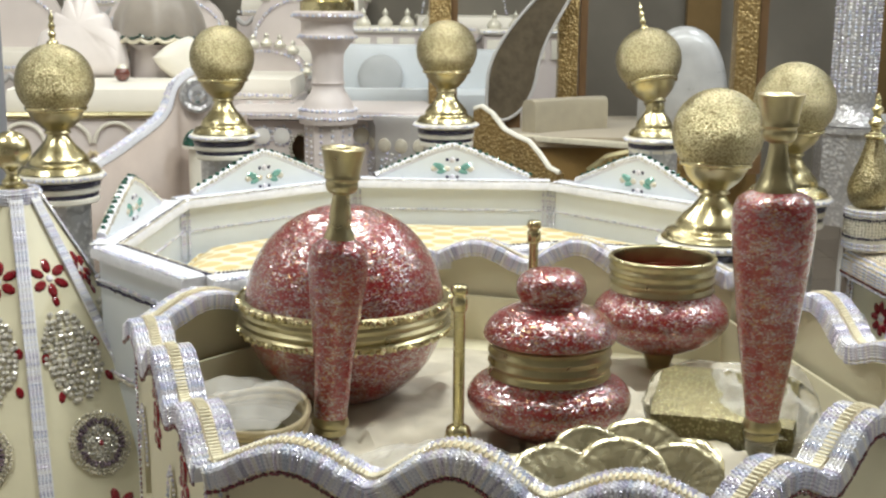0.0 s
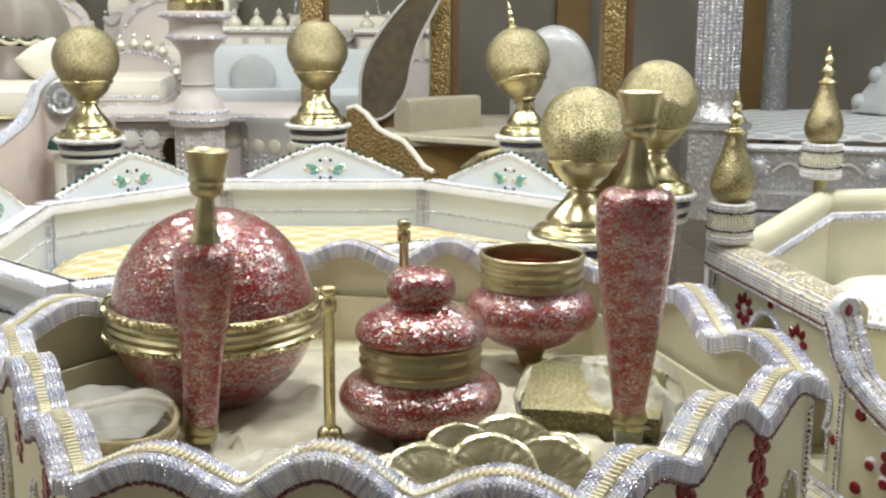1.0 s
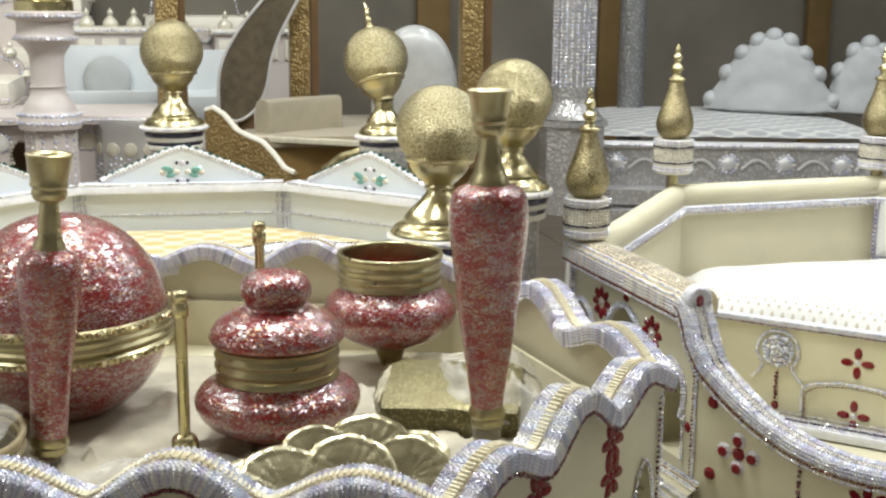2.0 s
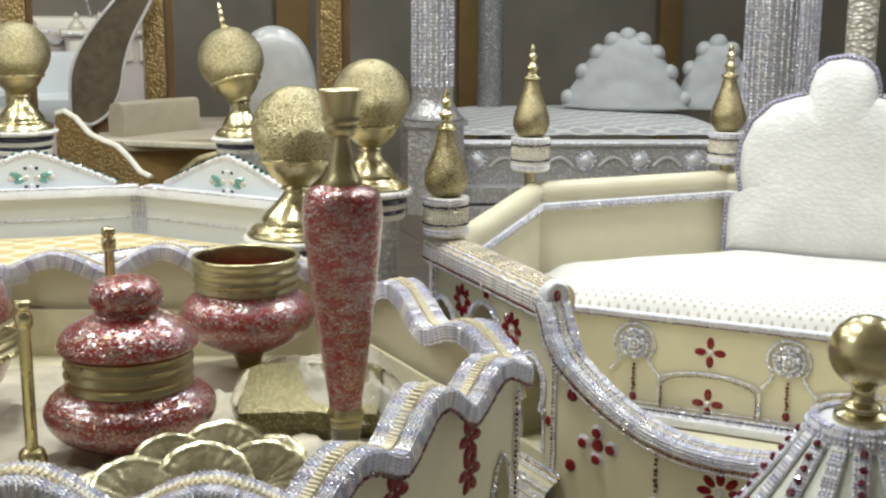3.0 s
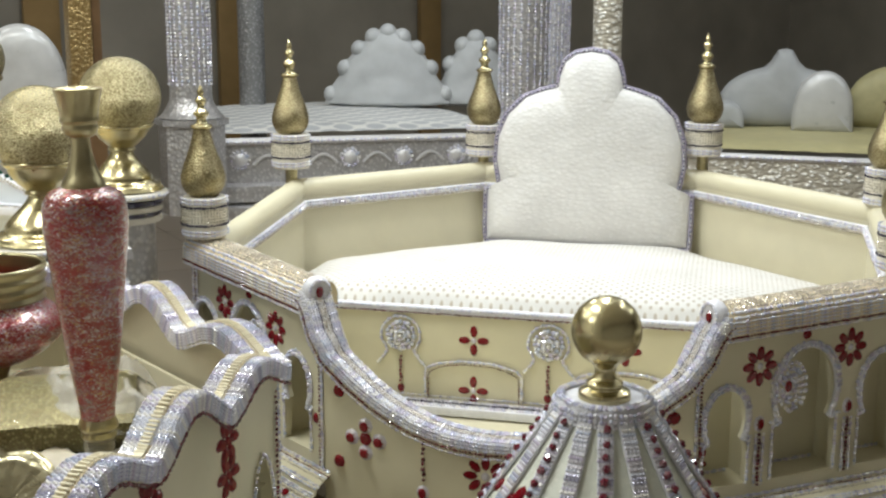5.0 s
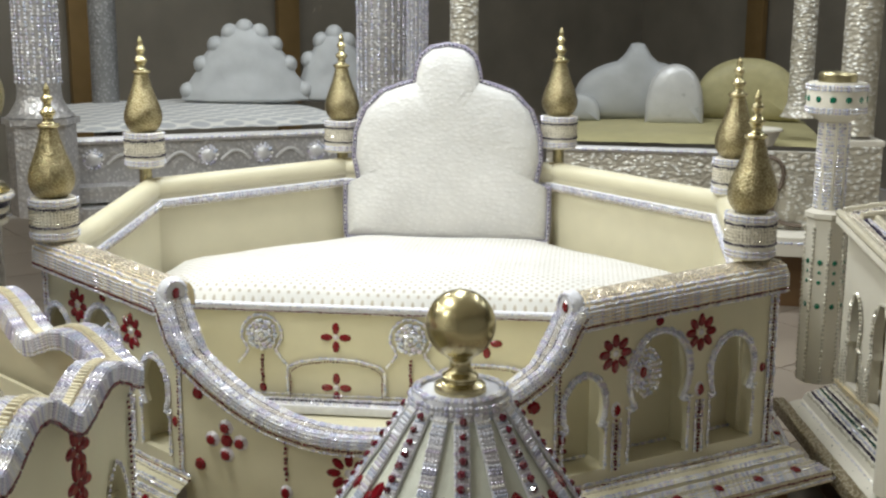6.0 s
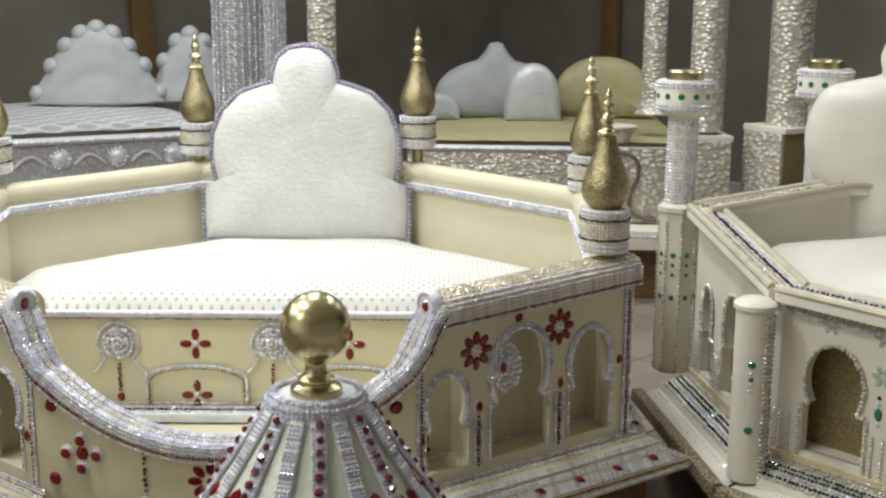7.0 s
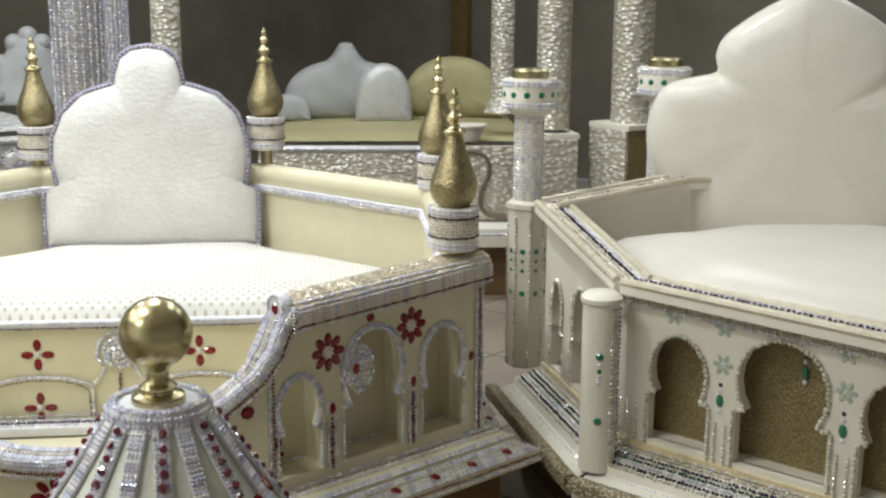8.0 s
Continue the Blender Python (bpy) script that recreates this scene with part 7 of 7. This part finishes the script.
part("front", box((0.17, 0.03, 0.66), pose(-0.755, 4.07, 0.42), 0.006), ROSE_BROWN, arm_t, "rosy brown front with arcs")
for x, z, r in ((-0.755, 0.62, 0.06),):
    pts = [Vector((x + r * math.cos(math.pi * i / 14), 4.048, z + r * math.sin(math.pi * i / 14))) for i in range(15)]
    part("arc", sweep(pts, ring(0.008, 6), up=Vector((0, -1, 0))), PALE, arm_t)
mb = look((-0.83, 4.03, 0.825), (0.0, 0.0, 0.95))
part("boss", lathe(smooth_profile([(0.05, 0), (0.058, 0.006), (0.06, 0.014), (0.05, 0.02), (0.042, 0.014), (0.03, 0.01)], 3), 30, mb @ pose(0, 0, 0, 180, 0, 0)), SILVER_BAND, arm_t, "silver ring of the boss")
part("crystal", lathe(smooth_profile([(0.036, 0.006), (0.032, 0.018), (0.018, 0.028), (0, 0.03)], 2), 10, mb @ pose(0, 0, 0, 180, 0, 0)), CRYSTAL, arm_t, "round cut crystal boss", False)
part("boss_post", box((0.09, 0.06, 0.85), pose(-0.83, 4.1, 0.425), 0.01), ROSE, arm_t)
knob = thing("beaded_dome", pose(-0.815, 3.93, 0.0), "small dome of dark green beads on a pale post", "ornament")
part("post", lathe([(0.03, 0), (0.03, 0.655), (0.05, 0.66), (0.05, 0.668), (0, 0.67)], 20), PALE, knob)
part("dome", lathe([(0.045 * math.cos(radians(a)), 0.668 + 0.05 * math.sin(radians(a))) for a in range(0, 91, 9)], 24), STONE_GREEN, knob)
stones("beads", [((0.045 * math.cos(e) * math.cos(2.4 * i), 0.045 * math.cos(e) * math.sin(2.4 * i), 0.668 + 0.05 * math.sin(e)), (math.cos(e) * math.cos(2.4 * i), math.cos(e) * math.sin(2.4 * i), math.sin(e))) for i in range(150) for e in [math.asin((i + 0.5) / 150)]], 0.0062, STONE_GREEN, knob, 0.5)
cushion(scallop(0.36, 0.36, 7, 0.832), pose(-1.42, 4.66, 0.0, -8, 0, 8), 0.14, ROSE_SATIN, "white and rose satin cushion with a lobed edge")
cushion([(0.12 * math.cos(a) * (abs(math.cos(a)) + abs(math.sin(a))) ** -0.6 * 1.15, 0.915 + 0.085 * math.sin(a) * (abs(math.cos(a)) + abs(math.sin(a))) ** -0.6 * 1.15) for a in [2 * math.pi * k / 32 for k in range(32)]], pose(-1.06, 4.60, 0.0, -10, 4, 6), 0.12, CREAM, "square cream quilted cushion leaning back")
ball = thing("trinket", pose(-1.205, 4.50, 0.834), "small round brown glass trinket with a pale top", "trinket")
part("ball", lathe([(0.03 * math.cos(radians(a)), 0.03 + 0.03 * math.sin(radians(a))) for a in range(-90, 46, 9)], 20), BROWN_GLASS, ball)
part("top", lathe([(0.022, 0.05), (0.018, 0.058), (0.008, 0.064), (0, 0.065)], 16), PEARL, ball)
# a canopy; the pedestal below is added to carry it
stool = thing("draped_canopy", pose(-1.16, 4.93, 0), "grey-brown satin canopy with a beaded fringe on an added pedestal", "stool")
part("pedestal", lathe([(0.12, 0), (0.12, 0.94), (0.15, 0.96), (0, 0.965)], 20), ROSE, stool)
folds = bmesh.new()
rings_ = []
for z, r in ((0.985, 0.185), (1.03, 0.183), (1.08, 0.172), (1.13, 0.145), (1.165, 0.1), (1.185, 0.045)):
    rings_.append([folds.verts.new((r * (1 + 0.05 * math.cos(9 * a) * (1.185 - z) / 0.2) * math.cos(a), r * (1 + 0.05 * math.cos(9 * a) * (1.185 - z) / 0.2) * math.sin(a), z)) for a in [2 * math.pi * k / 72 for k in range(72)]])
for a, b in zip(rings_, rings_[1:]):
    for k in range(72):
        folds.faces.new((a[k], a[(k + 1) % 72], b[(k + 1) % 72], b[k]))
folds.faces.new(rings_[-1])
part("drape", folds, GREY_BROWN, stool, "grey-brown satin drape")
hem = [Vector((0.19 * math.cos(a), 0.19 * math.sin(a), 0.982 - 0.012 * abs(math.sin(9 * a)))) for a in [2 * math.pi * k / 108 for k in range(108)]]
part("hem", sweep(hem, ring(0.009, 6), closed=True), CHAMPAGNE, stool, "scalloped champagne hem")
stones("fringe", [(p + Vector((0, 0, 0.016)), (p.x, p.y, 0)) for p in hem], 0.0065, STONE_GREEN, stool, 0.4)


def crown_shelf(x, y, z, w, label):
    """A white tiered rack with a row of small crown-like knobs."""
    t = thing("tiered_rack", pose(x, y, 0), label, "rack", "white tiered racks")
    part("body", box((w, 0.3, z), pose(0, 0.15, z / 2), 0.01), ROSE, t)
    part("top", box((w + 0.04, 0.34, 0.025), pose(0, 0.15, z), 0.006), PALE, t)
    n = max(2, int(w / 0.1))
    for k in range(n):
        xx = -w / 2 + w * (k + 0.5) / n
        part("knob", lathe(smooth_profile([(0.03, z + 0.012), (0.034, z + 0.03), (0.02, z + 0.05), (0.01, z + 0.06), (0.014, z + 0.075), (0.004, z + 0.09), (0, z + 0.1)], 3), 16, pose(xx, 0.06, 0)), PEARL, t)
        part("pane", box((w / n * 0.7, 0.01, 0.09), pose(xx, -0.006, z - 0.08), 0.003), PALE, t)
    stones("beading", row([(-w / 2 - 0.02, -0.022, z), (w / 2 + 0.02, -0.022, z)], 0.015, 0, 0, (0, 1), up=Vector((0, -1, 0.3))), 0.007, STONE, t, 0.4)
    return t


crown_shelf(-0.17, 5.45, 1.01, 0.5, "white tiered rack with small pearl crowns")
crown_shelf(0.38, 5.6, 1.0, 0.4, "white tiered rack with small pearl crowns")
sofa = thing("white_sofa", pose(-0.28, 4.98, 0), "white low sofa with a grey oval cushion", "sofa")
part("base", box((0.42, 0.5, 0.6), pose(0.02, 0.25, 0.3), 0.02), ROSE, sofa)
part("seat", box((0.44, 0.5, 0.1), pose(0.02, 0.25, 0.65), 0.03), WHITE_VINYL, sofa)
part("front_roll", box((0.44, 0.06, 0.11), pose(0.02, -0.01, 0.73), 0.025), WHITE_VINYL, sofa)
part("back", box((0.44, 0.1, 0.3), pose(0.02, 0.36, 0.80), 0.04), WHITE_VINYL, sofa)
part("oval", lathe([(0.1 * math.cos(radians(a)), 0.02 * math.sin(radians(a))) for a in range(-90, 91, 15)], 24, pose(0.0, 0.28, 0.81, 80, 0, 0)), GREY_SATIN, sofa, "grey oval cushion")
pillow = thing("white_sofa", pose(0.12, 5.0, 0), "white vinyl seat block beside the leaning panel", "sofa")
part("base", box((0.3, 0.4, 0.66), pose(0, 0.2, 0.33), 0.02), ROSE, pillow)
part("seat", box((0.32, 0.42, 0.1), pose(0, 0.2, 0.71), 0.03), WHITE_VINYL, pillow)
part("back", box((0.32, 0.1, 0.2), pose(0, 0.36, 0.83), 0.04), WHITE_VINYL, pillow)

# leaning grey leaf-shaped panel
leaf = thing("leaning_panel", pose(0.26, 4.52, 0), "grey silver leaf-shaped panel leaning among the seats", "panel")
lo = [(-0.10, 0.74), (-0.04, 0.70), (0.03, 0.74), (0.075, 0.82), (0.095, 0.92), (0.13, 1.02), (0.22, 1.2), (0.15, 1.22), (0.03, 1.10), (-0.05, 0.99), (-0.09, 0.9), (-0.10, 0.82)]
lo = [(p.x, p.y) for p in smooth_profile(lo + lo[:1], 3)][:-1]
part("board", plate(lo, (), 0.03, pose(0, 0, 0)), material("tarnished_silver", (0.15, 0.12, 0.08), 0.4, 0.4, vary=0.45, scale=30, bump=0.4, bump_scale=60), leaf)
part("edge", sweep([Vector((u, -0.003, z)) for u, z in lo], ring(0.006, 6), up=Vector((0, -1, 0)), closed=True), SILVER_PLAIN, leaf)
part("stay", box((0.06, 0.03, 0.75), pose(0.0, 0.04, 0.375), 0.004), WOOD_AND_SHADE, leaf)


def far_seat(x, y, turn, w, z, label, cushion_h=0.3):
    t = thing("rose_seat", pose(x, y, 0, 0, 0, turn), label, "seat", "rose white seats at the back")
    part("base", box((w, 0.5, z - 0.02), pose(0, 0.25, (z - 0.02) / 2), 0.02), ROSE, t)
    part("mattress", box((w * 0.96, 0.48, 0.09), pose(0, 0.25, z + 0.02), 0.035), CREAM, t)
    outline = [(w * 0.5 * (1 - abs(k / 10 - 1) ** 2.2 * 0.0) * (1 - k / 10), z + 0.05 + cushion_h * (1 - (1 - k / 10) ** 2) ** 0.5) for k in range(0, 21)]
    part("backrest", plate([(w * 0.48, z)] + outline + [(-w * 0.48, z)], (), 0.06, pose(0, 0.46, 0)), ROSE, t)
    mf = pose(-w / 2, -0.012, 0)
    arches = [horseshoe(w * f, z - 0.3, z - 0.2, z - 0.1, 0.045) for f in (0.2, 0.5, 0.8)]
    part("arcade", plate([(0, 0), (w, 0), (w, z - 0.02), (0, z - 0.02)], arches, 0.01, mf), ROSE, t, "front panel with small arches")
    part("arcade_back", box((w * 0.9, 0.004, 0.3), pose(0, 0.0, z - 0.2), 0), GOLD_CLOTH, t)
    for h in arches:
        stones("beading", outline_stones(h[2:], 0.016, mf), 0.0075, PEARL, t, 0.3)
    for k in range(7):
        f = k / 6
        zz = z + 0.05 + cushion_h * (1 - (1 - 2 * f if f < 0.5 else 2 * f - 1) ** 2) ** 0.5
        part("knob", lathe(smooth_profile([(0.022, 0), (0.026, 0.014), (0.014, 0.03), (0.008, 0.036), (0.011, 0.046), (0, 0.06)], 2), 12, pose(w * (f - 0.5) * 0.98, 0.47, zz - 0.004)), PEARL, t)
    swag = [Vector((w * (k / 40 - 0.5) * 0.9, 0.452, z + 0.06 + cushion_h * 0.72 * (1 - (2 * k / 40 - 1) ** 2) ** 0.5)) for k in range(41)]
    stones("beading", row(swag, 0.017, 0, 0, (0, 1), up=Vector((0, -1, 0))), 0.008, STONE, t, 0.4)
    n = max(3, int(w / 0.075))
    pts = []
    for k in range(n * 8 + 1):
        pts.append(Vector((-w / 2 + w * k / (n * 8), -0.012, z - 0.03 - 0.028 * abs(math.sin(math.pi * k / 8)))))
    part("scallop_edge", sweep(pts, ring(0.011, 6), up=Vector((0, -1, 0))), SILVER_PLAIN, t, "scalloped silver edge")
    stones("beading", row([(-w / 2, -0.01, z), (w / 2, -0.01, z)], 0.016, 0, 0, (0, 1), up=Vector((0, -1, 0.3))), 0.0075, STONE, t, 0.4)
    return t


far_seat(-1.22, 5.06, 6, 0.55, 0.94, "rose white seat with a scalloped silver edge", 0.2)
far_seat(-0.72, 5.3, -4, 0.5, 0.86, "rose white seat with an arched back", 0.3)
far_seat(-1.85, 4.9, 14, 0.6, 0.86, "cream seat with an arched back", 0.36)
far_seat(-0.75, 4.62, 0, 0.34, 0.78, "low rose white seat with a beaded edge", 0.12)
far_seat(-1.5, 5.75, 0, 0.6, 1.12, "tall rose white seat with an arched back", 0.3)
far_seat(-0.7, 5.85, 0, 0.6, 1.08, "tall rose white seat with an arched back", 0.3)
far_seat(0.1, 5.95, 0, 0.5, 1.0, "tall rose white seat with an arched back", 0.3)

post = part("grey_post", box((0.12, 0.12, CEILING), pose(-1.125, 2.85, CEILING / 2), 0.006), material("grey_paint", (0.22, 0.23, 0.26), 0.4, vary=0.06, scale=8))
tagged(post, "plain grey painted square post of the hall", "post", kind="structure")

# ---- trim on the back wall ----
for x, y, w in ((0.55, 6.36, 0.16), (1.35, 6.36, 0.18), (2.35, 6.36, 0.14), (3.6, 6.36, 0.14)):
    tagged(part("wall_trim", box((w, 0.05, CEILING - 0.1), pose(x, y, (CEILING - 0.1) / 2), 0.01), BRONZE), "upright bronze trim on the back wall", "trim", kind="structure")
tagged(part("wall_trim", box((0.05, 0.14, CEILING - 0.1), pose(6.56, 5.3, (CEILING - 0.1) / 2), 0.01), BRONZE), "upright bronze trim on the side wall", "trim", kind="structure")
